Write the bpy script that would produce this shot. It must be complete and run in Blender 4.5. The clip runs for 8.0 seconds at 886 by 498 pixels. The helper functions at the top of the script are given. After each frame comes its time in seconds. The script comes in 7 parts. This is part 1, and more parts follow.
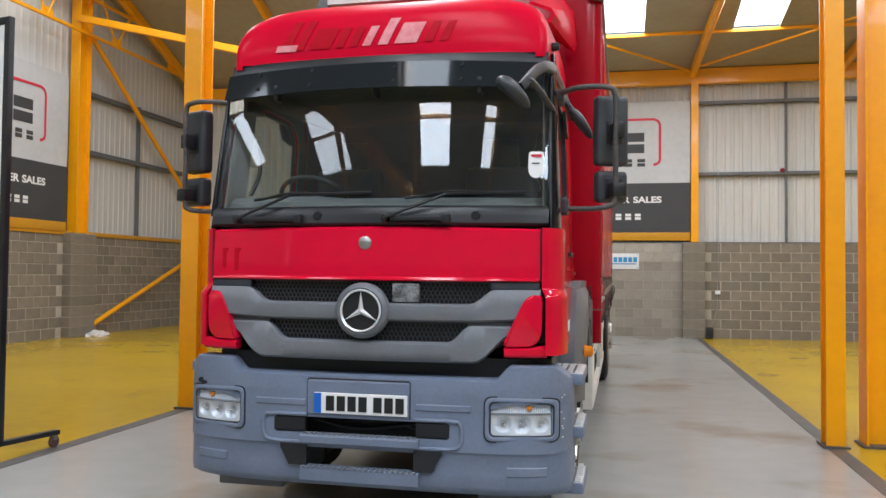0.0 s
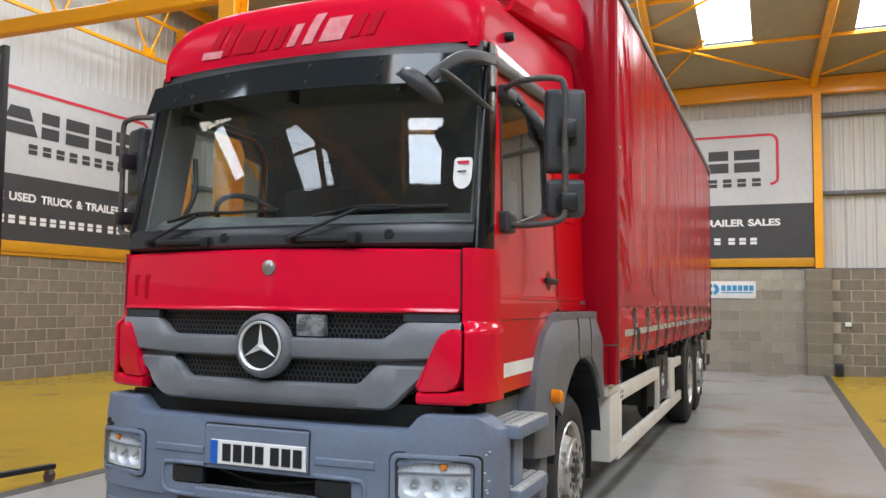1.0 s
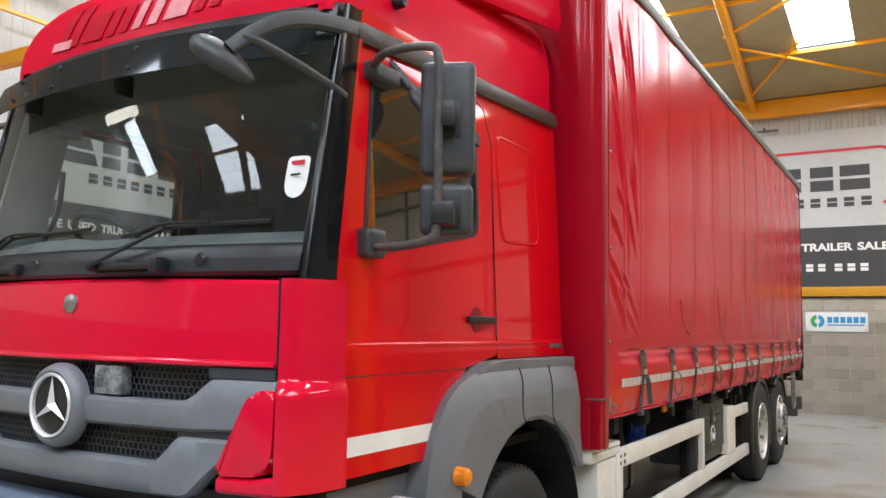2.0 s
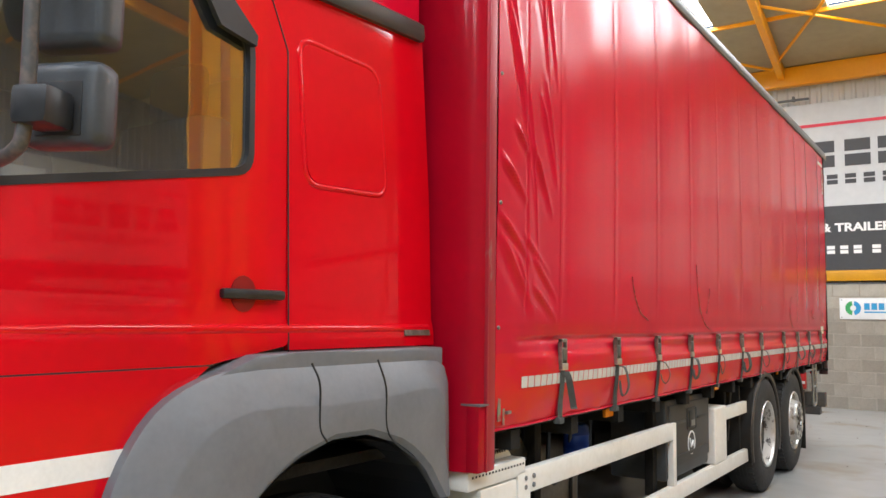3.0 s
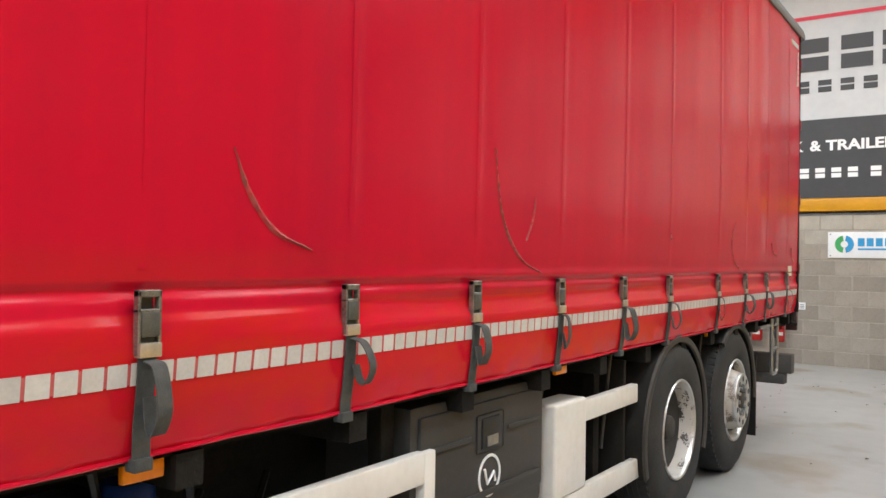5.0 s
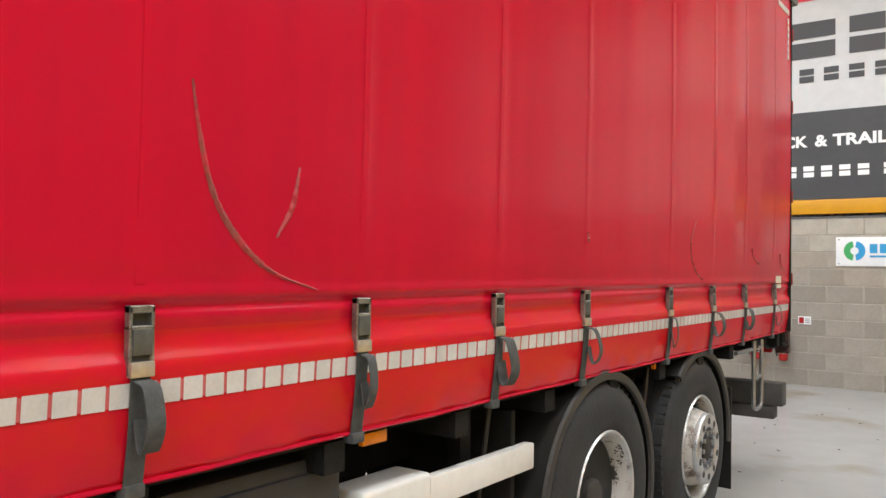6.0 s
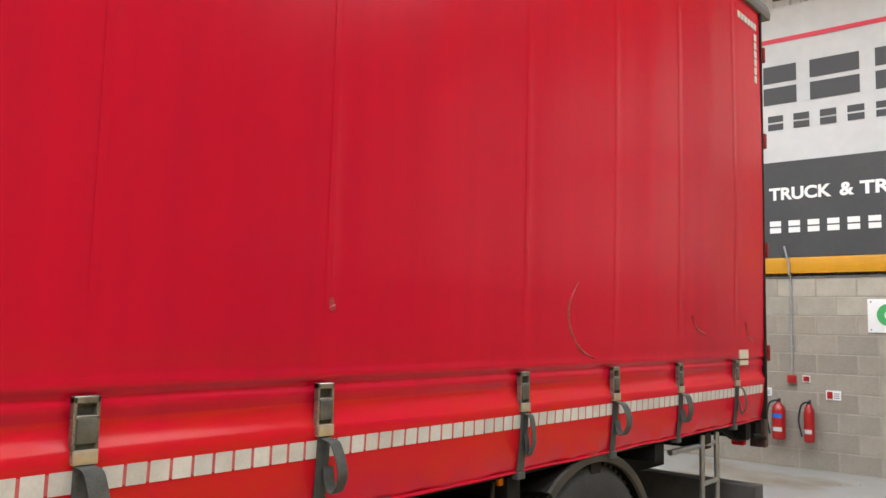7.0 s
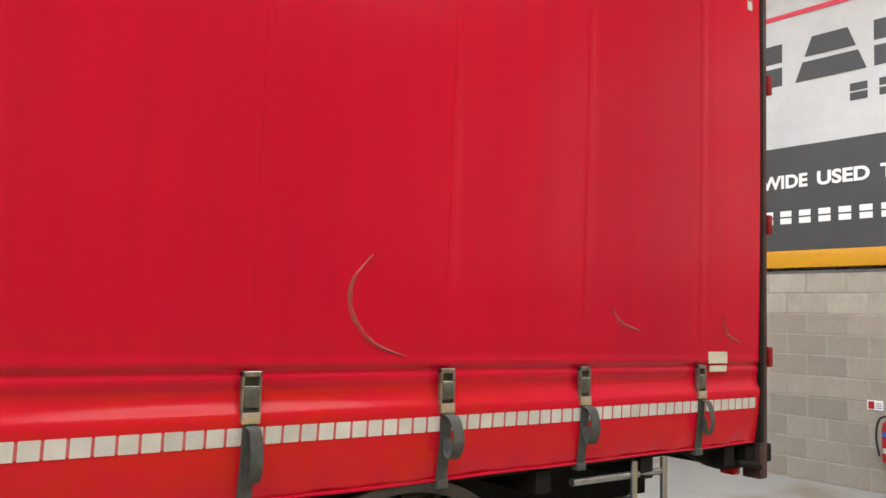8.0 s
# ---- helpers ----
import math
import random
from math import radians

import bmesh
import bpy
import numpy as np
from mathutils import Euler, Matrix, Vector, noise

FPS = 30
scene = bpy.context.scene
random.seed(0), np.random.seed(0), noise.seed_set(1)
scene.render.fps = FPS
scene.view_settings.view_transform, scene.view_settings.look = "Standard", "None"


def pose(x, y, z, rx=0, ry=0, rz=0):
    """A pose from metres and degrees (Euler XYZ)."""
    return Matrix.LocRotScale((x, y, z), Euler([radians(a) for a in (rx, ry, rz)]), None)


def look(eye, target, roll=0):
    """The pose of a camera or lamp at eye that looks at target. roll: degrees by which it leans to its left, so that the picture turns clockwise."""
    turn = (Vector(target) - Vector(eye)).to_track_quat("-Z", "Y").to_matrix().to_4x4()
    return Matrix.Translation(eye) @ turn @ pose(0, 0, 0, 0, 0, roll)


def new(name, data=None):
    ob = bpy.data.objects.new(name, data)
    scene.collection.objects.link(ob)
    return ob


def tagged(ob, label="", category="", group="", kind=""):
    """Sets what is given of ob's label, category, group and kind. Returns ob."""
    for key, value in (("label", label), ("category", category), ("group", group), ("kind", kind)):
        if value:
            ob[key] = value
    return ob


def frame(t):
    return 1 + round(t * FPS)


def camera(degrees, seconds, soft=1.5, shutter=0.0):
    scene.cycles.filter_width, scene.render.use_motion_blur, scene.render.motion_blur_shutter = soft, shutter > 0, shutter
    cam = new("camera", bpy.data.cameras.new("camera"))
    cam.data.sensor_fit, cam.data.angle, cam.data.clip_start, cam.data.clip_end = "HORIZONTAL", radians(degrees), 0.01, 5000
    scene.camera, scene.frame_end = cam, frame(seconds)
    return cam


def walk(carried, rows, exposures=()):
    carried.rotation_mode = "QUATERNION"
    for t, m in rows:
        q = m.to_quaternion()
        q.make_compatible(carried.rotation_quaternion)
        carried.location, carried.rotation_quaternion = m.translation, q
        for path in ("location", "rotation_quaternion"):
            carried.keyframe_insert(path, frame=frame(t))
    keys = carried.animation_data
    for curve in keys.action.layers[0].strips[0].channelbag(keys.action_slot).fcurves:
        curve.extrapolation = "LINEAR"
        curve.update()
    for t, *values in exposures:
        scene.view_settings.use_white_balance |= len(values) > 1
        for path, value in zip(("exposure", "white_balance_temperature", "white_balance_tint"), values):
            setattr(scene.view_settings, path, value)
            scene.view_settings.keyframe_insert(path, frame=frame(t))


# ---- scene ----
cam = camera(57.6, 8.0)
PATH = [
    (0, (0.028, -0.033, 1.472), (-0.403, 1.919, 1.534), 0.6),
    (0.5, (0.502, 0.397, 1.462), (-0.088, 2.306, 1.553), 0.6),
    (1, (0.895, 0.945, 1.482), (0.131, 2.788, 1.614), 0.6),
    (1.2, (1.041, 1.184, 1.514), (0.213, 2.998, 1.662), 0.6),
    (2.3, (1.454, 2.713, 1.573), (0.392, 4.396, 1.776), 0.9),
    (2.5, (1.498, 2.982, 1.537), (0.415, 4.651, 1.74), 0.7),
    (3, (1.564, 3.741, 1.545), (0.452, 5.394, 1.717), 0.8),
    (3.5, (1.585, 4.525, 1.549), (0.466, 6.179, 1.668), 0.9),
    (4, (1.589, 5.291, 1.542), (0.465, 6.943, 1.62), 0.7),
    (4.5, (1.547, 6.084, 1.541), (0.417, 7.734, 1.581), 0.8),
    (4.7, (1.49, 6.411, 1.531), (0.362, 8.062, 1.556), 0.8),
    (5.8, (1.338, 8.053, 1.548), (0.184, 9.687, 1.58), 0.9),
    (6, (1.351, 8.356, 1.543), (0.185, 9.98, 1.589), 0.8),
    (6.5, (1.456, 9.124, 1.594), (0.25, 10.714, 1.723), 0.9),
    (7, (1.623, 9.893, 1.629), (0.334, 11.411, 1.815), 1.2),
    (7.5, (1.832, 10.683, 1.619), (0.42, 12.085, 1.826), 1.5),
    (8, (2.029, 11.441, 1.62), (0.458, 12.666, 1.795), 1.9),
]
walk(cam, [(t, look(eye, target, roll)) for t, eye, target, roll in PATH], exposures=[(0, -0.46), (1.2, -0.35), (2.5, -0.08), (3.5, 0.07), (4.5, -0.03), (6, 0.09), (7, 0.03), (8, 0.13)])

# ---- light: overcast sky let in through rooflights, some added unseen; tube fittings under the roof ----
world = bpy.data.worlds.new("sky")
scene.world = world
world.use_nodes = True
wn = world.node_tree.nodes
sky = wn.new("ShaderNodeTexSky")
sky.sky_type, sky.sun_disc, sky.sun_elevation, sky.sun_rotation = "NISHITA", False, radians(50), radians(200)
world.node_tree.links.new(sky.outputs[0], wn["Background"].inputs[0])
wn["Background"].inputs[1].default_value = 0.12
sun_data = bpy.data.lights.new("sun", "SUN")
sun_data.energy, sun_data.angle, sun_data.color = 0.8, radians(20), (1, 0.96, 0.9)
sun = new("sun", sun_data)
sun.matrix_world = look((0, 0, 40), (-6, 18, 0))

XC = -1.335            # truck centreline
WALL_Y, WALL_X = 20.23, -11.8
EAST_X, SOUTH_Y = 12.0, -11.0
ROOF_Z, ROOF_S, RIDGE_Y = 6.55, 0.14, 4.0


def roof_z(y):
    return ROOF_Z + ROOF_S * (WALL_Y - max(y, RIDGE_Y) - max(0, RIDGE_Y - y))


COOL, MILD = (0.80, 0.95, 1.14), (0.88, 0.96, 1.05)


BAY_X = -4.62        # the bay west of this line has a higher eave


def bay_z(y):
    return max(roof_z(y), min(8.3, 6.65 + 0.42 * (WALL_Y - y)))


def sheet_z(x, y):
    return bay_z(y) if x < BAY_X else roof_z(y)


def area_lamp(name, m, sx, sy, power, color=(1, 1, 1)):
    d = bpy.data.lights.new(name, "AREA")
    d.shape, d.size, d.size_y, d.energy, d.color = "RECTANGLE", sx, sy, power, color
    ob = new(name, d)
    ob.matrix_world = m
    return ob


SKY_X = [-0.43 + 2.80 * k for k in range(-3, 4)]
SOUTH_X = [-2.65, 2.6, 5.6]
# rows of rooflights: from y, to y, first x of each sheet, watts of daylight through each, width of a sheet
# rows at y 6-11.2 are unseen, added to light curtain and east wall
SKY_ROWS = [(13.7, 18.15, SKY_X[2:6], 170, 0.94), (6.0, 11.2, SKY_X[2:5:2], 415, 0.94), (6.0, 11.2, [7.86], 290, 0.94), (9.2, 14.8, [-10.8], 90, 1.05), (9.2, 14.8, [-8.05], 370, 1.05), (-5.15, -3.4, [-2.42], 150, 1.2), (-5.15, -3.4, [2.6, 5.6], 170, 1.35), (-5.15, -3.4, [0.15], 40, 0.4), (-4.6, -2.1, [-11.75], 100, 0.75), (-6.2, -3.55, [-7.93], 150, 1.68), (-2.0, 2.2, SOUTH_X, 380, 1.4), (-1.5, 1.5, [-8.4], 190, 1.4)]
for y0, y1, row, watts, wide in SKY_ROWS:
    ym = (y0 + y1) / 2
    tilt = math.degrees(math.atan(ROOF_S)) * (1 if ym < RIDGE_Y else -1)
    for x0 in row:
        area_lamp("rooflight_daylight", pose(x0 + wide / 2, ym, sheet_z(x0, ym) - 0.012, tilt if x0 > BAY_X else math.degrees(math.atan((sheet_z(x0, y1) - sheet_z(x0, y0)) / (y1 - y0))), 0, 0), wide + 0.03, (y1 - y0) + 0.06, watts, COOL if ym < 3 else MILD)

# ---- materials ----
def mat(name, color, rough=0.5, metal=0.0, color2=None, scale=8.0, amount=1.0, bump=0.0, bump_scale=60.0, coat=0.0, spec=0.5,
        rough_var=0.0, trans=0.0, ior=1.45, stretch=(1, 1, 1), rand=0.0, detail=6.0, emit=None, low=0.35, high=0.65, stain=None, crough=0.06):
    m = bpy.data.materials.new(name)
    m.use_nodes = True
    t = m.node_tree
    b = t.nodes["Principled BSDF"]
    b.inputs["Base Color"].default_value = (*color, 1)
    b.inputs["Roughness"].default_value = rough
    b.inputs["Metallic"].default_value = metal
    b.inputs["Coat Weight"].default_value = coat
    b.inputs["Coat Roughness"].default_value = crough
    b.inputs["Specular IOR Level"].default_value = spec
    b.inputs["Transmission Weight"].default_value = trans
    b.inputs["IOR"].default_value = ior
    co = t.nodes.new("ShaderNodeTexCoord")
    mp = t.nodes.new("ShaderNodeMapping")
    mp.inputs["Scale"].default_value = stretch
    t.links.new(co.outputs["Object"], mp.inputs["Vector"])
    if color2:
        n1 = t.nodes.new("ShaderNodeTexNoise")
        n1.inputs["Scale"].default_value, n1.inputs["Detail"].default_value = scale, detail
        t.links.new(mp.outputs[0], n1.inputs["Vector"])
        n2 = t.nodes.new("ShaderNodeTexNoise")
        n2.inputs["Scale"].default_value, n2.inputs["Detail"].default_value = scale * 9, 4
        t.links.new(mp.outputs[0], n2.inputs["Vector"])
        ad = t.nodes.new("ShaderNodeMix")
        ad.inputs[0].default_value = 0.35
        t.links.new(n1.outputs[0], ad.inputs[2])
        t.links.new(n2.outputs[0], ad.inputs[3])
        rp = t.nodes.new("ShaderNodeMapRange")
        rp.inputs[1].default_value, rp.inputs[2].default_value = low, high
        rp.inputs[3].default_value, rp.inputs[4].default_value = 0, amount
        t.links.new(ad.outputs[0], rp.inputs[0])
        mx = t.nodes.new("ShaderNodeMix")
        mx.data_type = "RGBA"
        mx.inputs[6].default_value, mx.inputs[7].default_value = (*color, 1), (*color2, 1)
        t.links.new(rp.outputs[0], mx.inputs[0])
        out = mx.outputs[2]
        if stain:
            # stains with a shape of their own: colour, scale, from, to
            ns, rs, ms = t.nodes.new("ShaderNodeTexNoise"), t.nodes.new("ShaderNodeMapRange"), t.nodes.new("ShaderNodeMix")
            ns.inputs["Scale"].default_value, ns.inputs["Detail"].default_value = stain[1], 7
            rs.inputs[1].default_value, rs.inputs[2].default_value = stain[2], stain[3]
            ms.data_type = "RGBA"
            ms.inputs[7].default_value = (*stain[0], 1)
            t.links.new(co.outputs["Object"], ns.inputs["Vector"])
            t.links.new(ns.outputs[0], rs.inputs[0])
            t.links.new(rs.outputs[0], ms.inputs[0])
            t.links.new(out, ms.inputs[6])
            out = ms.outputs[2]
        if rand:
            oi = t.nodes.new("ShaderNodeObjectInfo")
            hv = t.nodes.new("ShaderNodeHueSaturation")
            mr = t.nodes.new("ShaderNodeMapRange")
            mr.inputs[3].default_value, mr.inputs[4].default_value = 1 - rand, 1 + rand
            t.links.new(oi.outputs["Random"], mr.inputs[0])
            t.links.new(mr.outputs[0], hv.inputs["Value"])
            t.links.new(out, hv.inputs["Color"])
            out = hv.outputs[0]
        t.links.new(out, b.inputs["Base Color"])
        if rough_var:
            rr = t.nodes.new("ShaderNodeMapRange")
            rr.inputs[1].default_value, rr.inputs[2].default_value = 0.3, 0.7
            rr.inputs[3].default_value, rr.inputs[4].default_value = max(0.02, rough - rough_var), rough + rough_var
            t.links.new(ad.outputs[0], rr.inputs[0])
            t.links.new(rr.outputs[0], b.inputs["Roughness"])
    if bump:
        nb = t.nodes.new("ShaderNodeTexNoise")
        nb.inputs["Scale"].default_value, nb.inputs["Detail"].default_value = bump_scale, 5
        t.links.new(mp.outputs[0], nb.inputs["Vector"])
        bp = t.nodes.new("ShaderNodeBump")
        bp.inputs["Strength"].default_value, bp.inputs["Distance"].default_value = bump, 0.01
        t.links.new(nb.outputs[0], bp.inputs["Height"])
        t.links.new(bp.outputs[0], b.inputs["Normal"])
    if emit:
        b.inputs["Emission Color"].default_value = (*emit[:3], 1)
        b.inputs["Emission Strength"].default_value = emit[3]
    return m


FADED = mat("faded_red_paint", (0.61, 0.004, 0.026), 0.42, color2=(0.54, 0.003, 0.027), scale=1.6, coat=0.08, crough=0.16, spec=0.03)
BONNET = mat("red_bonnet_paint", (0.67, 0.003, 0.033), 0.4, color2=(0.60, 0.003, 0.030), scale=2.2, coat=0.85, crough=0.07, spec=0.03)
SCUTTLE = mat("black_scuttle_plastic", (0.012, 0.013, 0.016), 0.34, color2=(0.018, 0.019, 0.022), scale=7, rough_var=0.08)
RED = mat("red_cab_paint", (0.60, 0.0010, 0.009), 0.4, color2=(0.54, 0.0010, 0.008), scale=2.5, coat=0.62, crough=0.04, spec=0.04)
PVC = mat("red_curtain_pvc", (0.545, 0.006, 0.027), 0.225, color2=(0.445, 0.006, 0.028), scale=1.1, coat=0.0, rough_var=0.03, bump=0.014, bump_scale=3, stretch=(1, 1, 0.06), spec=0.28, detail=3)
# orange patches paint the yellow floor's bounce into the skirt's red
SKIRT = mat("skirt_pvc_floor_bounce", (0.55, 0.007, 0.026), 0.22, color2=(0.53, 0.018, 0.010), scale=2.2, rough_var=0.05, stretch=(1, 0.5, 1), spec=0.3, low=0.45, high=0.68)
POSTRED = mat("red_post_paint", (0.35, 0.0015, 0.014), 0.35, color2=(0.30, 0.0015, 0.012), scale=3, coat=0.3, crough=0.12, spec=0.1)
GREY = mat("grey_bumper_plastic", (0.168, 0.205, 0.285), 0.46, color2=(0.134, 0.165, 0.228), scale=5, bump=0.04, bump_scale=400, rough_var=0.08)
BAR = mat("grey_grille_plastic", (0.172, 0.182, 0.20), 0.42, color2=(0.14, 0.149, 0.165), scale=6, rough_var=0.06)
FEND = mat("grey_fender_plastic", (0.148, 0.156, 0.168), 0.42, color2=(0.120, 0.127, 0.138), scale=5, bump=0.04, bump_scale=400)
BLACK = mat("black_plastic", (0.011, 0.012, 0.014), 0.40, color2=(0.019, 0.020, 0.023), scale=7, rough_var=0.1)
MESHM = mat("black_parts_and_shade", (0.012, 0.013, 0.015), 0.4)
HONEY = mat("dark_honeycomb", (0.075, 0.083, 0.10), 0.3, color2=(0.04, 0.044, 0.05), scale=9)
DARK = mat("dark_undercarriage", (0.008, 0.007, 0.006), 0.8, color2=(0.018, 0.016, 0.013), scale=6, bump=0.3, spec=0.2)
MIRR = mat("mirror_housing_plastic", (0.032, 0.036, 0.042), 0.45, color2=(0.045, 0.05, 0.056), scale=9, bump=0.05, bump_scale=300)
RUSTY = mat("worn_mirror_tube", (0.05, 0.05, 0.05), 0.5, color2=(0.17, 0.12, 0.10), scale=7, low=0.45, high=0.7)
TINT = mat("tinted_visor", (0.014, 0.018, 0.021), 0.06, spec=0.22)
SURR = mat("black_glass_surround", (0.006, 0.007, 0.009), 0.16, spec=0.4)
STAR = mat("bright_emblem", (0.85, 0.86, 0.88), 0.3, 0.45)


def pane(name, tint, gloss=0.065):
    """A thin sheet of tinted glass: clear through, mirror-like by its Fresnel gloss."""
    m = bpy.data.materials.new(name)
    m.use_nodes = True
    t = m.node_tree
    t.nodes.remove(t.nodes["Principled BSDF"])
    tr, gl, lw, pw, ma, mx = (t.nodes.new("ShaderNode" + k) for k in ("BsdfTransparent", "BsdfGlossy", "LayerWeight", "Math", "Math", "MixShader"))
    tr.inputs[0].default_value = (*tint, 1)
    gl.inputs["Roughness"].default_value = 0.015
    lw.inputs[0].default_value = 0.5
    pw.operation, ma.operation = "POWER", "MULTIPLY_ADD"
    pw.inputs[1].default_value = 5
    ma.inputs[1].default_value, ma.inputs[2].default_value = 1 - gloss, gloss
    t.links.new(lw.outputs["Facing"], pw.inputs[0])
    t.links.new(pw.outputs[0], ma.inputs[0])
    t.links.new(ma.outputs[0], mx.inputs[0])
    t.links.new(tr.outputs[0], mx.inputs[1])
    t.links.new(gl.outputs[0], mx.inputs[2])
    # an even blue-grey film that paints in haze and the roof's pale reflection
    du, md = t.nodes.new("ShaderNodeBsdfDiffuse"), t.nodes.new("ShaderNodeMixShader")
    du.inputs[0].default_value = (0.45, 0.5, 0.54, 1)
    md.inputs[0].default_value = 0.026
    t.links.new(mx.outputs[0], md.inputs[1])
    t.links.new(du.outputs[0], md.inputs[2])
    t.links.new(md.outputs[0], t.nodes["Material Output"].inputs[0])
    return m


SIDEGLASS = pane("side_glass", (0.70, 0.75, 0.73), 0.30)
GLASS = pane("cab_glass", (0.80, 0.87, 0.84), 0.052)
CHROME = mat("chrome", (0.75, 0.75, 0.76), 0.12, 1.0)
STEEL = mat("galvanised_steel", (0.42, 0.43, 0.43), 0.42, 0.9, color2=(0.3, 0.3, 0.3), scale=20, rough_var=0.1)
ALU = mat("grey_roof_rail", (0.17, 0.18, 0.18), 0.45, 0.4, color2=(0.12, 0.12, 0.12), scale=5, stretch=(1, 0.2, 1))
POSTALU = mat("dull_corner_post", (0.34, 0.018, 0.032), 0.4, 0.1, color2=(0.26, 0.19, 0.17), scale=5, low=0.58, high=0.66, stretch=(1, 1, 0.3))
TREAD = mat("step_tread_aluminium", (0.80, 0.80, 0.80), 0.4, 0.5, color2=(0.62, 0.62, 0.61), scale=30, bump=0.4, bump_scale=60)
LAMP = mat("headlamp_reflector", (0.84, 0.87, 0.92), 0.32, 0.25, color2=(0.70, 0.73, 0.78), scale=14, rough_var=0.08)
SLAT = mat("dark_grille_slat", (0.035, 0.04, 0.05), 0.25, color2=(0.05, 0.055, 0.065), scale=8)
LENS = pane("clear_lamp_lens", (0.93, 0.95, 0.97), 0.05)
AMBER = mat("amber_lens", (0.85, 0.26, 0.01), 0.2, color2=(0.7, 0.2, 0.01), scale=30)
WHITEP = mat("white_painted_guard", (0.74, 0.72, 0.66), 0.4, color2=(0.62, 0.59, 0.52), scale=3, low=0.4, high=0.75, rough_var=0.1)
TAPE = mat("white_reflective_tape", (0.60, 0.59, 0.57), 0.45, color2=(0.48, 0.47, 0.44), scale=12, rand=0.08)
STRIPE = mat("white_stripe", (0.78, 0.78, 0.76), 0.4, color2=(0.68, 0.68, 0.66), scale=9)
WEB = mat("grey_webbing", (0.085, 0.088, 0.083), 0.8, color2=(0.052, 0.055, 0.051), scale=40, bump=0.3, bump_scale=300)
BUCK = mat("worn_buckle_steel", (0.36, 0.35, 0.31), 0.42, 0.7, color2=(0.13, 0.12, 0.10), scale=25, rough_var=0.1)
BRASS = mat("bright_buckle_block", (0.62, 0.55, 0.42), 0.4, 0.6, color2=(0.45, 0.40, 0.32), scale=40)
DULL = mat("dull_buckle_lever", (0.15, 0.155, 0.14), 0.5, 0.5, color2=(0.09, 0.09, 0.08), scale=30)
TYRE = mat("tyre_rubber", (0.018, 0.018, 0.018), 0.75, color2=(0.034, 0.033, 0.031), scale=7, bump=0.3, bump_scale=80)
RIMW = mat("dirty_white_rim", (0.50, 0.48, 0.44), 0.4, color2=(0.05, 0.042, 0.035), scale=11, low=0.53, high=0.57)
GRIME = mat("grimy_hub", (0.05, 0.042, 0.034), 0.65, color2=(0.028, 0.024, 0.02), scale=12, bump=0.3)
RIMC = mat("worn_cream_disc", (0.46, 0.43, 0.38), 0.45, color2=(0.12, 0.085, 0.06), scale=13, low=0.50, high=0.60)
RIMS = mat("polished_rim", (0.55, 0.55, 0.53), 0.36, 0.7, color2=(0.2, 0.18, 0.16), scale=14, low=0.52, high=0.66, rough_var=0.1)
GUTTER = mat("dull_gutter_rail", (0.055, 0.05, 0.047), 0.38, color2=(0.032, 0.029, 0.028), scale=6, stretch=(1, 0.2, 1))
GUARD = mat("black_mudguard", (0.012, 0.011, 0.010), 0.6, color2=(0.020, 0.018, 0.015), scale=5, spec=0.2)
LIP = mat("dusty_mudguard_lip", (0.055, 0.048, 0.040), 0.6, color2=(0.03, 0.027, 0.023), scale=7)
BLUE = mat("blue_drum_paint", (0.012, 0.06, 0.33), 0.35, color2=(0.01, 0.04, 0.24), scale=9)
PLATE = mat("white_plate", (0.8, 0.8, 0.8), 0.3)
EUBLUE = mat("blue_plate_band", (0.01, 0.12, 0.5), 0.3)
INK = mat("black_ink", (0.012, 0.012, 0.013), 0.5)
SEAT = mat("grey_cloth", (0.035, 0.036, 0.04), 0.9, color2=(0.05, 0.05, 0.055), scale=30)
DASH = mat("dark_dashboard", (0.10, 0.105, 0.11), 0.6, color2=(0.13, 0.135, 0.135), scale=12)
LINING = mat("cab_lining", (0.20, 0.20, 0.19), 0.85, color2=(0.16, 0.16, 0.15), scale=9)
BOWL = mat("dark_red_and_bowl_shade", (0.22, 0.001, 0.003), 0.4)
GHOST = mat("faded_lettering_red", (0.40, 0.002, 0.013), 0.5, spec=0.1, color2=(0.46, 0.004, 0.018), scale=9)
GHOST2 = mat("peeled_lettering_pink", (0.72, 0.30, 0.32), 0.5, color2=(0.62, 0.16, 0.18), scale=20)

FLOOR = mat("grey_epoxy_floor", (0.365, 0.363, 0.35), 0.22, color2=(0.30, 0.297, 0.283), scale=0.45, low=0.3, high=0.7, spec=0.5, stain=((0.25, 0.21, 0.16), 0.7, 0.54, 0.68))
YFLOOR = mat("yellow_epoxy_floor", (0.52, 0.335, 0.012), 0.22, color2=(0.43, 0.27, 0.012), scale=0.6, spec=0.45, stain=((0.36, 0.22, 0.02), 1.1, 0.60, 0.70))
EDGE = mat("dark_floor_line", (0.075, 0.07, 0.066), 0.45, color2=(0.10, 0.095, 0.09), scale=5)
BLOCK = mat("concrete_block", (0.245, 0.215, 0.170), 0.9, color2=(0.18, 0.156, 0.124), scale=6, bump=0.6, bump_scale=140, rand=0.14)
BLOCKP = mat("pale_concrete_block", (0.42, 0.39, 0.335), 0.9, color2=(0.34, 0.31, 0.26), scale=6, bump=0.5, bump_scale=140, rand=0.1)
BLOCKG = mat("grey_pink_concrete_block", (0.335, 0.298, 0.25), 0.9, color2=(0.26, 0.232, 0.195), scale=5, bump=0.6, bump_scale=140, rand=0.12, stain=((0.38, 0.345, 0.295), 1.6, 0.52, 0.66))
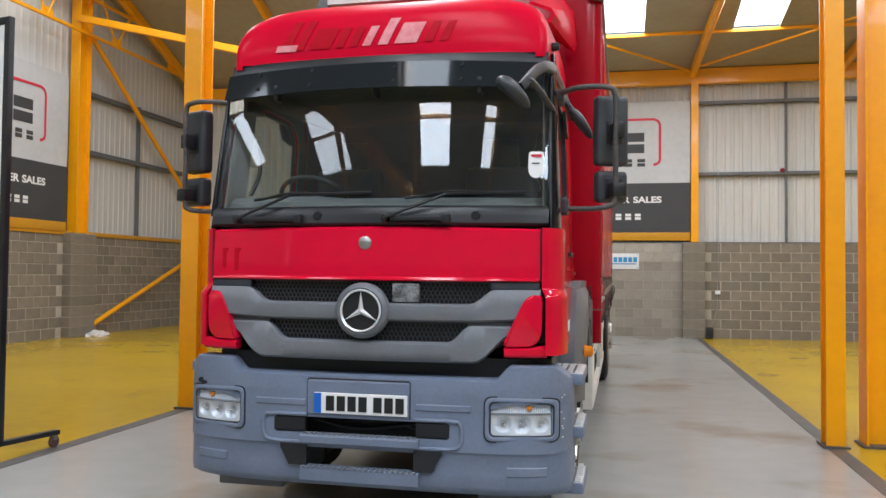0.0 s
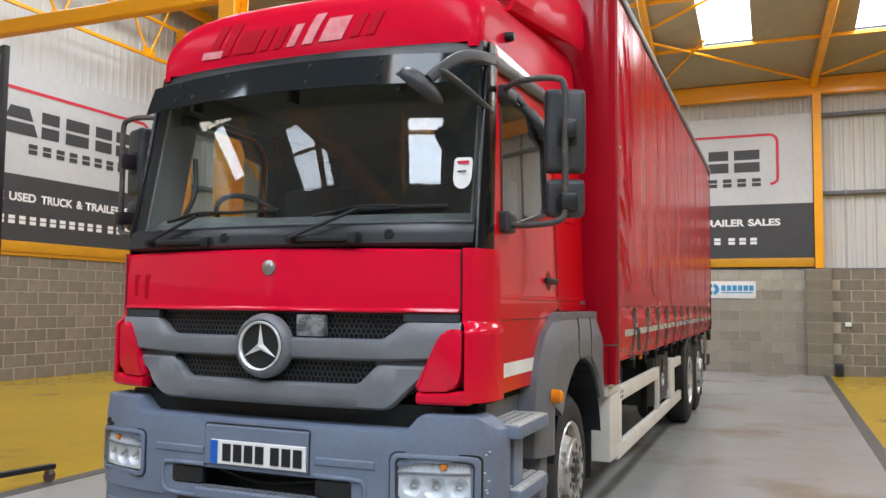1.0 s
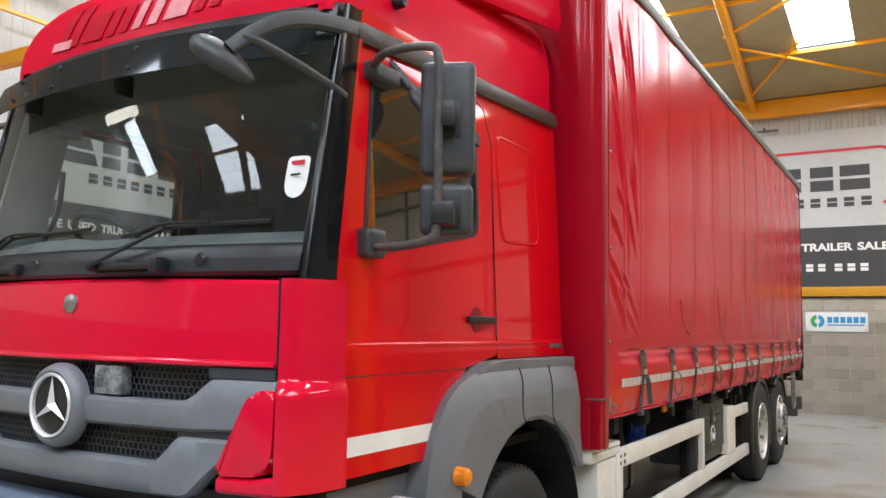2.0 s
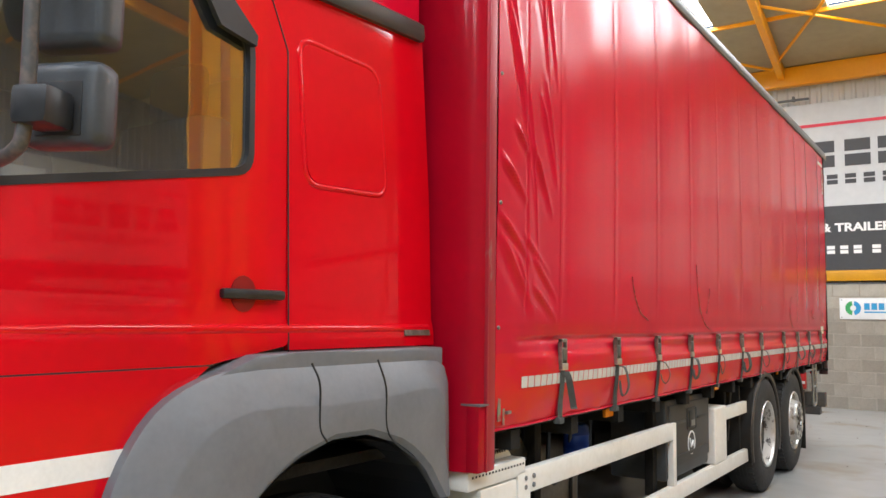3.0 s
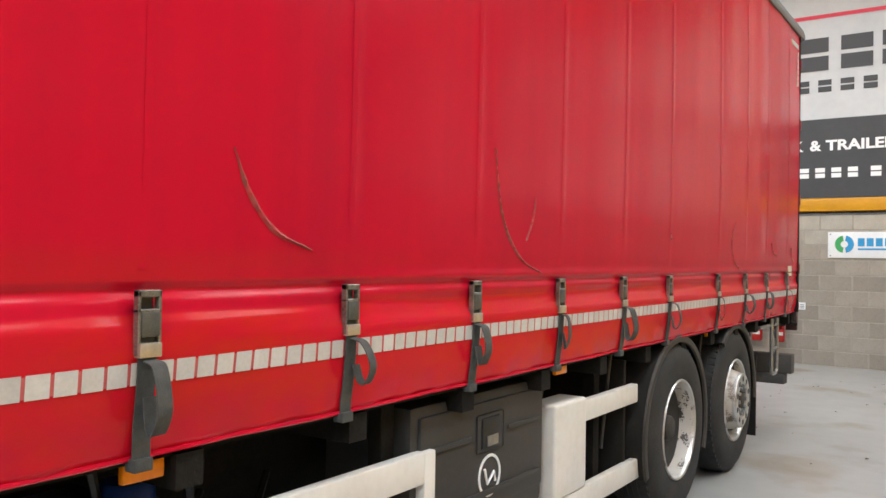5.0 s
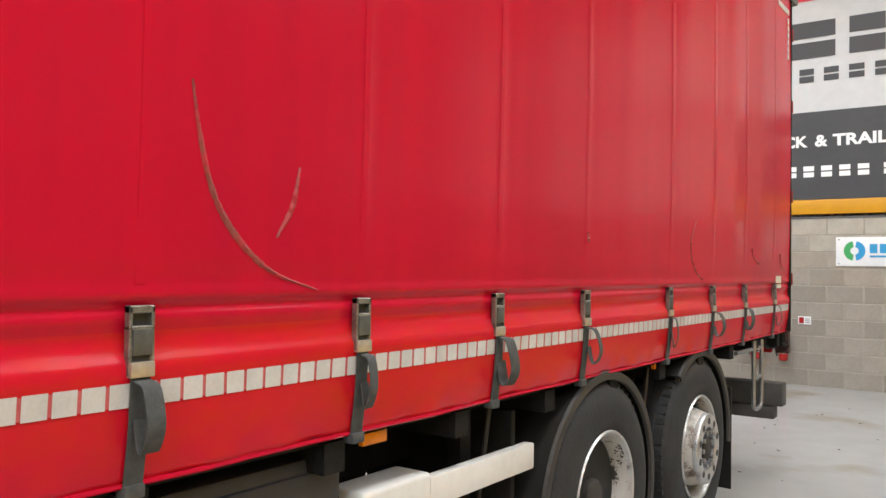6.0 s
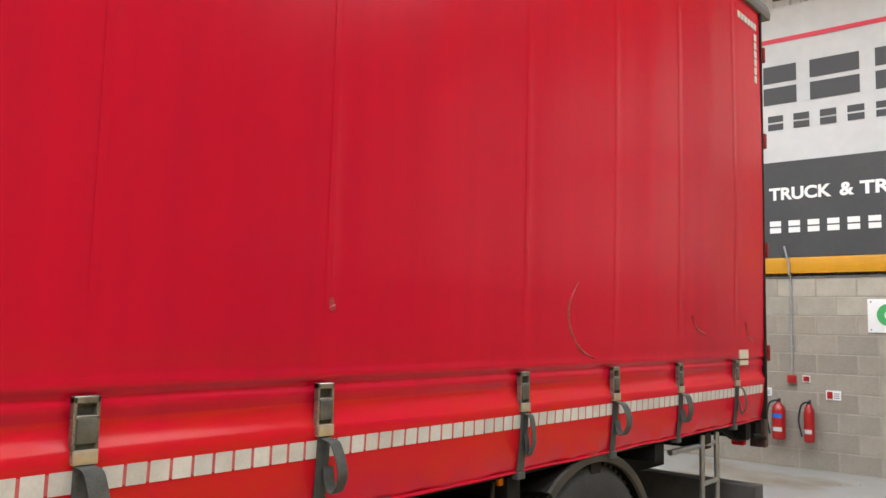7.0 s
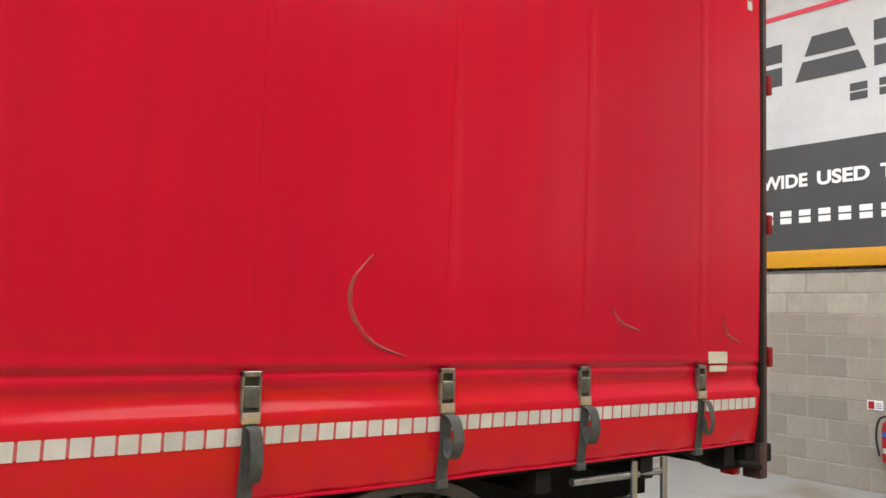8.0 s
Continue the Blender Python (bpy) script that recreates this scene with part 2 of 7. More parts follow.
DMORTAR = mat("dark_mortar", (0.38, 0.345, 0.29), 0.95, color2=(0.29, 0.26, 0.215), scale=4, bump=0.5, bump_scale=90)
MORTAR = mat("pale_mortar", (0.50, 0.45, 0.37), 0.95, color2=(0.38, 0.34, 0.27), scale=4, bump=0.5, bump_scale=90)
YSTEEL = mat("orange_yellow_steel_paint", (0.92, 0.395, 0.001), 0.4, color2=(0.85, 0.35, 0.001), scale=1.7, coat=0.2, rough_var=0.08)
YFLASH = mat("yellow_flashing", (0.62, 0.30, 0.012), 0.4, color2=(0.54, 0.25, 0.012), scale=2)
CLAD = mat("white_cladding", (0.60, 0.60, 0.58), 0.5, color2=(0.50, 0.50, 0.48), scale=0.9, low=0.3, high=0.75, stretch=(1, 1, 0.3))
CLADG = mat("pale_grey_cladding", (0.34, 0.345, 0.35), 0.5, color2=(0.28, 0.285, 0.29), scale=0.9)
GIRT = mat("grey_girt", (0.16, 0.165, 0.17), 0.55, 0.3, color2=(0.11, 0.115, 0.12), scale=3)
ROOFM = mat("beige_roof_lining", (0.42, 0.375, 0.28), 0.8, color2=(0.34, 0.30, 0.22), scale=0.7)
BANW = mat("banner_pale_grey", (0.56, 0.57, 0.58), 0.55, color2=(0.47, 0.48, 0.49), scale=0.8, bump=0.05, bump_scale=3)
BAND = mat("banner_charcoal", (0.045, 0.046, 0.05), 0.55, color2=(0.055, 0.057, 0.06), scale=1.5)
BANRED = mat("banner_red", (0.60, 0.03, 0.06), 0.5)
BANWHITE = mat("banner_white_print", (0.80, 0.80, 0.80), 0.55)
BANCHAR = mat("banner_dark_print", (0.05, 0.05, 0.054), 0.55)
SIGNW = mat("white_sign", (0.80, 0.81, 0.82), 0.35, color2=(0.72, 0.73, 0.74), scale=4)
SGREEN = mat("sign_green", (0.06, 0.36, 0.12), 0.4)
SBLUE = mat("sign_blue", (0.04, 0.30, 0.58), 0.4)
XRED = mat("extinguisher_red", (0.36, 0.010, 0.012), 0.3, coat=0.3, color2=(0.29, 0.008, 0.010), scale=8)
BAGW = mat("white_bag", (0.72, 0.70, 0.66), 0.6, color2=(0.6, 0.58, 0.54), scale=9, bump=0.5, bump_scale=20)
BOARDW = mat("whiteboard", (0.80, 0.82, 0.83), 0.25, color2=(0.74, 0.76, 0.77), scale=2)
GALV = mat("grey_conduit", (0.38, 0.40, 0.41), 0.5, 0.3, color2=(0.3, 0.31, 0.32), scale=10)
RLIGHT = mat("translucent_rooflight", (0.85, 0.86, 0.86), 0.6, emit=(0.94, 0.97, 1.0, 5.0))
TUBE = mat("lit_tube", (0.9, 0.9, 0.9), 0.5, emit=(1.0, 0.97, 0.86, 14.0))


# ---- mesh helpers ----
def part(name, bm, material, parent=None, label="", smooth=None):
    me = bpy.data.meshes.new(name)
    bmesh.ops.recalc_face_normals(bm, faces=bm.faces)
    bm.to_mesh(me)
    bm.free()
    me.materials.append(material)
    if smooth is not None:
        for p in me.polygons:
            p.use_smooth = True
        me.set_sharp_from_angle(angle=radians(smooth))
    ob = new(name, me)
    if parent is not None:
        ob.parent = parent
    if label:
        ob["label"] = label
    return ob


def raw(name, verts, faces, material, parent=None, label="", smooth=None):
    bm = bmesh.new()
    vs = [bm.verts.new(v) for v in verts]
    for f in faces:
        try:
            bm.faces.new([vs[i] for i in f])
        except ValueError:
            pass
    return part(name, bm, material, parent, label, smooth)


def empty(name, at=(0, 0, 0)):
    ob = new(name)
    ob.location = at
    return ob


def thing(name, label, category, group="", kind="", at=(0, 0, 0)):
    return tagged(empty(name, at), label, category, group, kind)


def box(bm, x0, x1, y0, y1, z0, z1, bev=0.0, seg=2, m=None):
    r = bmesh.ops.create_cube(bm, size=1)
    vs = r["verts"]
    bmesh.ops.scale(bm, vec=(x1 - x0, y1 - y0, z1 - z0), verts=vs)
    bmesh.ops.translate(bm, vec=((x0 + x1) / 2, (y0 + y1) / 2, (z0 + z1) / 2), verts=vs)
    if bev:
        es = list({e for v in vs for e in v.link_edges})
        g = bmesh.ops.bevel(bm, geom=es, offset=bev, segments=seg, profile=0.6, affect="EDGES")
        vs = list({v for f in g["faces"] for v in f.verts} | {v for v in vs if v.is_valid})
    if m is not None:
        bmesh.ops.transform(bm, matrix=m, verts=vs)
    return vs


def boxpart(name, dims, material, parent=None, label="", bev=0.0, m=None, seg=2):
    bm = bmesh.new()
    box(bm, *dims, bev=bev, seg=seg, m=m)
    return part(name, bm, material, parent, label, 40 if bev else None)


def tube(bm, pts, r, n=10, closed=False, cap=True):
    pts = [Vector(p) for p in pts]
    rings = []
    up = None
    k = len(pts)
    for i, p in enumerate(pts):
        a = pts[i - 1] if i > 0 else (pts[-1] if closed else p)
        b = pts[(i + 1) % k] if (i < k - 1 or closed) else p
        d = (b - a).normalized()
        if up is None:
            up = d.orthogonal().normalized()
        up = (up - d * up.dot(d)).normalized()
        s = d.cross(up)
        rad = r[i] if isinstance(r, (list, tuple)) else r
        rings.append([bm.verts.new(p + (up * math.cos(2 * math.pi * j / n) + s * math.sin(2 * math.pi * j / n)) * rad) for j in range(n)])
    for i in range(k if closed else k - 1):
        A, B = rings[i], rings[(i + 1) % k]
        for j in range(n):
            bm.faces.new((A[j], A[(j + 1) % n], B[(j + 1) % n], B[j]))
    if cap and not closed:
        bm.faces.new(rings[0][::-1])
        bm.faces.new(rings[-1])


def smoothed(pts, n=6):
    """A Catmull-Rom curve through the points."""
    P = [Vector(p) for p in pts]
    P = [P[0] * 2 - P[1]] + P + [P[-1] * 2 - P[-2]]
    out = []
    for i in range(1, len(P) - 2):
        for j in range(n):
            t = j / n
            a, b, c, d = P[i - 1], P[i], P[i + 1], P[i + 2]
            out.append(0.5 * (2 * b + (c - a) * t + (2 * a - 5 * b + 4 * c - d) * t * t + (3 * b - a - 3 * c + d) * t ** 3))
    return out + [P[-2]]


def tubepart(name, pts, r, material, parent=None, label="", n=10, closed=False):
    bm = bmesh.new()
    tube(bm, pts, r, n, closed)
    return part(name, bm, material, parent, label, 45)


def lathe(bm, prof, centre, n=32, axis="x", closed=False, cap=True):
    """prof: (radius, along) pairs turned about an axis through centre."""
    rings = []
    for r, a in prof:
        ring = []
        for j in range(n):
            c, s = math.cos(2 * math.pi * j / n) * r, math.sin(2 * math.pi * j / n) * r
            v = {"x": (a, c, s), "y": (c, a, s), "z": (c, s, a)}[axis]
            ring.append(bm.verts.new(Vector(centre) + Vector(v)))
        rings.append(ring)
    m = len(rings)
    for i in range(m if closed else m - 1):
        A, B = rings[i], rings[(i + 1) % m]
        for j in range(n):
            bm.faces.new((A[j], A[(j + 1) % n], B[(j + 1) % n], B[j]))
    if cap and not closed:
        for ring, p in ((rings[0], prof[0]), (rings[-1], prof[-1])):
            if p[0] > 1e-4:
                bm.faces.new(ring)
    return rings


def lathepart(name, prof, centre, material, parent=None, label="", n=32, axis="x", closed=False, smooth=40, cap=True):
    bm = bmesh.new()
    lathe(bm, prof, centre, n, axis, closed, cap)
    bmesh.ops.remove_doubles(bm, verts=bm.verts, dist=1e-5)
    return part(name, bm, material, parent, label, smooth)


def prism(bm, poly, axis, a, b):
    """A polygon of 2D points, pulled from a to b along an axis: x takes (y, z), y takes (x, z), z takes (x, y)."""
    def at(p, d):
        return {"x": (d, p[0], p[1]), "y": (p[0], d, p[1]), "z": (p[0], p[1], d)}[axis]
    A = [bm.verts.new(at(p, a)) for p in poly]
    B = [bm.verts.new(at(p, b)) for p in poly]
    n = len(poly)
    bm.faces.new(A)
    bm.faces.new(B[::-1])
    for i in range(n):
        bm.faces.new((A[i], A[(i + 1) % n], B[(i + 1) % n], B[i]))


def prismpart(name, poly, axis, a, b, material, parent=None, label="", bev=0.0):
    bm = bmesh.new()
    prism(bm, poly, axis, a, b)
    if bev:
        bmesh.ops.bevel(bm, geom=list(bm.edges), offset=bev, segments=2, profile=0.6, affect="EDGES", clamp_overlap=True)
    return part(name, bm, material, parent, label, 35 if bev else None)


def rounded(poly, r, n=4):
    """Rounds the corners of a 2D polygon."""
    out = []
    k = len(poly)
    for i in range(k):
        p, a, b = Vector(poly[i]), Vector(poly[i - 1]), Vector(poly[(i + 1) % k])
        rr = min(r, (a - p).length * 0.45, (b - p).length * 0.45)
        s, e = p + (a - p).normalized() * rr, p + (b - p).normalized() * rr
        for j in range(n + 1):
            t = j / n
            out.append(tuple(s * (1 - t) ** 2 + p * 2 * t * (1 - t) + e * t * t))
    return out


def grid(bm, pts):
    """Faces over rows of points."""
    R = [[bm.verts.new(p) for p in row] for row in pts]
    for i in range(len(R) - 1):
        for j in range(len(R[0]) - 1):
            bm.faces.new((R[i][j], R[i][j + 1], R[i + 1][j + 1], R[i + 1][j]))
    return R


def gridpart(name, pts, material, parent=None, label="", thick=0.0, smooth=40):
    bm = bmesh.new()
    grid(bm, pts)
    if thick:
        bmesh.ops.recalc_face_normals(bm, faces=bm.faces)
        bmesh.ops.solidify(bm, geom=list(bm.faces), thickness=thick)
    return part(name, bm, material, parent, label, smooth)


def lin(a, b, n):
    return [a + (b - a) * i / (n - 1) for i in range(n)]


def strip(name, xs, zb, zt, yf, thick, material, parent=None, label="", bev=0.006):
    """A bar across the truck's front: zb and zt give its lower and upper edge over x, yf(x, z) its face."""
    rows = []
    for x in xs:
        b, t = zb(x), zt(x)
        h = max(t - b, 0.004)
        e = min(bev, h * 0.4)
        rows.append([(x, yf(x, b) + thick, b), (x, yf(x, b) + e, b), (x, yf(x, b + e), b + e), (x, yf(x, (b + t) / 2), (b + t) / 2), (x, yf(x, t - e), t - e), (x, yf(x, t) + e, t), (x, yf(x, t) + thick, t)])
    bm = bmesh.new()
    R = grid(bm, rows)
    n = len(rows[0])
    for i in range(len(R) - 1):
        bm.faces.new((R[i][0], R[i + 1][0], R[i + 1][n - 1], R[i][n - 1]))
    bm.faces.new(R[0])
    bm.faces.new(R[-1])
    return part(name, bm, material, parent, label, 40)


def lettering(name, words, width, height, m, material, parent, label="", bold=0.0):
    """Words as a mesh of that width and height, lower left corner at the pose m, in its x-z plane."""
    c = bpy.data.curves.new(name, "FONT")
    c.body, c.offset, c.extrude = words, bold, 0.0
    tmp = bpy.data.objects.new(name, c)
    me = bpy.data.meshes.new_from_object(tmp)
    bpy.data.objects.remove(tmp)
    lo = [min(v.co[i] for v in me.vertices) for i in range(2)]
    hi = [max(v.co[i] for v in me.vertices) for i in range(2)]
    for v in me.vertices:
        v.co = ((v.co.x - lo[0]) / (hi[0] - lo[0]) * width, 0, (v.co.y - lo[1]) / (hi[1] - lo[1]) * height)
    me.materials.clear()
    me.materials.append(material)
    ob = new(name, me)
    ob.parent = parent
    ob.matrix_basis = m
    if label:
        ob["label"] = label
    return ob

# ---- setting ----
floor = boxpart("floor", (WALL_X - 0.3, EAST_X + 0.3, SOUTH_Y - 0.3, WALL_Y + 0.3, -0.2, 0.0), FLOOR)
tagged(floor, "polished grey epoxy warehouse floor with faint scuffs", "floor", kind="structure")
for nm, x0, x1 in (("floor_2", WALL_X, -4.58), ("floor_3", 1.91, EAST_X)):
    tagged(boxpart(nm, (x0, x1, SOUTH_Y, WALL_Y, -0.1, 0.003), YFLOOR), "glossy yellow painted floor bay", "floor", kind="structure")
for nm, x0, x1 in (("floor_line_1", -4.58, -4.44), ("floor_line_2", 1.78, 1.91)):
    tagged(boxpart(nm, (x0, x1, SOUTH_Y, WALL_Y, -0.1, 0.004), EDGE), "dark grey line between grey and yellow floor paint", "floor line", kind="structure")

BLOCK_TOP = 2.28
COURSE = BLOCK_TOP / 10
bm = bmesh.new()
box(bm, -0.2145, 0.2145, -0.04, 0.0, 0.007, COURSE - 0.007, bev=0.003, seg=1)
tmp = part("block_shape", bm, BLOCK)
block_mesh = tmp.data
bpy.data.objects.remove(tmp)
block_pale = block_mesh.copy()
block_pale.materials[0] = BLOCKP
block_grey = block_mesh.copy()
block_grey.materials[0] = BLOCKG


def wall_core(name, dims, label, material=MORTAR):
    return tagged(boxpart(name, dims, material), label, "wall", kind="structure")


LBL = "grey concrete block wall, pale mortar, white ribbed cladding above"
wall_north = wall_core("wall_north", (WALL_X - 0.3, EAST_X + 0.3, WALL_Y, WALL_Y + 0.25, 0, BLOCK_TOP), LBL)
wall_west = wall_core("wall_west", (WALL_X - 0.25, WALL_X, SOUTH_Y, WALL_Y, 0, BLOCK_TOP), LBL)
wall_east = wall_core("wall_east", (EAST_X, EAST_X + 0.25, SOUTH_Y, WALL_Y, 0, BLOCK_TOP), "grey block wall with cladding above", BLOCK)
wall_south = wall_core("wall_south", (WALL_X, EAST_X, SOUTH_Y - 0.25, SOUTH_Y, 0, BLOCK_TOP), "grey block wall with cladding above", BLOCK)


def cladding(name, a, b, z0, z1s, material, parent, ribs=0.2, depth=0.03):
    """Ribbed sheet from plan point a to b, its ribs standing off to the left of the way; z1s: height at both ends."""
    a, b = Vector(a), Vector(b)
    d = (b - a)
    L = d.length
    d.normalize()
    nrm = Vector((-d.y, d.x))
    n = int(L / ribs)
    s, offs = [], []
    for i in range(n):
        o = i * ribs
        for q, w in ((0.0, 0), (0.10, 0), (0.125, 1), (0.175, 1)):
            s.append(o + q)
            offs.append(w * depth)
    s.append(L)
    offs.append(0)
    verts, faces = [], []
    for q, w in zip(s, offs):
        p = a + d * q + nrm * w
        verts += [(p.x, p.y, z0), (p.x, p.y, z1s[0] + (z1s[1] - z1s[0]) * q / L)]
    for i in range(len(s) - 1):
        faces.append((2 * i, 2 * i + 2, 2 * i + 3, 2 * i + 1))
    return raw(name, verts, faces, material, parent, "ribbed white sheet cladding")


cladding("cladding", (EAST_X + 0.2, WALL_Y + 0.17), (WALL_X - 0.2, WALL_Y + 0.17), BLOCK_TOP - 0.02, (7.0, 7.0), CLAD, wall_north, depth=0.02)
cladding("cladding", (WALL_X - 0.17, WALL_Y + 0.2), (WALL_X - 0.17, RIDGE_Y), BLOCK_TOP - 0.02, (8.8, 9.4), CLAD, wall_west, depth=0.011)
cladding("cladding", (WALL_X - 0.17, RIDGE_Y), (WALL_X - 0.17, SOUTH_Y), BLOCK_TOP - 0.02, (9.4, 7.0), CLAD, wall_west)
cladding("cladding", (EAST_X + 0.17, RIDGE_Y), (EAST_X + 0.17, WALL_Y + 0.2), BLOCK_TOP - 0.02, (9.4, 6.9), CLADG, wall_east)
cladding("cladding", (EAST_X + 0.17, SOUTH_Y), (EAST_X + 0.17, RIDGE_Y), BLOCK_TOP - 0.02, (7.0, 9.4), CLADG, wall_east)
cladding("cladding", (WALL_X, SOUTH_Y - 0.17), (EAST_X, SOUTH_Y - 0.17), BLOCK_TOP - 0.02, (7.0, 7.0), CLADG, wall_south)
boxpart("mortar_bed", (WALL_X, 1.48, WALL_Y - 0.002, WALL_Y + 0.01, 0, BLOCK_TOP), DMORTAR, wall_north)
boxpart("coping", (WALL_X, EAST_X, WALL_Y - 0.012, WALL_Y + 0.2, BLOCK_TOP, BLOCK_TOP + 0.025), GIRT, wall_north)
boxpart("flashing", (WALL_X, WALL_X + 0.03, 8.2, WALL_Y, BLOCK_TOP - 0.035, BLOCK_TOP + 0.06), YFLASH, wall_west, "yellow folded flashing", bev=0.005)
boxpart("flashing", (EAST_X - 0.03, EAST_X, SOUTH_Y, WALL_Y, BLOCK_TOP - 0.035, BLOCK_TOP + 0.16), YFLASH, wall_east, "yellow folded flashing", bev=0.005)


def girt(dims, parent):
    boxpart("girt", dims, GIRT, parent, bev=0.006)


for z in (3.95, 5.68):
    girt((1.77, EAST_X, WALL_Y + 0.02, WALL_Y + 0.13, z - 0.04, z + 0.04), wall_north)
for z in (4.16, 5.50):
    girt((WALL_X - 0.13, WALL_X - 0.02, 15.8, WALL_Y, z - 0.055, z + 0.055), wall_west)
    girt((EAST_X + 0.02, EAST_X + 0.13, SOUTH_Y, WALL_Y, z - 0.05, z + 0.05), wall_east)
for x in (3.85, 6.6, 9.3):
    boxpart("sheeting_post", (x - 0.025, x + 0.025, WALL_Y + 0.04, WALL_Y + 0.135, BLOCK_TOP + 0.02, 6.2), GIRT, wall_north)
boxpart("sheeting_post", (WALL_X - 0.13, WALL_X - 0.04, 18.06, 18.11, BLOCK_TOP + 0.02, 5.6), GIRT, wall_west)


# roof: two slopes, openings for the rooflights
xs = sorted({WALL_X - 0.4, BAY_X, EAST_X + 0.4, *[round(v, 4) for r in SKY_ROWS for x in r[2] for v in (x, x + r[4])]})
ys = sorted({SOUTH_Y - 0.4, RIDGE_Y, 8.0, 16.2, WALL_Y + 0.4, *[v for r in SKY_ROWS for v in r[:2]]})
bm = bmesh.new()
V = {}
for i, x in enumerate(xs):
    for j, y in enumerate(ys):
        V[i, j, 1] = bm.verts.new((x, y, roof_z(y)))
        V[i, j, 0] = bm.verts.new((x, y, bay_z(y)))
for i in range(len(xs) - 1):
    for j in range(len(ys) - 1):
        xm, ym = (xs[i] + xs[i + 1]) / 2, (ys[j] + ys[j + 1]) / 2
        if any(r[0] < ym < r[1] and any(x < xm < x + r[4] for x in r[2]) for r in SKY_ROWS):
            continue
        e = 1 if xm > BAY_X else 0
        bm.faces.new((V[i, j, e], V[i + 1, j, e], V[i + 1, j + 1, e], V[i, j + 1, e]))
for v in [v for v in bm.verts if not v.link_faces]:
    bm.verts.remove(v)
bmesh.ops.recalc_face_normals(bm, faces=bm.faces)
bmesh.ops.solidify(bm, geom=list(bm.faces), thickness=0.04)
ceiling = tagged(part("ceiling", bm, ROOFM), "beige lined pitched warehouse roof with translucent rooflights", "ceiling", kind="structure")


fas = lin(8.0, WALL_Y, 15)
raw("valley_fascia", [(BAY_X + d, y, h(y) + 0.02) for d in (0.0, 0.03) for y in fas for h in (roof_z, bay_z)],
    [(b + 2 * i, b + 2 * i + 2, b + 2 * i + 3, b + 2 * i + 1) for b in (0, 30) for i in range(14)], CLAD, ceiling, "white strip between the two roof bays")
# translucent sheets over the openings, glowing with daylight; the added unseen rows included
for y0, y1, row, watts, wide in SKY_ROWS:
    for x0 in row:
        raw("rooflight", [(x0 - 0.03, y0 - 0.03, sheet_z(x0, y0) + 0.055), (x0 + wide + 0.03, y0 - 0.03, sheet_z(x0, y0) + 0.055), (x0 + wide + 0.03, y1 + 0.03, sheet_z(x0, y1) + 0.055), (x0 - 0.03, y1 + 0.03, sheet_z(x0, y1) + 0.055)],
            [(0, 1, 2, 3)], RLIGHT, ceiling, "translucent white rooflight sheet, unseen rows added for light")


# ---- orange steel frame ----
def h_column(name, cx, cy, wx, wy, z0, z1, label, foot=True, flip=False):
    ob = thing(name, label, "column", kind="structure", at=(cx, cy, z0))
    t = 0.022
    bm = bmesh.new()
    if flip:
        box(bm, -wx / 2, -wx / 2 + t, -wy / 2, wy / 2, 0, z1 - z0, bev=0.003, seg=1)
        box(bm, wx / 2 - t, wx / 2, -wy / 2, wy / 2, 0, z1 - z0, bev=0.003, seg=1)
        box(bm, -wx / 2 + t, wx / 2 - t, -t / 2, t / 2, 0, z1 - z0)
    else:
        box(bm, -wx / 2, wx / 2, -wy / 2, -wy / 2 + t, 0, z1 - z0, bev=0.003, seg=1)
        box(bm, -wx / 2, wx / 2, wy / 2 - t, wy / 2, 0, z1 - z0, bev=0.003, seg=1)
        box(bm, -t / 2, t / 2, -wy / 2 + t, wy / 2 - t, 0, z1 - z0)
    part("shaft", bm, YSTEEL, ob)
    if foot:
        boxpart("base_plate", (-wx / 2 - 0.03, wx / 2 + 0.03, -wy / 2 - 0.03, wy / 2 + 0.03, 0.004, 0.022), EDGE, ob)
    return ob


def steel_bar(name, a, b, w, h, label, kind="structure"):
    a, b = Vector(a), Vector(b)
    d = b - a
    m = Matrix.Translation(a) @ d.to_track_quat("Y", "Z").to_matrix().to_4x4()
    bm = bmesh.new()
    box(bm, -w / 2, w / 2, 0, d.length, -h / 2, h / 2, bev=min(w, h) * 0.12, seg=1, m=m)
    return tagged(part(name, bm, YSTEEL), label, "steel beam", kind=kind)


def steel_tube(name, a, b, r, label):
    return tagged(tubepart(name, [a, b], r, YSTEEL, n=10), label, "steel brace", kind="structure")


COLL = "orange-yellow painted steel column of the roof frame"
h_column("column_1", -4.50, 7.96, 0.2, 0.26, 0, roof_z(8) - 0.15, COLL)
h_column("column_2", 1.85, 7.64, 0.16, 0.2, 0, roof_z(8) - 0.15, COLL)
h_column("column_3", 2.295, 7.74, 0.36, 0.24, 0, roof_z(8) - 0.15, COLL, flip=True)
h_column("column_4", 1.76, WALL_Y - 0.02, 0.17, 0.2, BLOCK_TOP + 0.02, 6.2, COLL, foot=False)
h_column("column_5", WALL_X + 0.05, 15.66, 0.24, 0.40, BLOCK_TOP + 0.02, 7.7, COLL, foot=False)
h_column("column_6", WALL_X + 0.05, 8.0, 0.24, 0.3, BLOCK_TOP + 0.02, 9.2, COLL, foot=False)
h_column("column_7", EAST_X - 0.05, 8.0, 0.3, 0.3, BLOCK_TOP + 0.02, 9.2, COLL, foot=False)
h_column("column_8", EAST_X - 0.05, 1.0, 0.3, 0.3, BLOCK_TOP + 0.02, 9.2, COLL, foot=False)
BEAML = "orange-yellow painted steel beam under the roof"
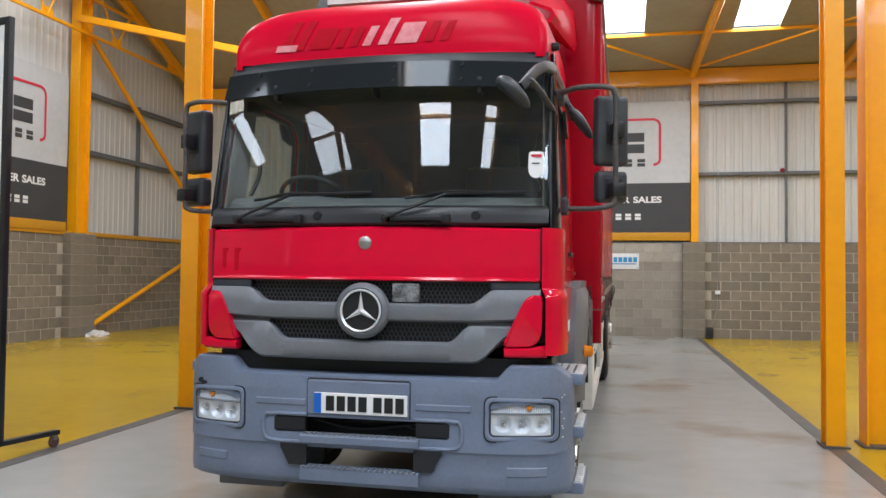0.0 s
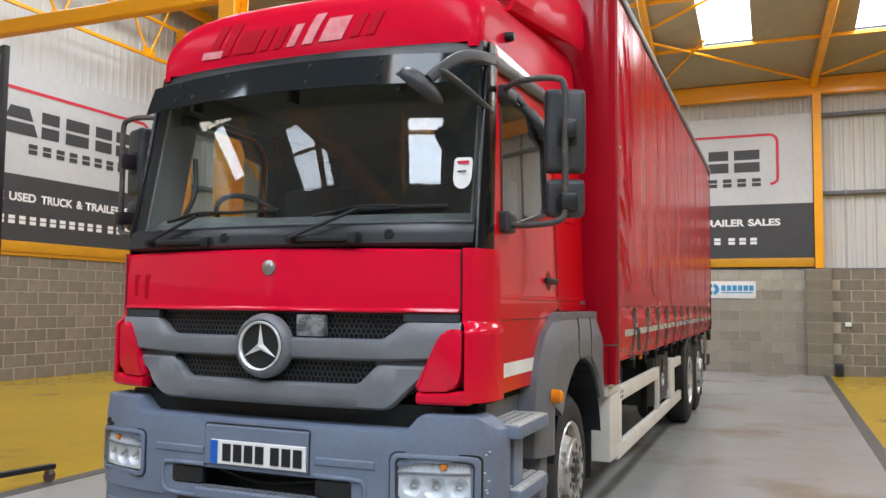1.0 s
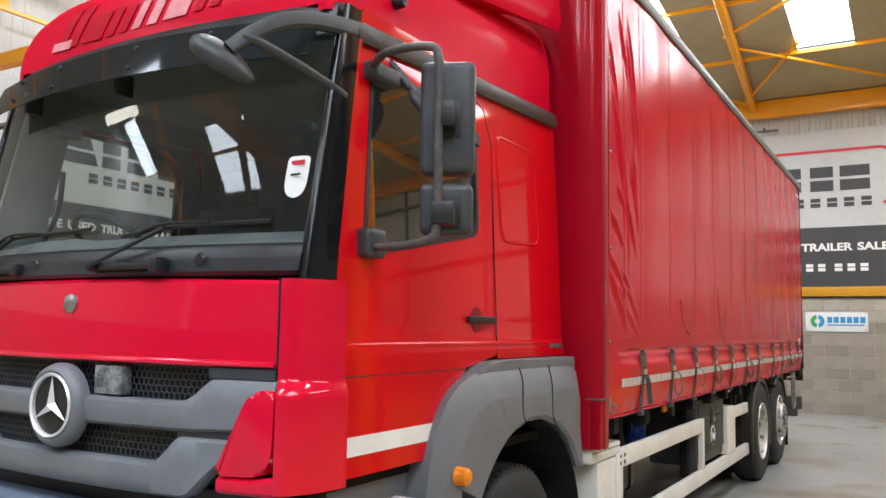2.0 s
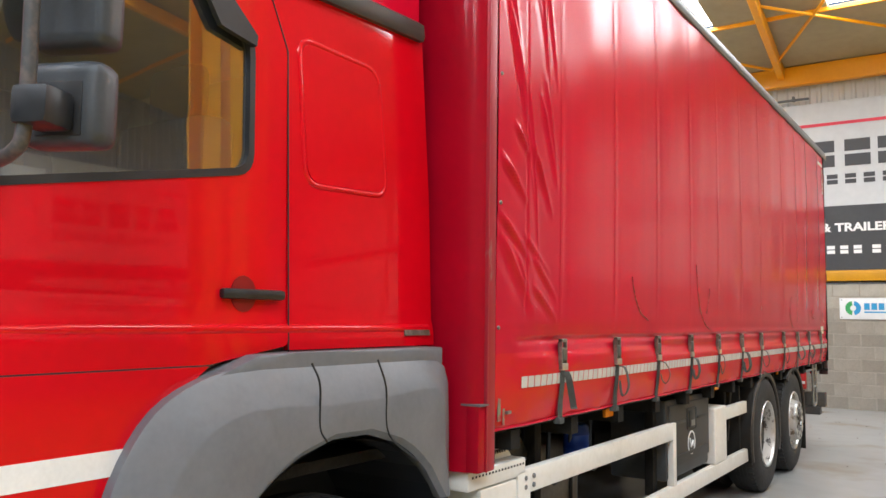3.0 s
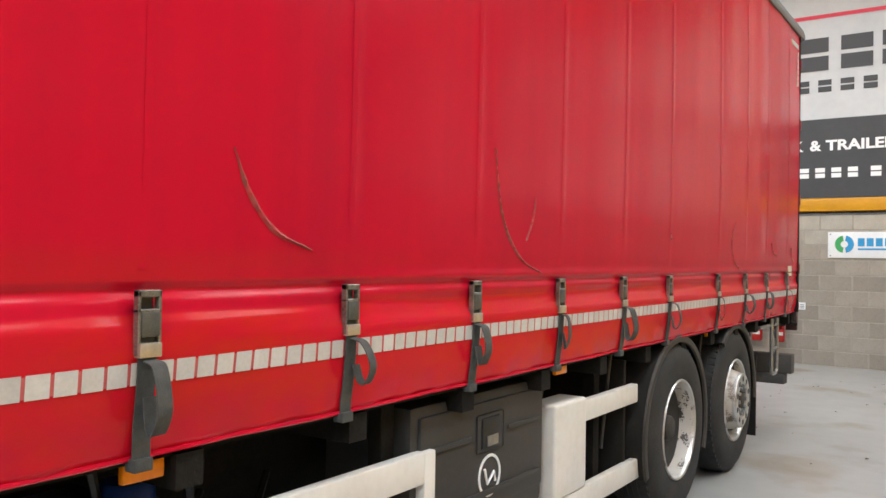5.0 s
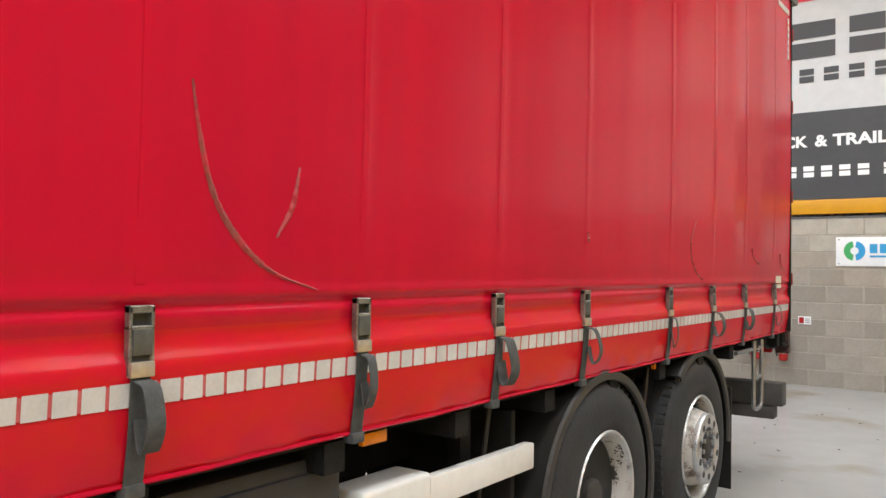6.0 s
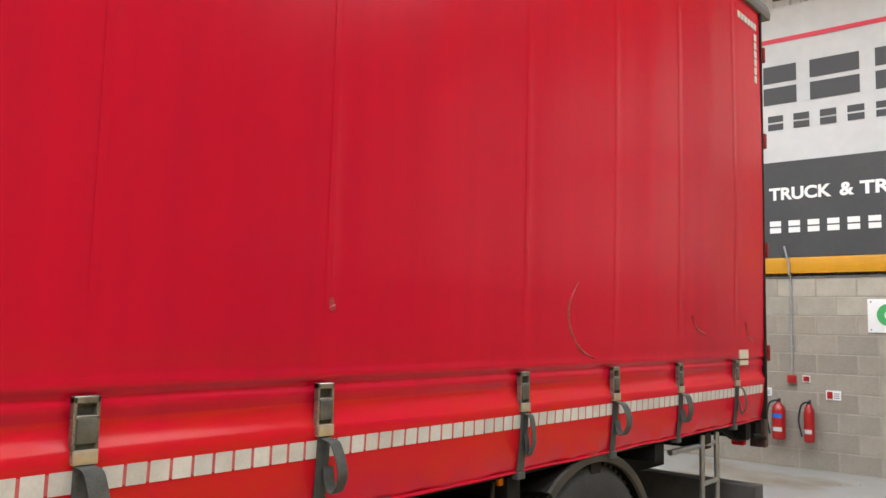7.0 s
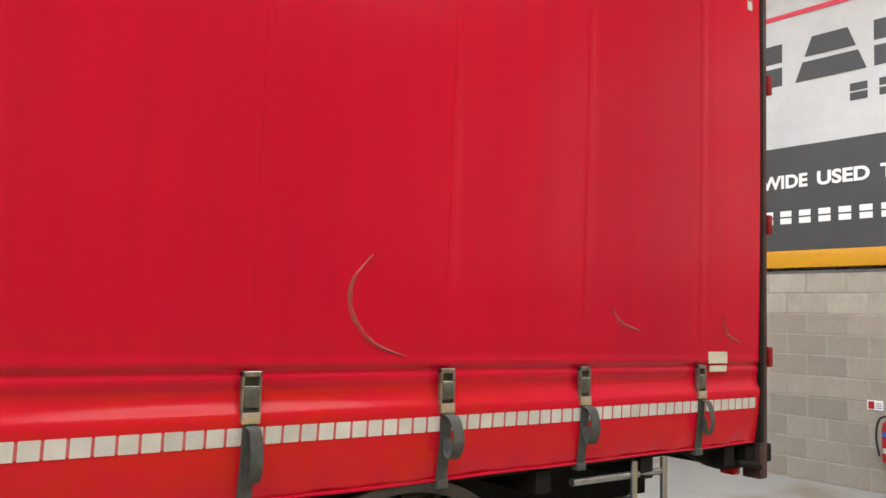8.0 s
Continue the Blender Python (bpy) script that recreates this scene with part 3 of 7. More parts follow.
steel_bar("beam_1", (WALL_X, WALL_Y - 0.02, 6.31), (EAST_X, WALL_Y - 0.02, 6.31), 0.16, 0.38, BEAML)
steel_bar("beam_2", (WALL_X + 0.1, 15.45, 7.05), (-4.6, 15.45, 5.36), 0.12, 0.16, BEAML)
steel_bar("beam_3", (WALL_X + 0.1, 8.0, 4.87), (-4.68, 8.0, 4.84), 0.13, 0.19, BEAML)
for k, x in enumerate((-11.5, -8.2, -4.9, -1.57, 1.7, 5.0, 8.3)):
    lean = 0.9
    if x < BAY_X:
        steel_bar("rafter_%d" % (k + 21), (x, WALL_Y - 0.1, 6.5), (x, 16.2, 8.12), 0.13, 0.24, "orange-yellow painted rafter")
        steel_bar("rafter_%d" % (k + 31), (x, 16.2, 8.12), (x, RIDGE_Y, roof_z(RIDGE_Y) - 0.2), 0.13, 0.24, "orange-yellow painted rafter")
    else:
        steel_bar("rafter_%d" % (k + 1), (x, WALL_Y - 0.1, roof_z(WALL_Y - 0.1) - 0.20), (x + lean, RIDGE_Y, roof_z(RIDGE_Y) - 0.20), 0.13, 0.22, "orange-yellow painted rafter")
    steel_bar("rafter_%d" % (k + 11), (x - 0.85, RIDGE_Y, roof_z(RIDGE_Y) - 0.20), (x - 1.25, SOUTH_Y, roof_z(SOUTH_Y) - 0.20), 0.13, 0.22, "orange-yellow painted rafter")
steel_bar("brace_9", (-7.2, -1.0, 7.42), (-2.8, -5.3, 7.0), 0.26, 0.3, "orange-yellow painted raking beam")
for k, y in enumerate((18.1, 15.95, 13.55, 11.25, 8.7, 5.9, 1.9, -1.0, -3.7, -7.0)):
    steel_bar("purlin_%d" % (k + 1), (BAY_X if y > 7 else WALL_X, y, roof_z(y) - 0.07), (EAST_X, y, roof_z(y) - 0.07), 0.05, 0.07, "thin orange-yellow purlin")
for k, (a, b) in enumerate((((1.62, 19.85), (-1.5, 17.3)), ((1.85, 19.6), (5.0, 17.3)), ((-1.68, 19.8), (-0.35, 17.5)), ((-1.68, 19.8), (-4.7, 16.9)), ((-1.5, 16.8), (1.8, 14.4)))):
    steel_tube("brace_%d" % (k + 1), (*a, roof_z(a[1]) - 0.22), (*b, roof_z(b[1]) - 0.16), 0.028, "slim orange-yellow wind brace")
steel_tube("brace_11", (WALL_X + 0.14, 15.8, 6.80), (WALL_X + 0.14, 20.0, 3.62), 0.06, "orange-yellow diagonal brace on the side wall")
steel_tube("brace_12", (WALL_X + 0.16, 16.1, 0.25), (WALL_X + 0.16, 19.95, 1.68), 0.055, "orange-yellow diagonal brace before the block wall")
# eaves lattice along the west wall
LX = WALL_X + 0.25
steel_bar("lattice_chord_1", (LX, 4.0, 6.72), (LX, WALL_Y - 0.1, 6.72), 0.06, 0.07, "slim orange-yellow lattice chord")
steel_bar("lattice_chord_2", (LX, 4.0, 7.55), (LX, 17.5, 7.55), 0.06, 0.07, "slim orange-yellow lattice chord")
for k in range(7):
    y = 19.0 - 2.36 * k
    steel_tube("lattice_web_%d" % (2 * k + 1), (LX, y, 6.72), (LX, y + 0.62, min(8.0, bay_z(y + 0.64) - 0.15)), 0.025, "slim orange-yellow lattice web")
    steel_tube("lattice_web_%d" % (2 * k + 2), (LX, y, 6.72), (LX, y - 0.77, 7.95), 0.025, "slim orange-yellow lattice web")
    boxpart("gusset", (LX - 0.012, LX + 0.012, y - 0.17, y + 0.17, 6.68, 6.9), YSTEEL, wall_west)


# ---- banners ----
def banner(name, m, label):
    """6.4 m wide, its right end at x = 0 of the pose m, print towards -y."""
    ob = tagged(empty(name), label, "banner", group="sales banners")
    ob.matrix_basis = m
    W = 6.4
    gridpart("sheet", [[(-W + W * i / 40, 0.004 * math.sin(i * 0.9), z) for i in range(41)] for z in (3.705, 4.4, 5.05, 5.70)], BANW, ob, thick=0.004)
    gridpart("dark_band", [[(-W + W * i / 40, -0.003 + 0.004 * math.sin(i * 0.9), z) for i in range(41)] for z in (2.505, 2.95, 3.3, 3.705)], BAND, ob, thick=0.004)
    boxpart("yellow_strip", (-W, 0, -0.02, 0.03, 2.305, 2.50), YFLASH, ob, bev=0.004)
    # red line: along the top, round the corner and down
    pts = [(-5.2, 5.27), (-0.88, 5.27)] + [(-0.88 + 0.17 * math.sin(a), 5.10 + 0.17 * math.cos(a)) for a in lin(0, math.pi / 2, 8)] + [(-0.71, 4.26), (-0.75, 4.19), (-0.86, 4.15)]
    bm = bmesh.new()
    for (x0, z0), (x1, z1) in zip(pts, pts[1:]):
        d = Vector((x1 - x0, z1 - z0)).normalized() * 0.03
        q = [(x0 - d.y, z0 + d.x), (x1 - d.y, z1 + d.x), (x1 + d.y, z1 - d.x), (x0 + d.y, z0 - d.x)]
        bm.faces.new([bm.verts.new((a, -0.012, b)) for a, b in q])
    part("red_line", bm, BANRED, ob)
    # the large mark and the smaller print: rows of plain blocks and bars
    def blocks_row(name, cells, z0, z1, material):
        for x0, x1, lean in cells:
            bm = bmesh.new()
            for a, b in ((z0, z0 + (z1 - z0) * 0.44), (z0 + (z1 - z0) * 0.56, z1)):
                k0, k1 = lean * (a - z0) / (z1 - z0), lean * (b - z0) / (z1 - z0)
                prism(bm, [(x0 + k0, a), (x1 - k0, a), (x1 - k1, b), (x0 + k1, b)], "y", -0.012, -0.008)
            part(name, bm, material, ob)
    blocks_row("mark_block", ((-5.20, -4.50, 0.0), (-4.34, -3.54, 0.2), (-3.46, -3.06, 0.0), (-2.90, -2.34, 0.0), (-2.17, -1.74, 0.0), (-1.62, -1.08, 0.0)), 4.445, 4.945, BANCHAR)
    for n, x0, x1, z0, z1, mt, nm in ((9, -3.72, -1.06, 4.115, 4.30, BANCHAR, "mark_bar"), (15, -5.20, -1.93, 2.81, 2.96, BANWHITE, "web_address_bar"), (3, -1.76, -1.16, 2.81, 2.96, BANWHITE, "web_address_bar")):
        p = (x1 - x0) / (n - 0.4)
        blocks_row(nm, [(x0 + p * i, x0 + p * (i + 0.6), 0.0) for i in range(n)], z0, z1, mt)
    words = (("WORLDWIDE", -5.55, -4.20), ("USED", -4.09, -3.52), ("TRUCK", -3.41, -2.68), ("&", -2.59, -2.43), ("TRAILER", -2.37, -1.42), ("SALES", -1.34, -0.67))
    for w, x0, x1 in words:
        lettering("lettering", w, x1 - x0, 0.16, pose(x0, -0.016, 3.22), BANWHITE, ob, bold=0.035)
    return ob


BL = "pale grey and charcoal sales banner with a red line"
banner("banner", pose(1.66, WALL_Y - 0.03, 0.035), BL)
banner("banner", pose(WALL_X + 0.03, 15.28, 0.01, 0, 0, 90), BL)
banner("banner", pose(EAST_X - 0.03, 11.2, 0, 0, 0, -90), BL)
steel_tube("brace_13", (EAST_X - 0.14, 17.5, 4.2), (EAST_X - 0.14, 19.9, 6.7), 0.06, "orange-yellow diagonal brace on the side wall")
h_column("column_9", EAST_X - 0.05, 17.4, 0.3, 0.4, BLOCK_TOP + 0.02, 7.6, COLL, foot=False)

# ---- the truck ----
TL = "red curtain-sided truck with grey bumper, parked on grey floor"
truck = thing("truck", TL, "truck", at=(XC, 4.2, 0))
T0 = Matrix.Translation((-XC, -4.2, 0))
NUDGE = Vector((0, 0, 0))


def tp(ob, nudge=None):
    """Hangs a part built in world places on the truck, moved by its group's nudge."""
    ob.location += NUDGE if nudge is None else nudge
    ob.parent = truck
    ob.matrix_parent_inverse = T0
    return ob


def P(fn, *a, **k):
    return tp(fn(*a, **k))


def both(fn):
    """Builds a right and a left piece: fn(mx), where mx maps a right-hand x."""
    return fn(lambda x: x), fn(lambda x: 2 * XC - x)


def fy(x, z=0):
    return 4.165 + 0.085 * ((x - XC) / 0.95) ** 2


def by(x, z=0):
    q = min(abs(x - XC) / 1.115, 0.9999)
    return 4.115 + 0.42 * (1 - (1 - q ** 4) ** 0.25)


def wy(x, z):
    return 4.20 + 0.20 * (z - 1.75) + 0.09 * ((x - XC) / 0.9) ** 2


def sx(y, z):
    back = max(0.0, min(1.0, (y - 4.6) / 1.85))
    return -0.258 - 0.04 * back ** 1.5 - (0.05 - 0.02 * back) * max(0.0, z - 1.5) - 0.012 * max(0.0, min(1.0, (z - 1.47) / 0.06)) - 0.008 * max(0.0, (y - 6.36) / 0.1) ** 2


def dxs(a, b, n):
    return lin(XC + a, XC + b, n)


def ease(q, a, b):
    t = max(0, min(1, (q - a) / (b - a)))
    return t * t * (3 - 2 * t)


# bonnet and front corners
P(strip, "bonnet", dxs(-0.945, 0.945, 41), lambda x: 1.432, lambda x: 1.728 - 0.012 * ((x - XC) / 0.95) ** 2, lambda x, z: fy(x) + 0.05 * max(0, (z - 1.6) / 0.13) ** 2 * 0.3, 0.05, BONNET, None, "red bonnet flap", bev=0.014)
P(strip, "bonnet_lip", dxs(-0.94, 0.94, 31), lambda x: 1.436, lambda x: 1.455, lambda x, z: fy(x) - 0.005 - 0.006 * (1.455 - z) / 0.019, 0.03, BONNET, bev=0.004)
P(lathepart, "bonnet_badge", [(0.0, -0.012), (0.022, -0.012), (0.03, -0.006), (0.036, -0.004), (0.036, 0.01)], (XC, fy(XC), 1.638), STEEL, None, "small round silver badge", 24, "y")


def corner(mx):
    rows = []
    for z in [1.05, 1.1, 1.2, 1.3, 1.335, 1.345, 1.354, 1.363, 1.372, 1.381, 1.39, 1.40, 1.41, 1.5, 1.6, 1.68, 1.722]:
        low = ease(1.40 - z, 0.0, 0.055)
        row = []
        for a in lin(0, 1, 9):
            r = a * math.pi / 2
            x = XC + 0.953 + 0.095 * math.sin(r) + (0.018 + 0.006 * math.cos(r)) * low
            y = 4.262 + 0.19 * (1 - math.cos(r)) - 0.035 * low * math.cos(r)
            row.append((mx(x), y, z))
        rows.append(row)
    return P(gridpart, "corner_panel", rows, BONNET, None, "", 0.015)


both(corner)


def deflector(mx):
    """A rounded flap whose outer edge sweeps in towards its foot."""
    outline = rounded([(0.752, 1.090), (0.93, 1.098), (0.958, 1.165), (0.962, 1.366), (0.892, 1.364), (0.858, 1.318)], 0.03, 5)
    bm = bmesh.new()
    prism(bm, [(mx(XC + q), z) for q, z in outline], "y", -0.032, 0.045)
    front = [e for e in bm.edges if all(v.co.y < 0 for v in e.verts)]
    bmesh.ops.bevel(bm, geom=front, offset=0.016, segments=3, profile=0.5, affect="EDGES")
    for v in bm.verts:
        v.co.y += fy(v.co.x) - 0.004 + 0.12 * max(0, abs(v.co.x - XC) - 0.88)
    P(part, "corner_deflector", bm, BONNET, None, "red air deflector at the grille's end", 40)
    return P(strip, "flap_sill", [mx(x) for x in lin(XC + 0.765, XC + 0.985, 9)], lambda x: 1.036, lambda x: 1.088 + 0.010 * ease(abs(x - XC), 0.90, 0.957), lambda x, z: fy(x) - 0.034 + 0.1 * max(0, abs(x - XC) - 0.9), 0.07, BONNET, None, "", bev=0.012)


both(deflector)

# grille
P(strip, "grille_back", dxs(-0.985, 0.985, 31), lambda x: 1.0 + 0.1 * ease(abs(x - XC), 0.55, 0.8), lambda x: 1.435, lambda x, z: fy(x) + 0.055, 0.03, MESHM, None, "dark backing of the grille")
grille = P(strip, "grille_bar", dxs(-0.95, 0.95, 61), lambda x: 1.214 + 0.012 * ease(abs(x - XC), 0.5, 0.9), lambda x: 1.312 + 0.083 * ease(abs(x - XC), 0.575, 0.72), lambda x, z: fy(x) - 0.004 - 0.022 * (1 - ((z - 1.27) / 0.06) ** 2 if abs(z - 1.27) < 0.06 else 0), 0.05, BAR, None, "broad grey grille bar", bev=0.012)
P(strip, "grille_bar", dxs(-0.87, 0.87, 65), lambda x: 0.998 + 0.15 * ease(abs(x - XC), 0.60, 0.81), lambda x: 1.106 + 0.093 * ease(abs(x - XC), 0.46, 0.585), lambda x, z: fy(x) - 0.008 - 0.018 * (1 - ((z - 1.06) / 0.06) ** 2 if abs(z - 1.06) < 0.06 else 0), 0.05, BAR, None, "broad grey grille bar", bev=0.012)

for g in (-1, 1):
    P(strip, "grille_slat", dxs(*sorted((g * 0.69, g * 0.943)), 9), lambda x: 1.392, lambda x: 1.432, lambda x, z: fy(x) + 0.0, 0.03, SLAT, None, "glossy dark slat", bev=0.004)
    P(strip, "grille_slat", dxs(*sorted((g * 0.565, g * 0.83)), 9), lambda x: 1.19, lambda x: 1.222, lambda x, z: fy(x) + 0.004, 0.03, SLAT, None, "glossy dark slat", bev=0.004)


def honeycomb(x0, x1, z0, z1):
    bm = bmesh.new()
    cell = 0.024
    n = int((x1 - x0) / cell)
    rows = int((z1 - z0) / 0.021)
    for k in range(rows + 1):
        z = z0 + (z1 - z0) * k / rows
        pts = []
        for i in range(2 * n + 1):
            x = x0 + i * cell / 2
            up = 0.0035 * (1 if (i + k) % 2 else -1)
            pts.append((x, fy(x) + 0.045, z + up))
        tube(bm, pts, 0.0028, 4)
    for k in range(rows):
        za, zb = z0 + (z1 - z0) * k / rows, z0 + (z1 - z0) * (k + 1) / rows
        for i in range(2 * n + 1):
            if (i + k) % 2:
                x = x0 + i * cell / 2
                y = fy(x) + 0.045
                tube(bm, [(x, y, za + 0.0035), (x, y, zb - 0.0035)], 0.0028, 4, cap=False)
    return part("grille_mesh", bm, HONEY, None, "black honeycomb mesh")


tp(honeycomb(XC - 0.71, XC + 0.71, 1.312, 1.425))
tp(honeycomb(XC - 0.565, XC + 0.565, 1.108, 1.205))
P(boxpart, "radar_sensor", (XC + 0.155, XC + 0.305, fy(XC) + 0.005, fy(XC) + 0.05, 1.318, 1.42), mat("smoked_sensor", (0.26, 0.265, 0.27), 0.25, color2=(0.08, 0.085, 0.09), scale=18, low=0.42, high=0.58), None, "smoked square sensor cover", bev=0.008)
RC = (XC - 0.004, fy(XC) - 0.055, 1.27)
P(lathepart, "emblem_surround", [(0.112, 0.06), (0.15, 0.06), (0.152, 0.035), (0.143, 0.012), (0.125, 0.0), (0.112, 0.012)], RC, BAR, None, "grey round surround", 48, "y", True)
ring = P(lathepart, "emblem_ring", [(0.105, 0.012), (0.113, 0.012), (0.1165, 0.002), (0.112, -0.006), (0.105, 0.0)], RC, STAR, None, "chrome ring", 48, "y", True)
P(lathepart, "emblem_disc", [(0.0, 0.012), (0.108, 0.012), (0.108, 0.03)], RC, INK, None, "black disc", 40, "y")
for k in range(3):
    a = math.radians(90 + 120 * k)
    ca, sa = math.cos(a), math.sin(a)
    tip, l, r = (ca * 0.105, sa * 0.105), (-sa * 0.017, ca * 0.017), (sa * 0.017, -ca * 0.017)
    b0 = (-ca * 0.012, -sa * 0.012)
    V0 = [(RC[0] + tip[0], RC[1] + 0.004, RC[2] + tip[1]), (RC[0] + l[0], RC[1] + 0.01, RC[2] + l[1]), (RC[0] + r[0], RC[1] + 0.01, RC[2] + r[1]), (RC[0], RC[1] - 0.012, RC[2]), (RC[0] + b0[0], RC[1] + 0.01, RC[2] + b0[1])]
    tp(raw("emblem_arm", V0, [(0, 3, 1), (0, 2, 3), (1, 3, 4), (2, 4, 3), (0, 1, 4, 2)], STAR))

# bumper
def bumper():
    q = sorted({0.0, 0.09, 0.19, 0.285, 0.35, 0.41, 0.48, 0.56, 0.64, 0.70, 0.72, 0.74, 0.76, 0.78, 0.80, 0.82, 0.86, 0.90, 0.94, 0.97, 1.0, 1.015, 1.03, 1.055, 1.075, 1.09, 1.102, 1.11, 1.1145})
    q = [-v for v in q[::-1] if v] + q
    zs = [0.315, 0.335, 0.36, 0.43, 0.525, 0.533, 0.541, 0.56, 0.605, 0.63, 0.69, 0.72, 0.8, 0.835, 0.87, 0.9, 1.0]
    bm = bmesh.new()
    rows = []
    for v in q:
        x = XC + v
        top = 0.912 + 0.075 * ease(abs(v), 0.715, 0.805) - 0.07 * ease(abs(v), 1.02, 1.115)
        y = by(x)
        col = []
        for z in zs:
            zz = z if z <= 0.72 else 0.72 + (z - 0.72) / 0.28 * (top - 0.72)
            off = 0.045 if z == 0.315 else 0.012 if z == 0.335 else 0.008 if z == 0.533 else 0
            off += 0.012 if z == 1.0 else 0
            if z < 0.53:
                off += 0.012
            col.append(bm.verts.new((x, y + off, zz)))
        col.append(bm.verts.new((x, y + 0.03, top + 0.006)))
        col.append(bm.verts.new((x, y + 0.16, top + 0.008)))
        rows.append(col)
    for i in range(len(rows) - 1):
        vm = abs(q[i] + q[i + 1]) / 2
        for j in range(len(rows[0]) - 1):
            zm = (zs[j] + zs[j + 1]) / 2 if j < len(zs) - 1 else 2
            if vm < 0.48 and 0.605 < zm < 0.69:
                continue
            if vm < 0.41 and 0.43 < zm < 0.525:
                continue
            if 0.70 < vm < 1.015 and 0.63 < zm < 0.8:
                continue
            bm.faces.new((rows[i][j], rows[i + 1][j], rows[i + 1][j + 1], rows[i][j + 1]))
    bmesh.ops.recalc_face_normals(bm, faces=bm.faces)
    bmesh.ops.solidify(bm, geom=list(bm.faces), thickness=0.02)
    return part("bumper", bm, GREY, None, "scuffed grey plastic bumper", 35)


bump = tp(bumper())
for s in (-1, 1):
    sides = boxpart("bumper_side", (XC + s * 1.10 - 0.012, XC + s * 1.10 + 0.012, 4.52, 4.66, 0.34, 0.86), GREY, None, "", bev=0.01)
    tp(sides)
# near-black sheet put in place of the shade inside the bumper
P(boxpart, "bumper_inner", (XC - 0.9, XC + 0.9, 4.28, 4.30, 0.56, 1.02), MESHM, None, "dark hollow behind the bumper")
P(strip, "bumper_step", dxs(-0.33, 0.33, 9), lambda x: 0.548, lambda x: 0.602, lambda x, z: by(x) - 0.035, 0.06, GREY, None, "ribbed step in the bumper", bev=0.01)
P(strip, "bumper_step", dxs(-0.33, 0.33, 9), lambda x: 0.345, lambda x: 0.425, lambda x, z: by(x) - 0.022, 0.05, GREY, None, "ribbed step in the bumper", bev=0.01)
for z in (0.604, 0.427):
    bm = bmesh.new()
    for i in range(22):
        x = XC - 0.31 + 0.0295 * i
        box(bm, x - 0.008, x + 0.008, by(x) - 0.028, by(x) + 0.015, z - 0.003, z + 0.004)
    P(part, "step_ribs", bm, BAR)
# raised rim along the ends of the slot
for s in (-1, 1):
    P(tubepart, "slot_rim", smoothed([(XC + s * a, by(XC + a) - 0.001, b) for a, b in ((0.33, 0.552), (0.50, 0.556), (0.548, 0.58), (0.556, 0.64), (0.545, 0.688), (0.50, 0.70), (0.30, 0.702))]), 0.011, GREY, n=8)
for s in (-1, 1):
    bm = bmesh.new()
    prism(bm, [(XC + s * 0.30, 0.43), (XC + s * 0.40, 0.43), (XC + s * 0.45, 0.52), (XC + s * 0.45, 0.545), (XC + s * 0.30, 0.545)], "y", by(XC) - 0.008, by(XC) + 0.05)
    P(part, "bumper_cheek", bm, BLACK)
    P(boxpart, "bumper_recess", (XC + s * 0.40 - 0.09, XC + s * 0.40 + 0.09, by(XC) - 0.004, by(XC) + 0.03, 0.612, 0.684), MESHM, None, "", bev=0.006)
    P(strip, "bumper_groove", dxs(*sorted((s * 0.31, s * 0.6)), 5), lambda x: 0.742, lambda x: 0.792, lambda x, z: by(x) - 0.006, 0.02, GREY, bev=0.012)
    P(strip, "tow_cover", dxs(*sorted((s * 0.79, s * 0.99)), 5), lambda x: 0.415, lambda x: 0.475, lambda x, z: by(x) + 0.006, 0.02, GREY, bev=0.01)
P(strip, "plate_panel", dxs(-0.295, 0.275, 7), lambda x: 0.698, lambda x: 0.898, lambda x, z: by(x) - 0.008, 0.02, GREY, bev=0.012)
gap = [(-0.297, 0.70), (-0.297, 0.893), (-0.29, 0.90), (0.27, 0.90), (0.277, 0.893), (0.277, 0.70)]
P(tubepart, "panel_gap", [(XC + a, by(XC + a) - 0.002, b) for a, b in gap], 0.0035, INK, n=6)
plate = P(strip, "number_plate", dxs(-0.254, 0.266, 5), lambda x: 0.715, lambda x: 0.826, lambda x, z: by(x) - 0.018, 0.008, PLATE, None, "white number plate with blue end band", bev=0.003)
Y0 = by(XC) - 0.022
P(boxpart, "plate_band", (XC - 0.253, XC - 0.213, Y0, Y0 + 0.003, 0.717, 0.824), EUBLUE)
for i in range(7):
    x = XC - 0.185 + i * 0.061 + (0.022 if i > 3 else 0)
    P(boxpart, "plate_bar", (x, x + 0.046, Y0, Y0 + 0.003, 0.731, 0.811), INK)
# hoses behind the slot
for k, (a, b, c) in enumerate((((-0.3, 0.66), (-0.05, 0.62), (0.3, 0.66)), ((-0.2, 0.64), (0.1, 0.67), (0.36, 0.61)))):
    P(tubepart, "hose", smoothed([(XC + p[0], 4.24 + 0.01 * k, p[1]) for p in (a, b, c)]), 0.012, BLACK, n=8)


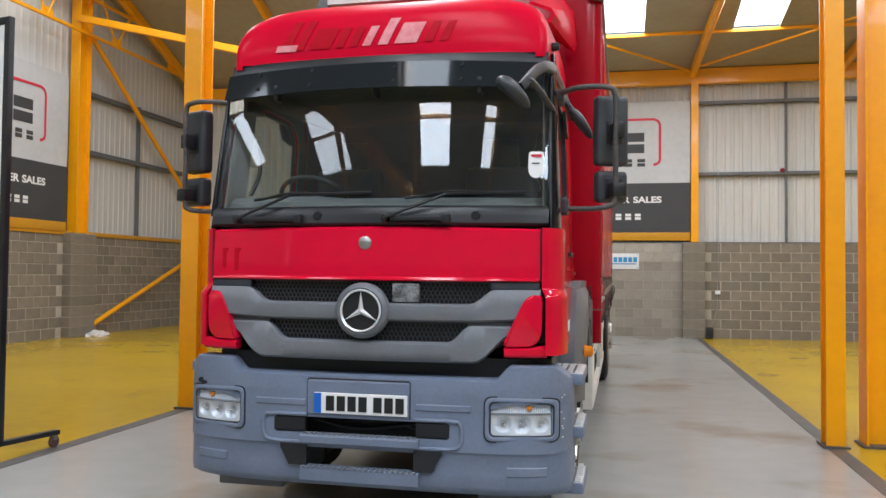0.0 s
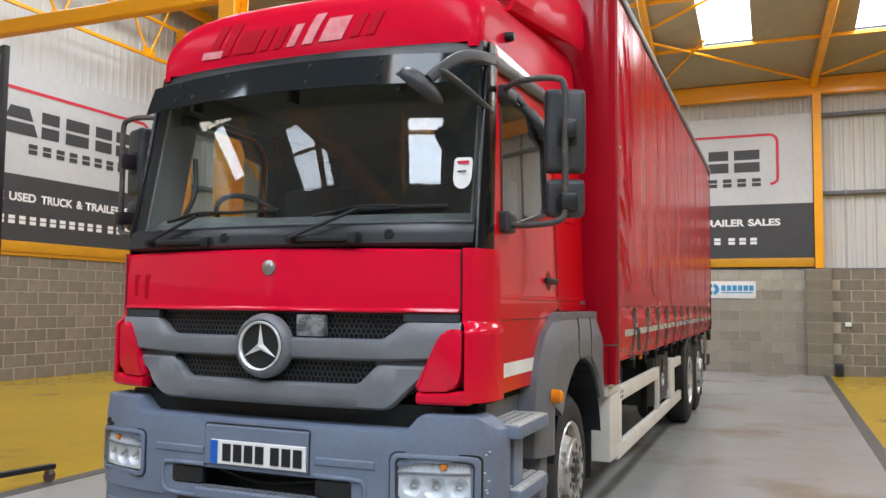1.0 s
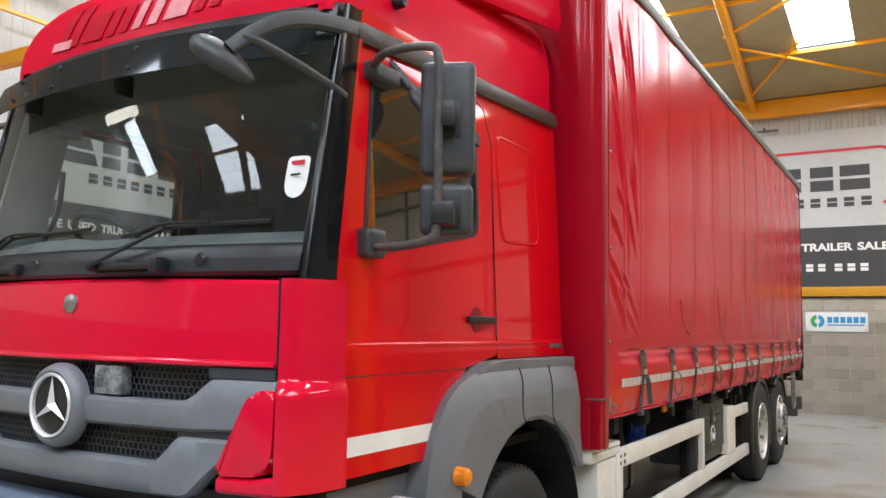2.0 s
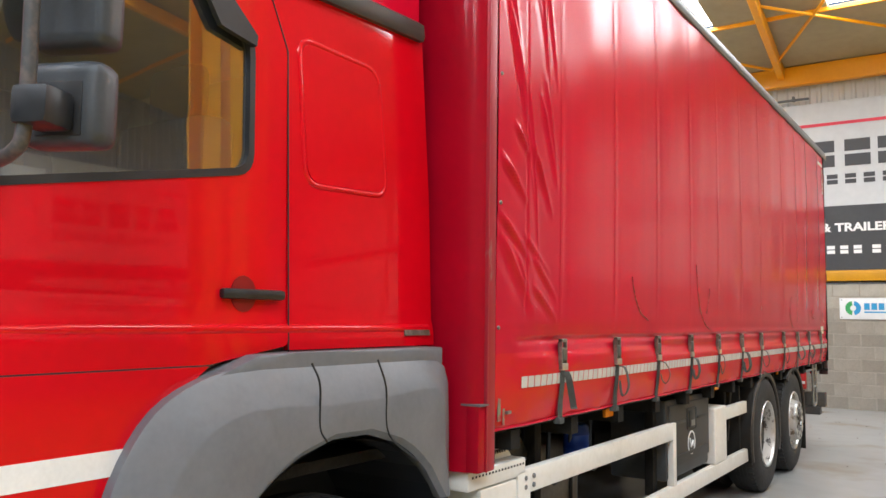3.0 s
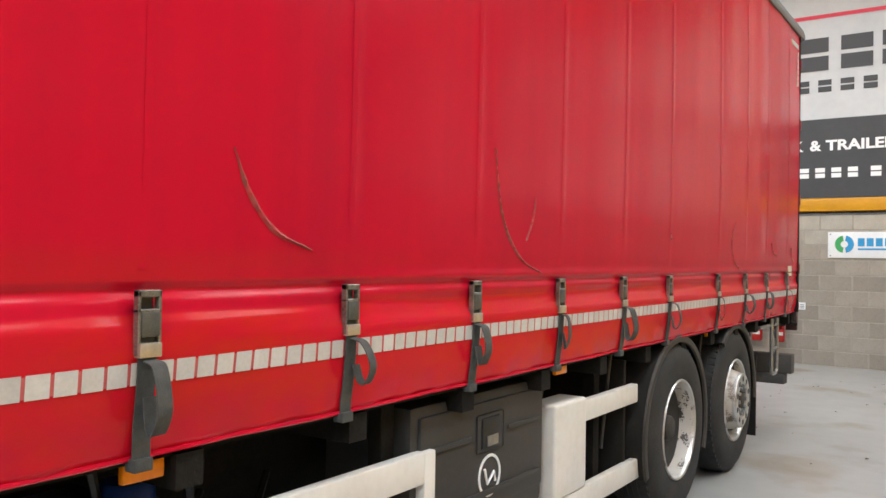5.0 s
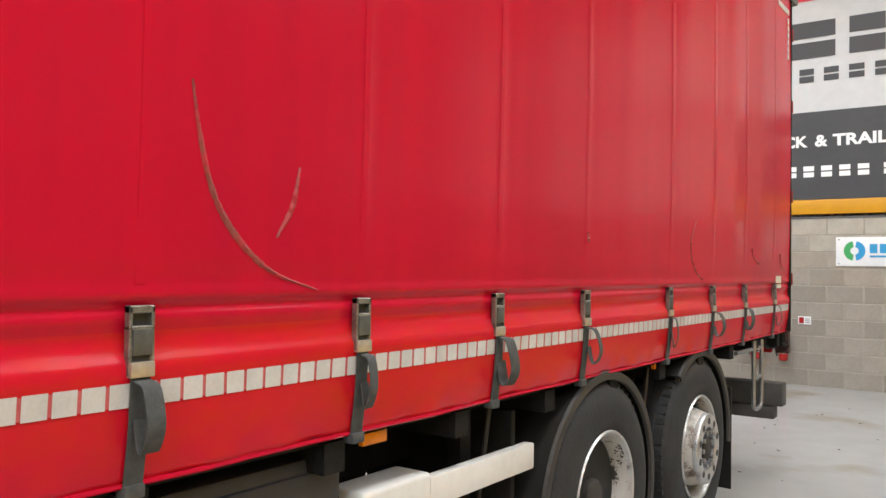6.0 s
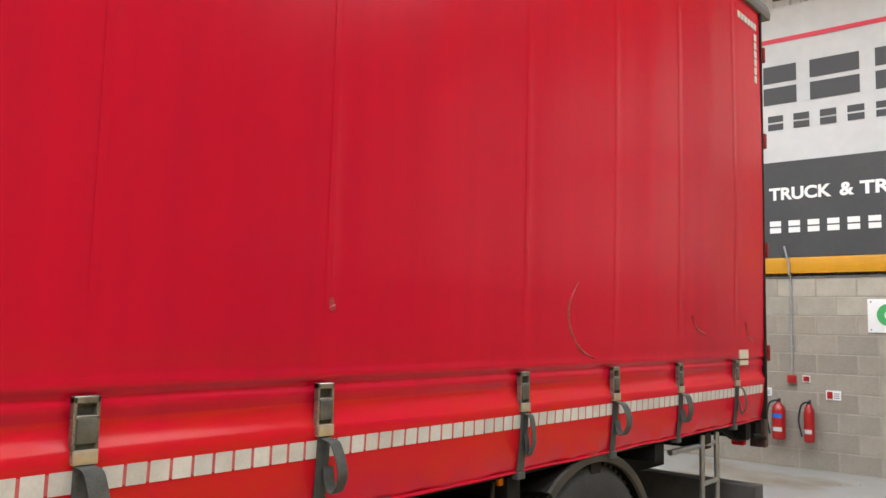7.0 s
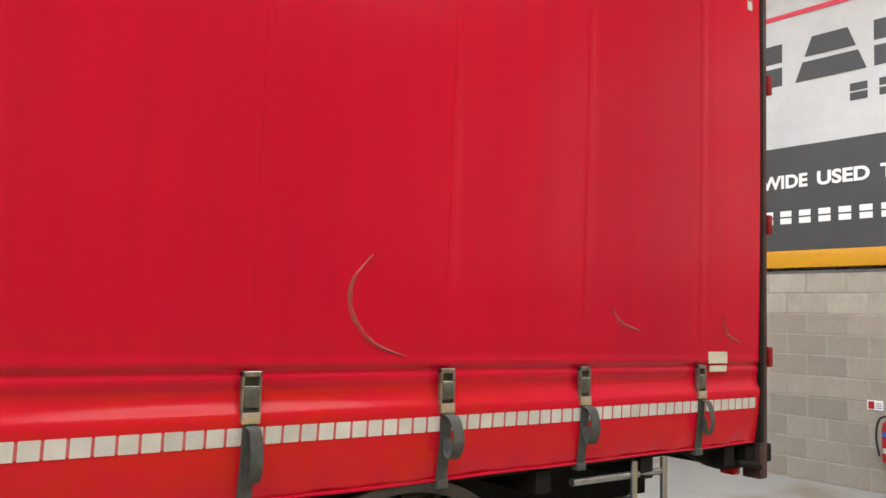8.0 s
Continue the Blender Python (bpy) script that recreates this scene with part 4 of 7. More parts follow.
def headlight(mx):
    hl = tp(empty("headlight", (mx(XC + 0.85), by(XC + 0.85), 0.73)))
    inv = Matrix.Translation((-XC, -4.2, 0))

    def hp(ob):
        ob.parent = hl
        ob.matrix_parent_inverse = Matrix.Translation((-hl.location.x, -hl.location.y, -hl.location.z))
        return ob
    hl.matrix_parent_inverse = inv
    s = lambda a, b, n: [mx(XC + v) for v in lin(a, b, n)]
    HI, HO, HB, HT = 0.676, 1.05, 0.606, 0.834

    def loop(inset, r):
        return rounded([(HI + inset, HB + inset), (HO - inset, HB + inset), (HO - inset, HT - inset - 0.016), (HO - inset - 0.05, HT - inset - 0.006), (HI + inset, HT - inset)], r, 5)

    def ring(nm, prof, m, lab=""):
        """A frame round the lamp: prof holds inset, corner radius, depth behind the bumper's skin."""
        loops = [[(mx(XC + q), by(XC + q) + d, z) for q, z in loop(i, r)] for i, r, d in prof]
        n = len(loops[0])
        verts = [v for l in loops for v in l]
        return hp(raw(nm, verts, [(k * n + i, k * n + (i + 1) % n, (k + 1) * n + (i + 1) % n, (k + 1) * n + i) for k in range(len(prof) - 1) for i in range(n)], m, None, lab, 40))

    ring("lamp_gap", [(-0.006, 0.046, 0.004), (-0.006, 0.046, -0.003), (0.004, 0.04, -0.003), (0.004, 0.04, 0.004)], INK)
    ring("bezel", [(0.0, 0.042, 0.006), (0.001, 0.042, -0.010), (0.006, 0.04, -0.014), (0.018, 0.034, -0.013), (0.022, 0.03, -0.008), (0.023, 0.03, 0.01)], GREY, "grey lamp surround")
    ring("lamp_housing", [(0.022, 0.03, -0.003), (0.029, 0.024, -0.001), (0.030, 0.024, 0.06)], INK, "dark lamp housing")
    bowls = ((0.768, 0.695, 0.044), (0.862, 0.695, 0.05), (0.957, 0.695, 0.044))
    rows = []
    for z in lin(0.636, 0.744, 21):
        row = []
        for q in lin(0.706, 1.018, 61):
            d = 0.012
            for cq, cz, r in bowls:
                k = ((q - cq) ** 2 + (z - cz) ** 2) / r ** 2
                d = max(d, 0.012 + 0.034 * (1 - k)) if k < 1 else d
            row.append((mx(XC + q), by(XC + q) + d, z))
        rows.append(row)
    hp(gridpart("reflector", rows, LAMP, None, "silver reflector with three bowls", smooth=25))
    rows = [[(mx(XC + q), by(XC + q) + 0.010 + 0.006 * (i % 2) + 0.012 * (z - 0.752) / 0.05, z) for i, q in enumerate(lin(0.706, 1.018, 60))] for z in (0.752, 0.776, 0.80)]
    hp(gridpart("indicator", rows, LAMP, None, "ribbed clear indicator", smooth=10))
    hp(strip("lamp_divider", s(0.706, 1.018, 15), lambda x: 0.743, lambda x: 0.753, lambda x, z: by(x) - 0.002, 0.03, BAR, bev=0.003))
    for cq, cz, r in bowls:
        x = mx(XC + cq)
        hp(lathepart("bulb", [(0.0, -0.018), (0.008, -0.014), (0.011, 0.0), (0.02, 0.012), (0.021, 0.02)], (x, by(x) + 0.025, cz), CHROME, None, "", 16, "y"))
    hp(lathepart("amber_bulb", [(0.0, -0.010), (0.012, -0.007), (0.018, 0.004)], (mx(XC + 0.90), by(XC + 0.90) + 0.012, 0.778), AMBER, None, "", 14, "y"))
    rows = [[(mx(XC + q), by(XC + q) - 0.007 - 0.006 * (1 - ((z - 0.719) / 0.083) ** 2), z) for q in lin(0.706, 1.019, 21)] for z in lin(0.636, 0.802, 9)]
    g = hp(gridpart("lens", rows, LENS, None, "clear headlamp lens"))
    g.visible_shadow = False
    return hl


both(headlight)
bm = bmesh.new()
for k in range(14):
    a, r = random.uniform(0, 6.3), random.uniform(0, 0.03)
    x = XC - 0.97 + r * math.cos(a)
    box(bm, x - 0.012, x + 0.012, by(x) - 0.004, by(x) + 0.004, 0.845 + r * math.sin(a) * 0.5, 0.858 + r * math.sin(a) * 0.5)
P(part, "bumper_chip", bm, INK, None, "dark broken patch above the headlight")
for k in range(7):
    z = random.uniform(0.62, 0.86)
    x = XC + 1.066 + random.uniform(-0.008, 0.008)
    P(boxpart, "scrape", (x - random.uniform(0.003, 0.012), x + 0.006, by(x) - 0.0015, by(x) + 0.01, z, z + 0.004), STRIPE, None, "pale scrape on the bumper corner")

# windscreen and its surround
P(strip, "scuttle_panel", dxs(-0.985, 0.985, 31), lambda x: 1.735, lambda x: 1.845, lambda x, z: wy(x, z) - 0.015, 0.06, SCUTTLE, None, "black panel below the windscreen", bev=0.015)
rows = [[(x, wy(x, z), z) for x in dxs(-0.985 + 0.02 * (z - 1.86), 0.985 - 0.02 * (z - 1.86), 25)] for z in lin(1.835, 2.63, 9)]
ws = P(gridpart, "windscreen", rows, GLASS, None, "tinted windscreen with reflections")
ws.visible_shadow = False
for s in (-1, 1):
    P(tubepart, "windscreen_seal", [(XC + s * (0.99 - 0.02 * (z - 1.86)), wy(XC + 0.99, z) - 0.002, z) for z in lin(1.8, 2.64, 12)], 0.014, SURR, n=8)
P(strip, "screen_top_trim", dxs(-0.96, 0.96, 21), lambda x: 2.60, lambda x: 2.73, lambda x, z: wy(x, z) - 0.01, 0.05, BLACK)
vis = [[(x, wy(x, 2.58) - 0.075 - 0.06 * (2.66 - z) / 0.15 + 0.02, z - 0.02 * ((x - XC) / 0.95) ** 2) for x in dxs(-0.945, 0.945, 31)] for z in lin(2.508, 2.665, 5)]
visor = P(gridpart, "sun_visor", vis, TINT, None, "smoked dark sun visor over the windscreen", 0.006)
for q in (-0.72, -0.38, 0.12, 0.5):
    for z in (2.545, 2.635):
        x = XC + q
        P(lathepart, "visor_screw", [(0.0, -0.006), (0.008, -0.005), (0.011, 0.004)], (x, wy(x, 2.58) - 0.075 - 0.06 * (2.66 - z) / 0.15 + 0.012, z), BLACK, None, "", 10, "y")
for q in (-0.6, 0.0, 0.6):
    P(boxpart, "visor_bracket", (XC + q - 0.012, XC + q + 0.012, 4.30, 4.38, 2.47, 2.56), BLACK, None, "", bev=0.006)


both(lambda mx: P(tubepart, "panel_gap", [(mx(XC + 0.949), fy(XC + 0.949) - 0.001, z) for z in (1.435, 1.58, 1.72)], 0.0035, INK, n=6))


def pillar(mx):
    rows = []
    for z in lin(1.718, 2.72, 10):
        xi, yi = XC + 0.988 - 0.02 * (z - 1.86), wy(XC + 0.988, z) + 0.004
        yo = 4.44 + 0.165 * max(0, z - 1.75)
        xo = sx(yo, z) - 0.03
        row = []
        for a in lin(0, 1, 11):
            r = a * math.pi / 2
            row.append((mx(xi + (xo - xi) * math.sin(r)), yi + (yo - yi) * (1 - math.cos(r)), z))
        rows.append(row)
    P(gridpart, "pillar_lining", [[(p[0] + (XC - p[0]) * 0.045, p[1] + 0.035, p[2]) for p in r] + [(r[-1][0] + (XC - r[-1][0]) * 0.05, r[-1][1] + 0.18, r[-1][2])] for r in rows], LINING, None, "grey inner pillar trim", 0.01)
    P(gridpart, "windscreen_pillar", [r[:10] for r in rows], SURR, None, "black inner part of the pillar", 0.02)
    return P(gridpart, "windscreen_pillar", [r[9:] for r in rows], RED, None, "red outer part of the pillar", 0.02)


both(pillar)
# wipers
for x0, tipx in ((XC - 0.80, XC + 0.02), (XC + 0.11, XC + 0.86)):
    P(lathepart, "wiper_pivot", [(0.0, -0.03), (0.016, -0.028), (0.022, -0.01), (0.024, 0.02)], (x0, wy(x0, 1.77) - 0.03, 1.775), BLACK, None, "", 14, "y")
    xm = x0 + 0.33
    P(tubepart, "wiper_arm", [(x0, wy(x0, 1.77) - 0.055, 1.775), (xm, wy(xm, 1.9) - 0.045, 1.905)], 0.009, BLACK, n=8)
    P(tubepart, "wiper_blade", smoothed([(x, wy(x, z) - 0.02, z) for x, z in ((x0 + 0.10, 1.885), (xm, 1.91), (tipx, 1.92))]), 0.008, BLACK, n=6)
    for x, z in ((x0 + 0.22, 1.897),):
        P(tubepart, "wiper_bow", smoothed([(x0 + 0.16, wy(x, z) - 0.025, 1.89), (xm, wy(xm, z) - 0.045, 1.918), (xm + 0.2, wy(xm, z) - 0.025, 1.918)]), 0.006, BLACK, n=6)
for q in (-0.55, 0.30):
    P(boxpart, "scuttle_grab_bar", (XC + q - 0.16, XC + q + 0.16, wy(XC + q, 1.77) - 0.05, wy(XC + q, 1.77), 1.758, 1.785), BLACK, None, "", bev=0.01)
    P(boxpart, "scuttle_cap", (XC + q + 0.12, XC + q + 0.17, wy(XC + q, 1.77) - 0.06, wy(XC + q, 1.77), 1.745, 1.80), BLACK, None, "", bev=0.015)
for q in (-0.29, 0.6):
    P(lathepart, "scuttle_boss", [(0.0, -0.008), (0.02, -0.008), (0.026, 0.0)], (XC + q, wy(XC + q, 1.79) - 0.017, 1.79), BLACK, None, "", 16, "y")
# sticker inside the windscreen, low at its end
tag = rounded([(0.868, 2.148), (0.868, 2.045), (0.878, 2.012), (0.910, 1.995), (0.942, 2.012), (0.952, 2.045), (0.952, 2.148)], 0.02, 3)
P(raw, "windscreen_sticker", [(XC + a, wy(XC + a, b) - 0.003, b) for a, b in tag], [tuple(range(len(tag)))], SIGNW, None, "white rounded sticker on the glass")
P(boxpart, "sticker_band", (XC + 0.882, XC + 0.94, wy(XC + 0.9, 2.125) - 0.007, wy(XC + 0.9, 2.125) - 0.005, 2.116, 2.131), BANRED)
P(boxpart, "sticker_band", (XC + 0.888, XC + 0.93, wy(XC + 0.9, 2.08) - 0.009, wy(XC + 0.9, 2.08) - 0.006, 2.078, 2.084), INK)


# roof fairing
YH = [(4.46, 0.0), (4.465, 0.10), (4.48, 0.20), (4.51, 0.285), (4.55, 0.34), (4.62, 0.385), (4.75, 0.43), (4.95, 0.475), (5.15, 0.515), (5.7, 0.62), (6.46, 0.72)]
YW = [(4.46, 0.89), (4.465, 0.925), (4.48, 0.945), (4.51, 0.955), (4.62, 0.955), (4.85, 0.95), (5.15, 0.945), (5.7, 0.94), (6.46, 0.93)]


def interp(tab, y):
    return float(np.interp(y, [p[0] for p in tab], [p[1] for p in tab]))


def fair_z(y, dx):
    w, h = interp(YW, y), interp(YH, y)
    q = min(1.0, abs(dx) / w)
    return 2.725 + h * (1 - q ** 4.5) ** (1 / 4.5)


def fair_y(z, dx):
    a, b = 4.462, 6.4
    for _ in range(30):
        c = (a + b) / 2
        a, b = (c, b) if fair_z(c, dx) < z else (a, c)
    return a


rows = []
for y in [4.46, 4.4625, 4.465, 4.47, 4.475, 4.485, 4.495, 4.51, 4.52, 4.55, 4.58, 4.63, 4.68, 4.76, 4.85, 5.0, 5.15, 5.4, 5.7, 6.05, 6.46]:
    w = interp(YW, y)
    row = [(XC - w, y, 2.70)]
    for a in lin(-1, 1, 41):
        dx = w * math.sin(a * math.pi / 2)
        row.append((XC + dx, y, fair_z(y, dx)))
    row.append((XC + w, y, 2.70))
    rows.append(row)
P(gridpart, "roof_fairing", rows, FADED, None, "glossy red high roof fairing", 0.0, 60)
P(strip, "fairing_front_lip", dxs(-0.94, 0.94, 31), lambda x: 2.66, lambda x: 2.745, lambda x, z: 4.44 + 0.05 * (abs(x - XC) / 0.94) ** 6, 0.05, FADED, bev=0.02)
# the maker's and haulier's marks: worn plain blocks
for x0, x1, zb, pale in ((-0.645, -0.59, 2.985, 0), (-0.555, -0.50, 2.985, 0), (-0.465, -0.33, 2.93, 0), (-0.30, -0.25, 2.93, 0), (-0.215, -0.165, 2.93, 0), (-0.13, -0.08, 2.93, 1), (-0.035, 0.025, 2.975, 1), (0.065, 0.20, 2.94, 1), (0.245, 0.295, 2.94, 0), (0.335, 0.385, 2.94, 0)):
    za = 2.80 + 0.02 * (x0 + 0.65)
    rows = []
    for z in lin(za, zb, 6):
        sh = (z - za) * 0.45
        rows.append([(XC + x + sh, fair_y(z, x + sh) - 0.004, z + 0.0) for x in lin(x0, x1, 5)])
    P(gridpart, "faded_mark", rows, GHOST2 if pale else GHOST, None, "faded lettering mark", 0.002)
rows = [[(XC + x + (z - 2.845) * 0.3, fair_y(z, x) - 0.005, z) for x in lin(-0.66, -0.53, 4)] for z in lin(2.795, 2.835, 4)]
P(gridpart, "faded_mark", rows, GHOST2, None, "peeled pale patch", 0.002)
for i, x in enumerate((XC - 0.88, XC - 0.80)):
    P(boxpart, "scuff_patch", (x, x + 0.075, fy(x) - 0.004, fy(x) + 0.01, 1.50 - 0.015 * i, 1.61), GHOST, None, "dark worn patch of old lettering")


def wing(mx):
    """The side wing of the roof fairing, next to the box."""
    rows = []
    for y in lin(5.0, 6.42, 8):
        t = (y - 5.0) / 1.42
        rows.append([(mx(XC + 0.80 + 0.10 * t), y, 3.02 + 0.30 * t), (mx(XC + 0.93 + 0.07 * t), y, 3.06 + 0.19 * t), (mx(XC + 0.955 + 0.06 * t), y, 3.11 + 0.20 * t), (mx(XC + 0.93 + 0.06 * t), y, 3.15 + 0.42 * t), (mx(XC + 0.80 + 0.1 * t), y, 3.2 + 0.50 * t)])
    return P(gridpart, "fairing_wing", rows, FADED, None, "", 0.02)


both(wing)
both(lambda mx: P(lathepart, "marker_lamp", [(0.0, 0.03), (0.02, 0.028), (0.026, 0.01), (0.028, -0.03)], (mx(-0.368), 4.86, 2.86), BLACK, None, "small dark side lamp", 14, "x"))


# ---- cab side: door, sleeper panel, lower panel ----
def side_panel(name, outline, material, label="", hole=None, thick=0.025, mx=lambda x: x, off=0.0, cuts=True):
    bm = bmesh.new()
    es = []
    for loop in [outline] + ([hole] if hole else []):
        vs = [bm.verts.new((0, p[0], p[1])) for p in loop]
        es += [bm.edges.new((vs[i], vs[(i + 1) % len(vs)])) for i in range(len(vs))]
    bmesh.ops.triangle_fill(bm, edges=es, use_beauty=True)
    if cuts:
        for z in (1.2, 1.35, 1.44, 1.472, 1.5, 1.53, 1.6, 1.75, 1.9, 2.1, 2.3, 2.5, 2.65):
            bmesh.ops.bisect_plane(bm, geom=list(bm.verts) + list(bm.edges) + list(bm.faces), plane_co=(0, 0, z), plane_no=(0, 0, 1))
        for y in (4.6, 4.9, 5.1, 5.4, 5.7, 5.9, 6.1, 6.3):
            bmesh.ops.bisect_plane(bm, geom=list(bm.verts) + list(bm.edges) + list(bm.faces), plane_co=(0, y, 0), plane_no=(0, 1, 0))
    for v in bm.verts:
        v.co.x = mx(sx(v.co.y, v.co.z) + off)
    bmesh.ops.recalc_face_normals(bm, faces=bm.faces)
    for f in bm.faces:
        if (f.normal.x > 0) != (mx(1) > mx(0)):
            f.normal_flip()
    r = bmesh.ops.extrude_face_region(bm, geom=list(bm.faces)) if thick else {"geom": []}
    back = [g for g in r["geom"] if isinstance(g, bmesh.types.BMVert)]
    for v in back:
        v.co.x -= thick * (1 if mx(1) > mx(0) else -1)
    return P(part, name, bm, material, None, label, 30)


WIN = rounded([(4.53, 1.805), (5.425, 1.975), (5.43, 2.42), (5.31, 2.53), (4.60, 2.54)], 0.07)
WIN_IN = rounded([(4.553, 1.832), (5.402, 1.995), (5.407, 2.41), (5.292, 2.505), (4.617, 2.515)], 0.06)
DOOR = rounded([(4.392, 1.391), (5.25, 1.391), (5.57, 1.44), (5.575, 2.42), (5.50, 2.58), (5.36, 2.625), (4.54, 2.61), (4.40, 1.90), (4.388, 1.75)], 0.02)
SLEEP = [(5.577, 1.425), (6.44, 1.425), (6.43, 2.0), (6.38, 2.74), (4.56, 2.735), (4.545, 2.617), (5.36, 2.632), (5.505, 2.586), (5.582, 2.425)]
LOWER = [(4.39, 1.055), (5.0, 1.055), (5.06, 1.2), (5.16, 1.33), (5.24, 1.387), (4.39, 1.387)]


def cab_side(mx):
    door = side_panel("door", DOOR, RED, "glossy red cab door", WIN, mx=mx)
    side_panel("sleeper_side", SLEEP, RED, "glossy red sleeper side panel", mx=mx)
    side_panel("lower_side", LOWER, RED, "red side panel below the door", mx=mx, off=0.012)
    side_panel("door_lining", rounded([(4.44, 1.2), (5.55, 1.2), (5.55, 2.42), (5.48, 2.58), (4.58, 2.59), (4.44, 1.8)], 0.05), LINING, "grey inner door lining", WIN, thick=0.01, mx=mx, off=-0.035)
    side_panel("sleeper_lining", [(5.56, 1.2), (6.36, 1.2), (6.36, 2.68), (5.5, 2.64), (5.56, 2.46)], LINING, "", thick=0.01, mx=mx, off=-0.045)
    side_panel("cant_rail_lining", [(4.50, 2.55), (5.45, 2.57), (6.36, 2.62), (6.36, 2.735), (4.50, 2.73)], LINING, "", thick=0.02, mx=mx, off=-0.05)
    gl = side_panel("door_window", rounded([(4.535, 1.81), (5.42, 1.98), (5.425, 2.42), (5.305, 2.525), (4.605, 2.535)], 0.06), SIDEGLASS, "dark side window with reflections", thick=0, mx=mx, off=-0.012)
    gl.visible_shadow = False
    side_panel("window_seal", WIN, BLACK, "black window rubber", WIN_IN, thick=0.02, mx=mx, off=0.004)
    # window runner and visor corner
    side_panel("wind_deflector", [(5.27, 2.41), (5.415, 2.385), (5.42, 2.42), (5.30, 2.525), (5.19, 2.53)], BLACK, "black wind deflector", thick=0.02, mx=mx, off=0.025)
    # door gap
    for pts in ([(5.574, 1.42), (5.579, 2.42), (5.503, 2.583), (5.36, 2.628), (4.55, 2.613)], [(4.39, 1.39), (4.39, 1.75)], [(4.40, 1.388), (5.26, 1.388)]):
        P(tubepart, "panel_gap", [(mx(sx(a, b) + 0.0), a, b) for a, b in pts], 0.0025, INK, n=6)
    # pressed frame in the sleeper side
    fr = rounded([(5.664, 1.98), (6.125, 2.0), (6.075, 2.485), (5.63, 2.487)], 0.07, 5)
    P(tubepart, "pressed_frame", [(mx(sx(a, b) - 0.007), a, b) for a, b in fr], 0.013, RED, n=16, closed=True)
    side_panel("pressed_panel", rounded([(5.674, 1.99), (6.115, 2.01), (6.065, 2.475), (5.638, 2.477)], 0.065), RED, "", thick=0.012, mx=mx, off=0.004)
    P(tubepart, "waist_crease", [(mx(sx(y, 1.5) - 0.010 - 0.006 * max(0, 1 - (y - 4.44) / 0.7)), y, 1.492) for y in lin(4.44, 6.4, 16)], 0.018, RED, n=20)
    # handle over a flat disc, darker red for the shade in its bowl
    side_panel("handle_bowl", [(5.385 + 0.052 * math.cos(a), 1.60 + 0.056 * math.sin(a)) for a in lin(0, 2 * math.pi, 17)[:-1]], BOWL, "", thick=0.006, mx=mx, off=0.003, cuts=False)
    P(boxpart, "door_handle", (mx(-0.275) - 0.014, mx(-0.275) + 0.014, 5.29, 5.545, 1.583, 1.615), BLACK, None, "black pull handle", bev=0.012)
    side_panel("side_stripe", [(4.395, 1.125), (5.03, 1.125), (5.06, 1.19), (4.395, 1.19)], STRIPE, "white reflective stripe", thick=0.003, mx=mx, off=0.0145, cuts=False)
    side_panel("rear_plaque", [(6.22, 1.465), (6.40, 1.465), (6.40, 1.487), (6.22, 1.487)], BUCK, "small grey plaque", thick=0.006, mx=mx, off=0.005, cuts=False)
    # gutter
    rows = []
    for y in lin(4.50, 6.36, 14):
        z = 2.655 + 0.052 * (y - 5.165)
        x = sx(y, 2.74) + 0.012
        rows.append([(mx(x - 0.03), y, z - 0.03), (mx(x + 0.012), y, z - 0.03), (mx(x + 0.02), y, z - 0.01), (mx(x + 0.014), y, z + 0.04), (mx(x - 0.03), y, z + 0.07)])
    P(gridpart, "roof_gutter", rows, GUTTER, None, "dull grey rail along the roof edge", 0.006)


NUDGE = Vector((-0.03, 0.06, 0.012))
cab_side(lambda x: x)
NUDGE = Vector((0.03, 0.06, 0.012))
cab_side(lambda x: 2 * XC - x)
NUDGE = Vector((0, 0, 0))
# cab shell inside
P(boxpart, "cab_rear_wall", (XC - 0.96, XC + 0.96, 6.34, 6.37, 1.05, 2.74), LINING)
P(boxpart, "cab_floor", (XC - 1.0, XC + 1.0, 4.35, 6.44, 1.02, 1.06), DARK)
P(boxpart, "cab_headlining", (XC - 0.90, XC + 0.90, 4.52, 6.40, 2.69, 2.71), LINING)
P(strip, "dashboard", dxs(-0.95, 0.95, 21), lambda x: 1.45, lambda x: 1.905 + 0.02 * ease(-(x - XC), 0.2, 0.4), lambda x, z: wy(x, 1.8) + 0.06 + 0.9 * max(0, z - 1.8), 0.38, DASH, None, "dark dashboard", bev=0.04)
for sgn in (-1, 1):
    P(boxpart, "seat_base", (XC + sgn * 0.55 - 0.26, XC + sgn * 0.55 + 0.26, 5.0, 5.5, 1.45, 1.6), SEAT, None, "", bev=0.04)
    P(boxpart, "seat_back", (XC + sgn * 0.55 - 0.25, XC + sgn * 0.55 + 0.25, 5.45, 5.6, 1.55, 2.22), SEAT, None, "", bev=0.06)
    P(boxpart, "headrest", (XC + sgn * 0.55 - 0.13, XC + sgn * 0.55 + 0.13, 5.5, 5.58, 2.22, 2.42), SEAT, None, "", bev=0.04)
SW = Matrix.Translation((XC - 0.52, 4.75, 1.92)) @ Euler((radians(-38), 0, 0)).to_matrix().to_4x4()
P(tubepart, "steering_wheel", [SW @ Vector((0.22 * math.cos(a), 0.22 * math.sin(a), 0)) for a in lin(0, 2 * math.pi, 29)[:-1]], 0.016, BLACK, None, "black steering wheel", 8, True)
P(tubepart, "steering_column", [SW @ Vector((0, 0, 0)), SW @ Vector((0, 0.05, -0.3))], 0.05, BLACK)
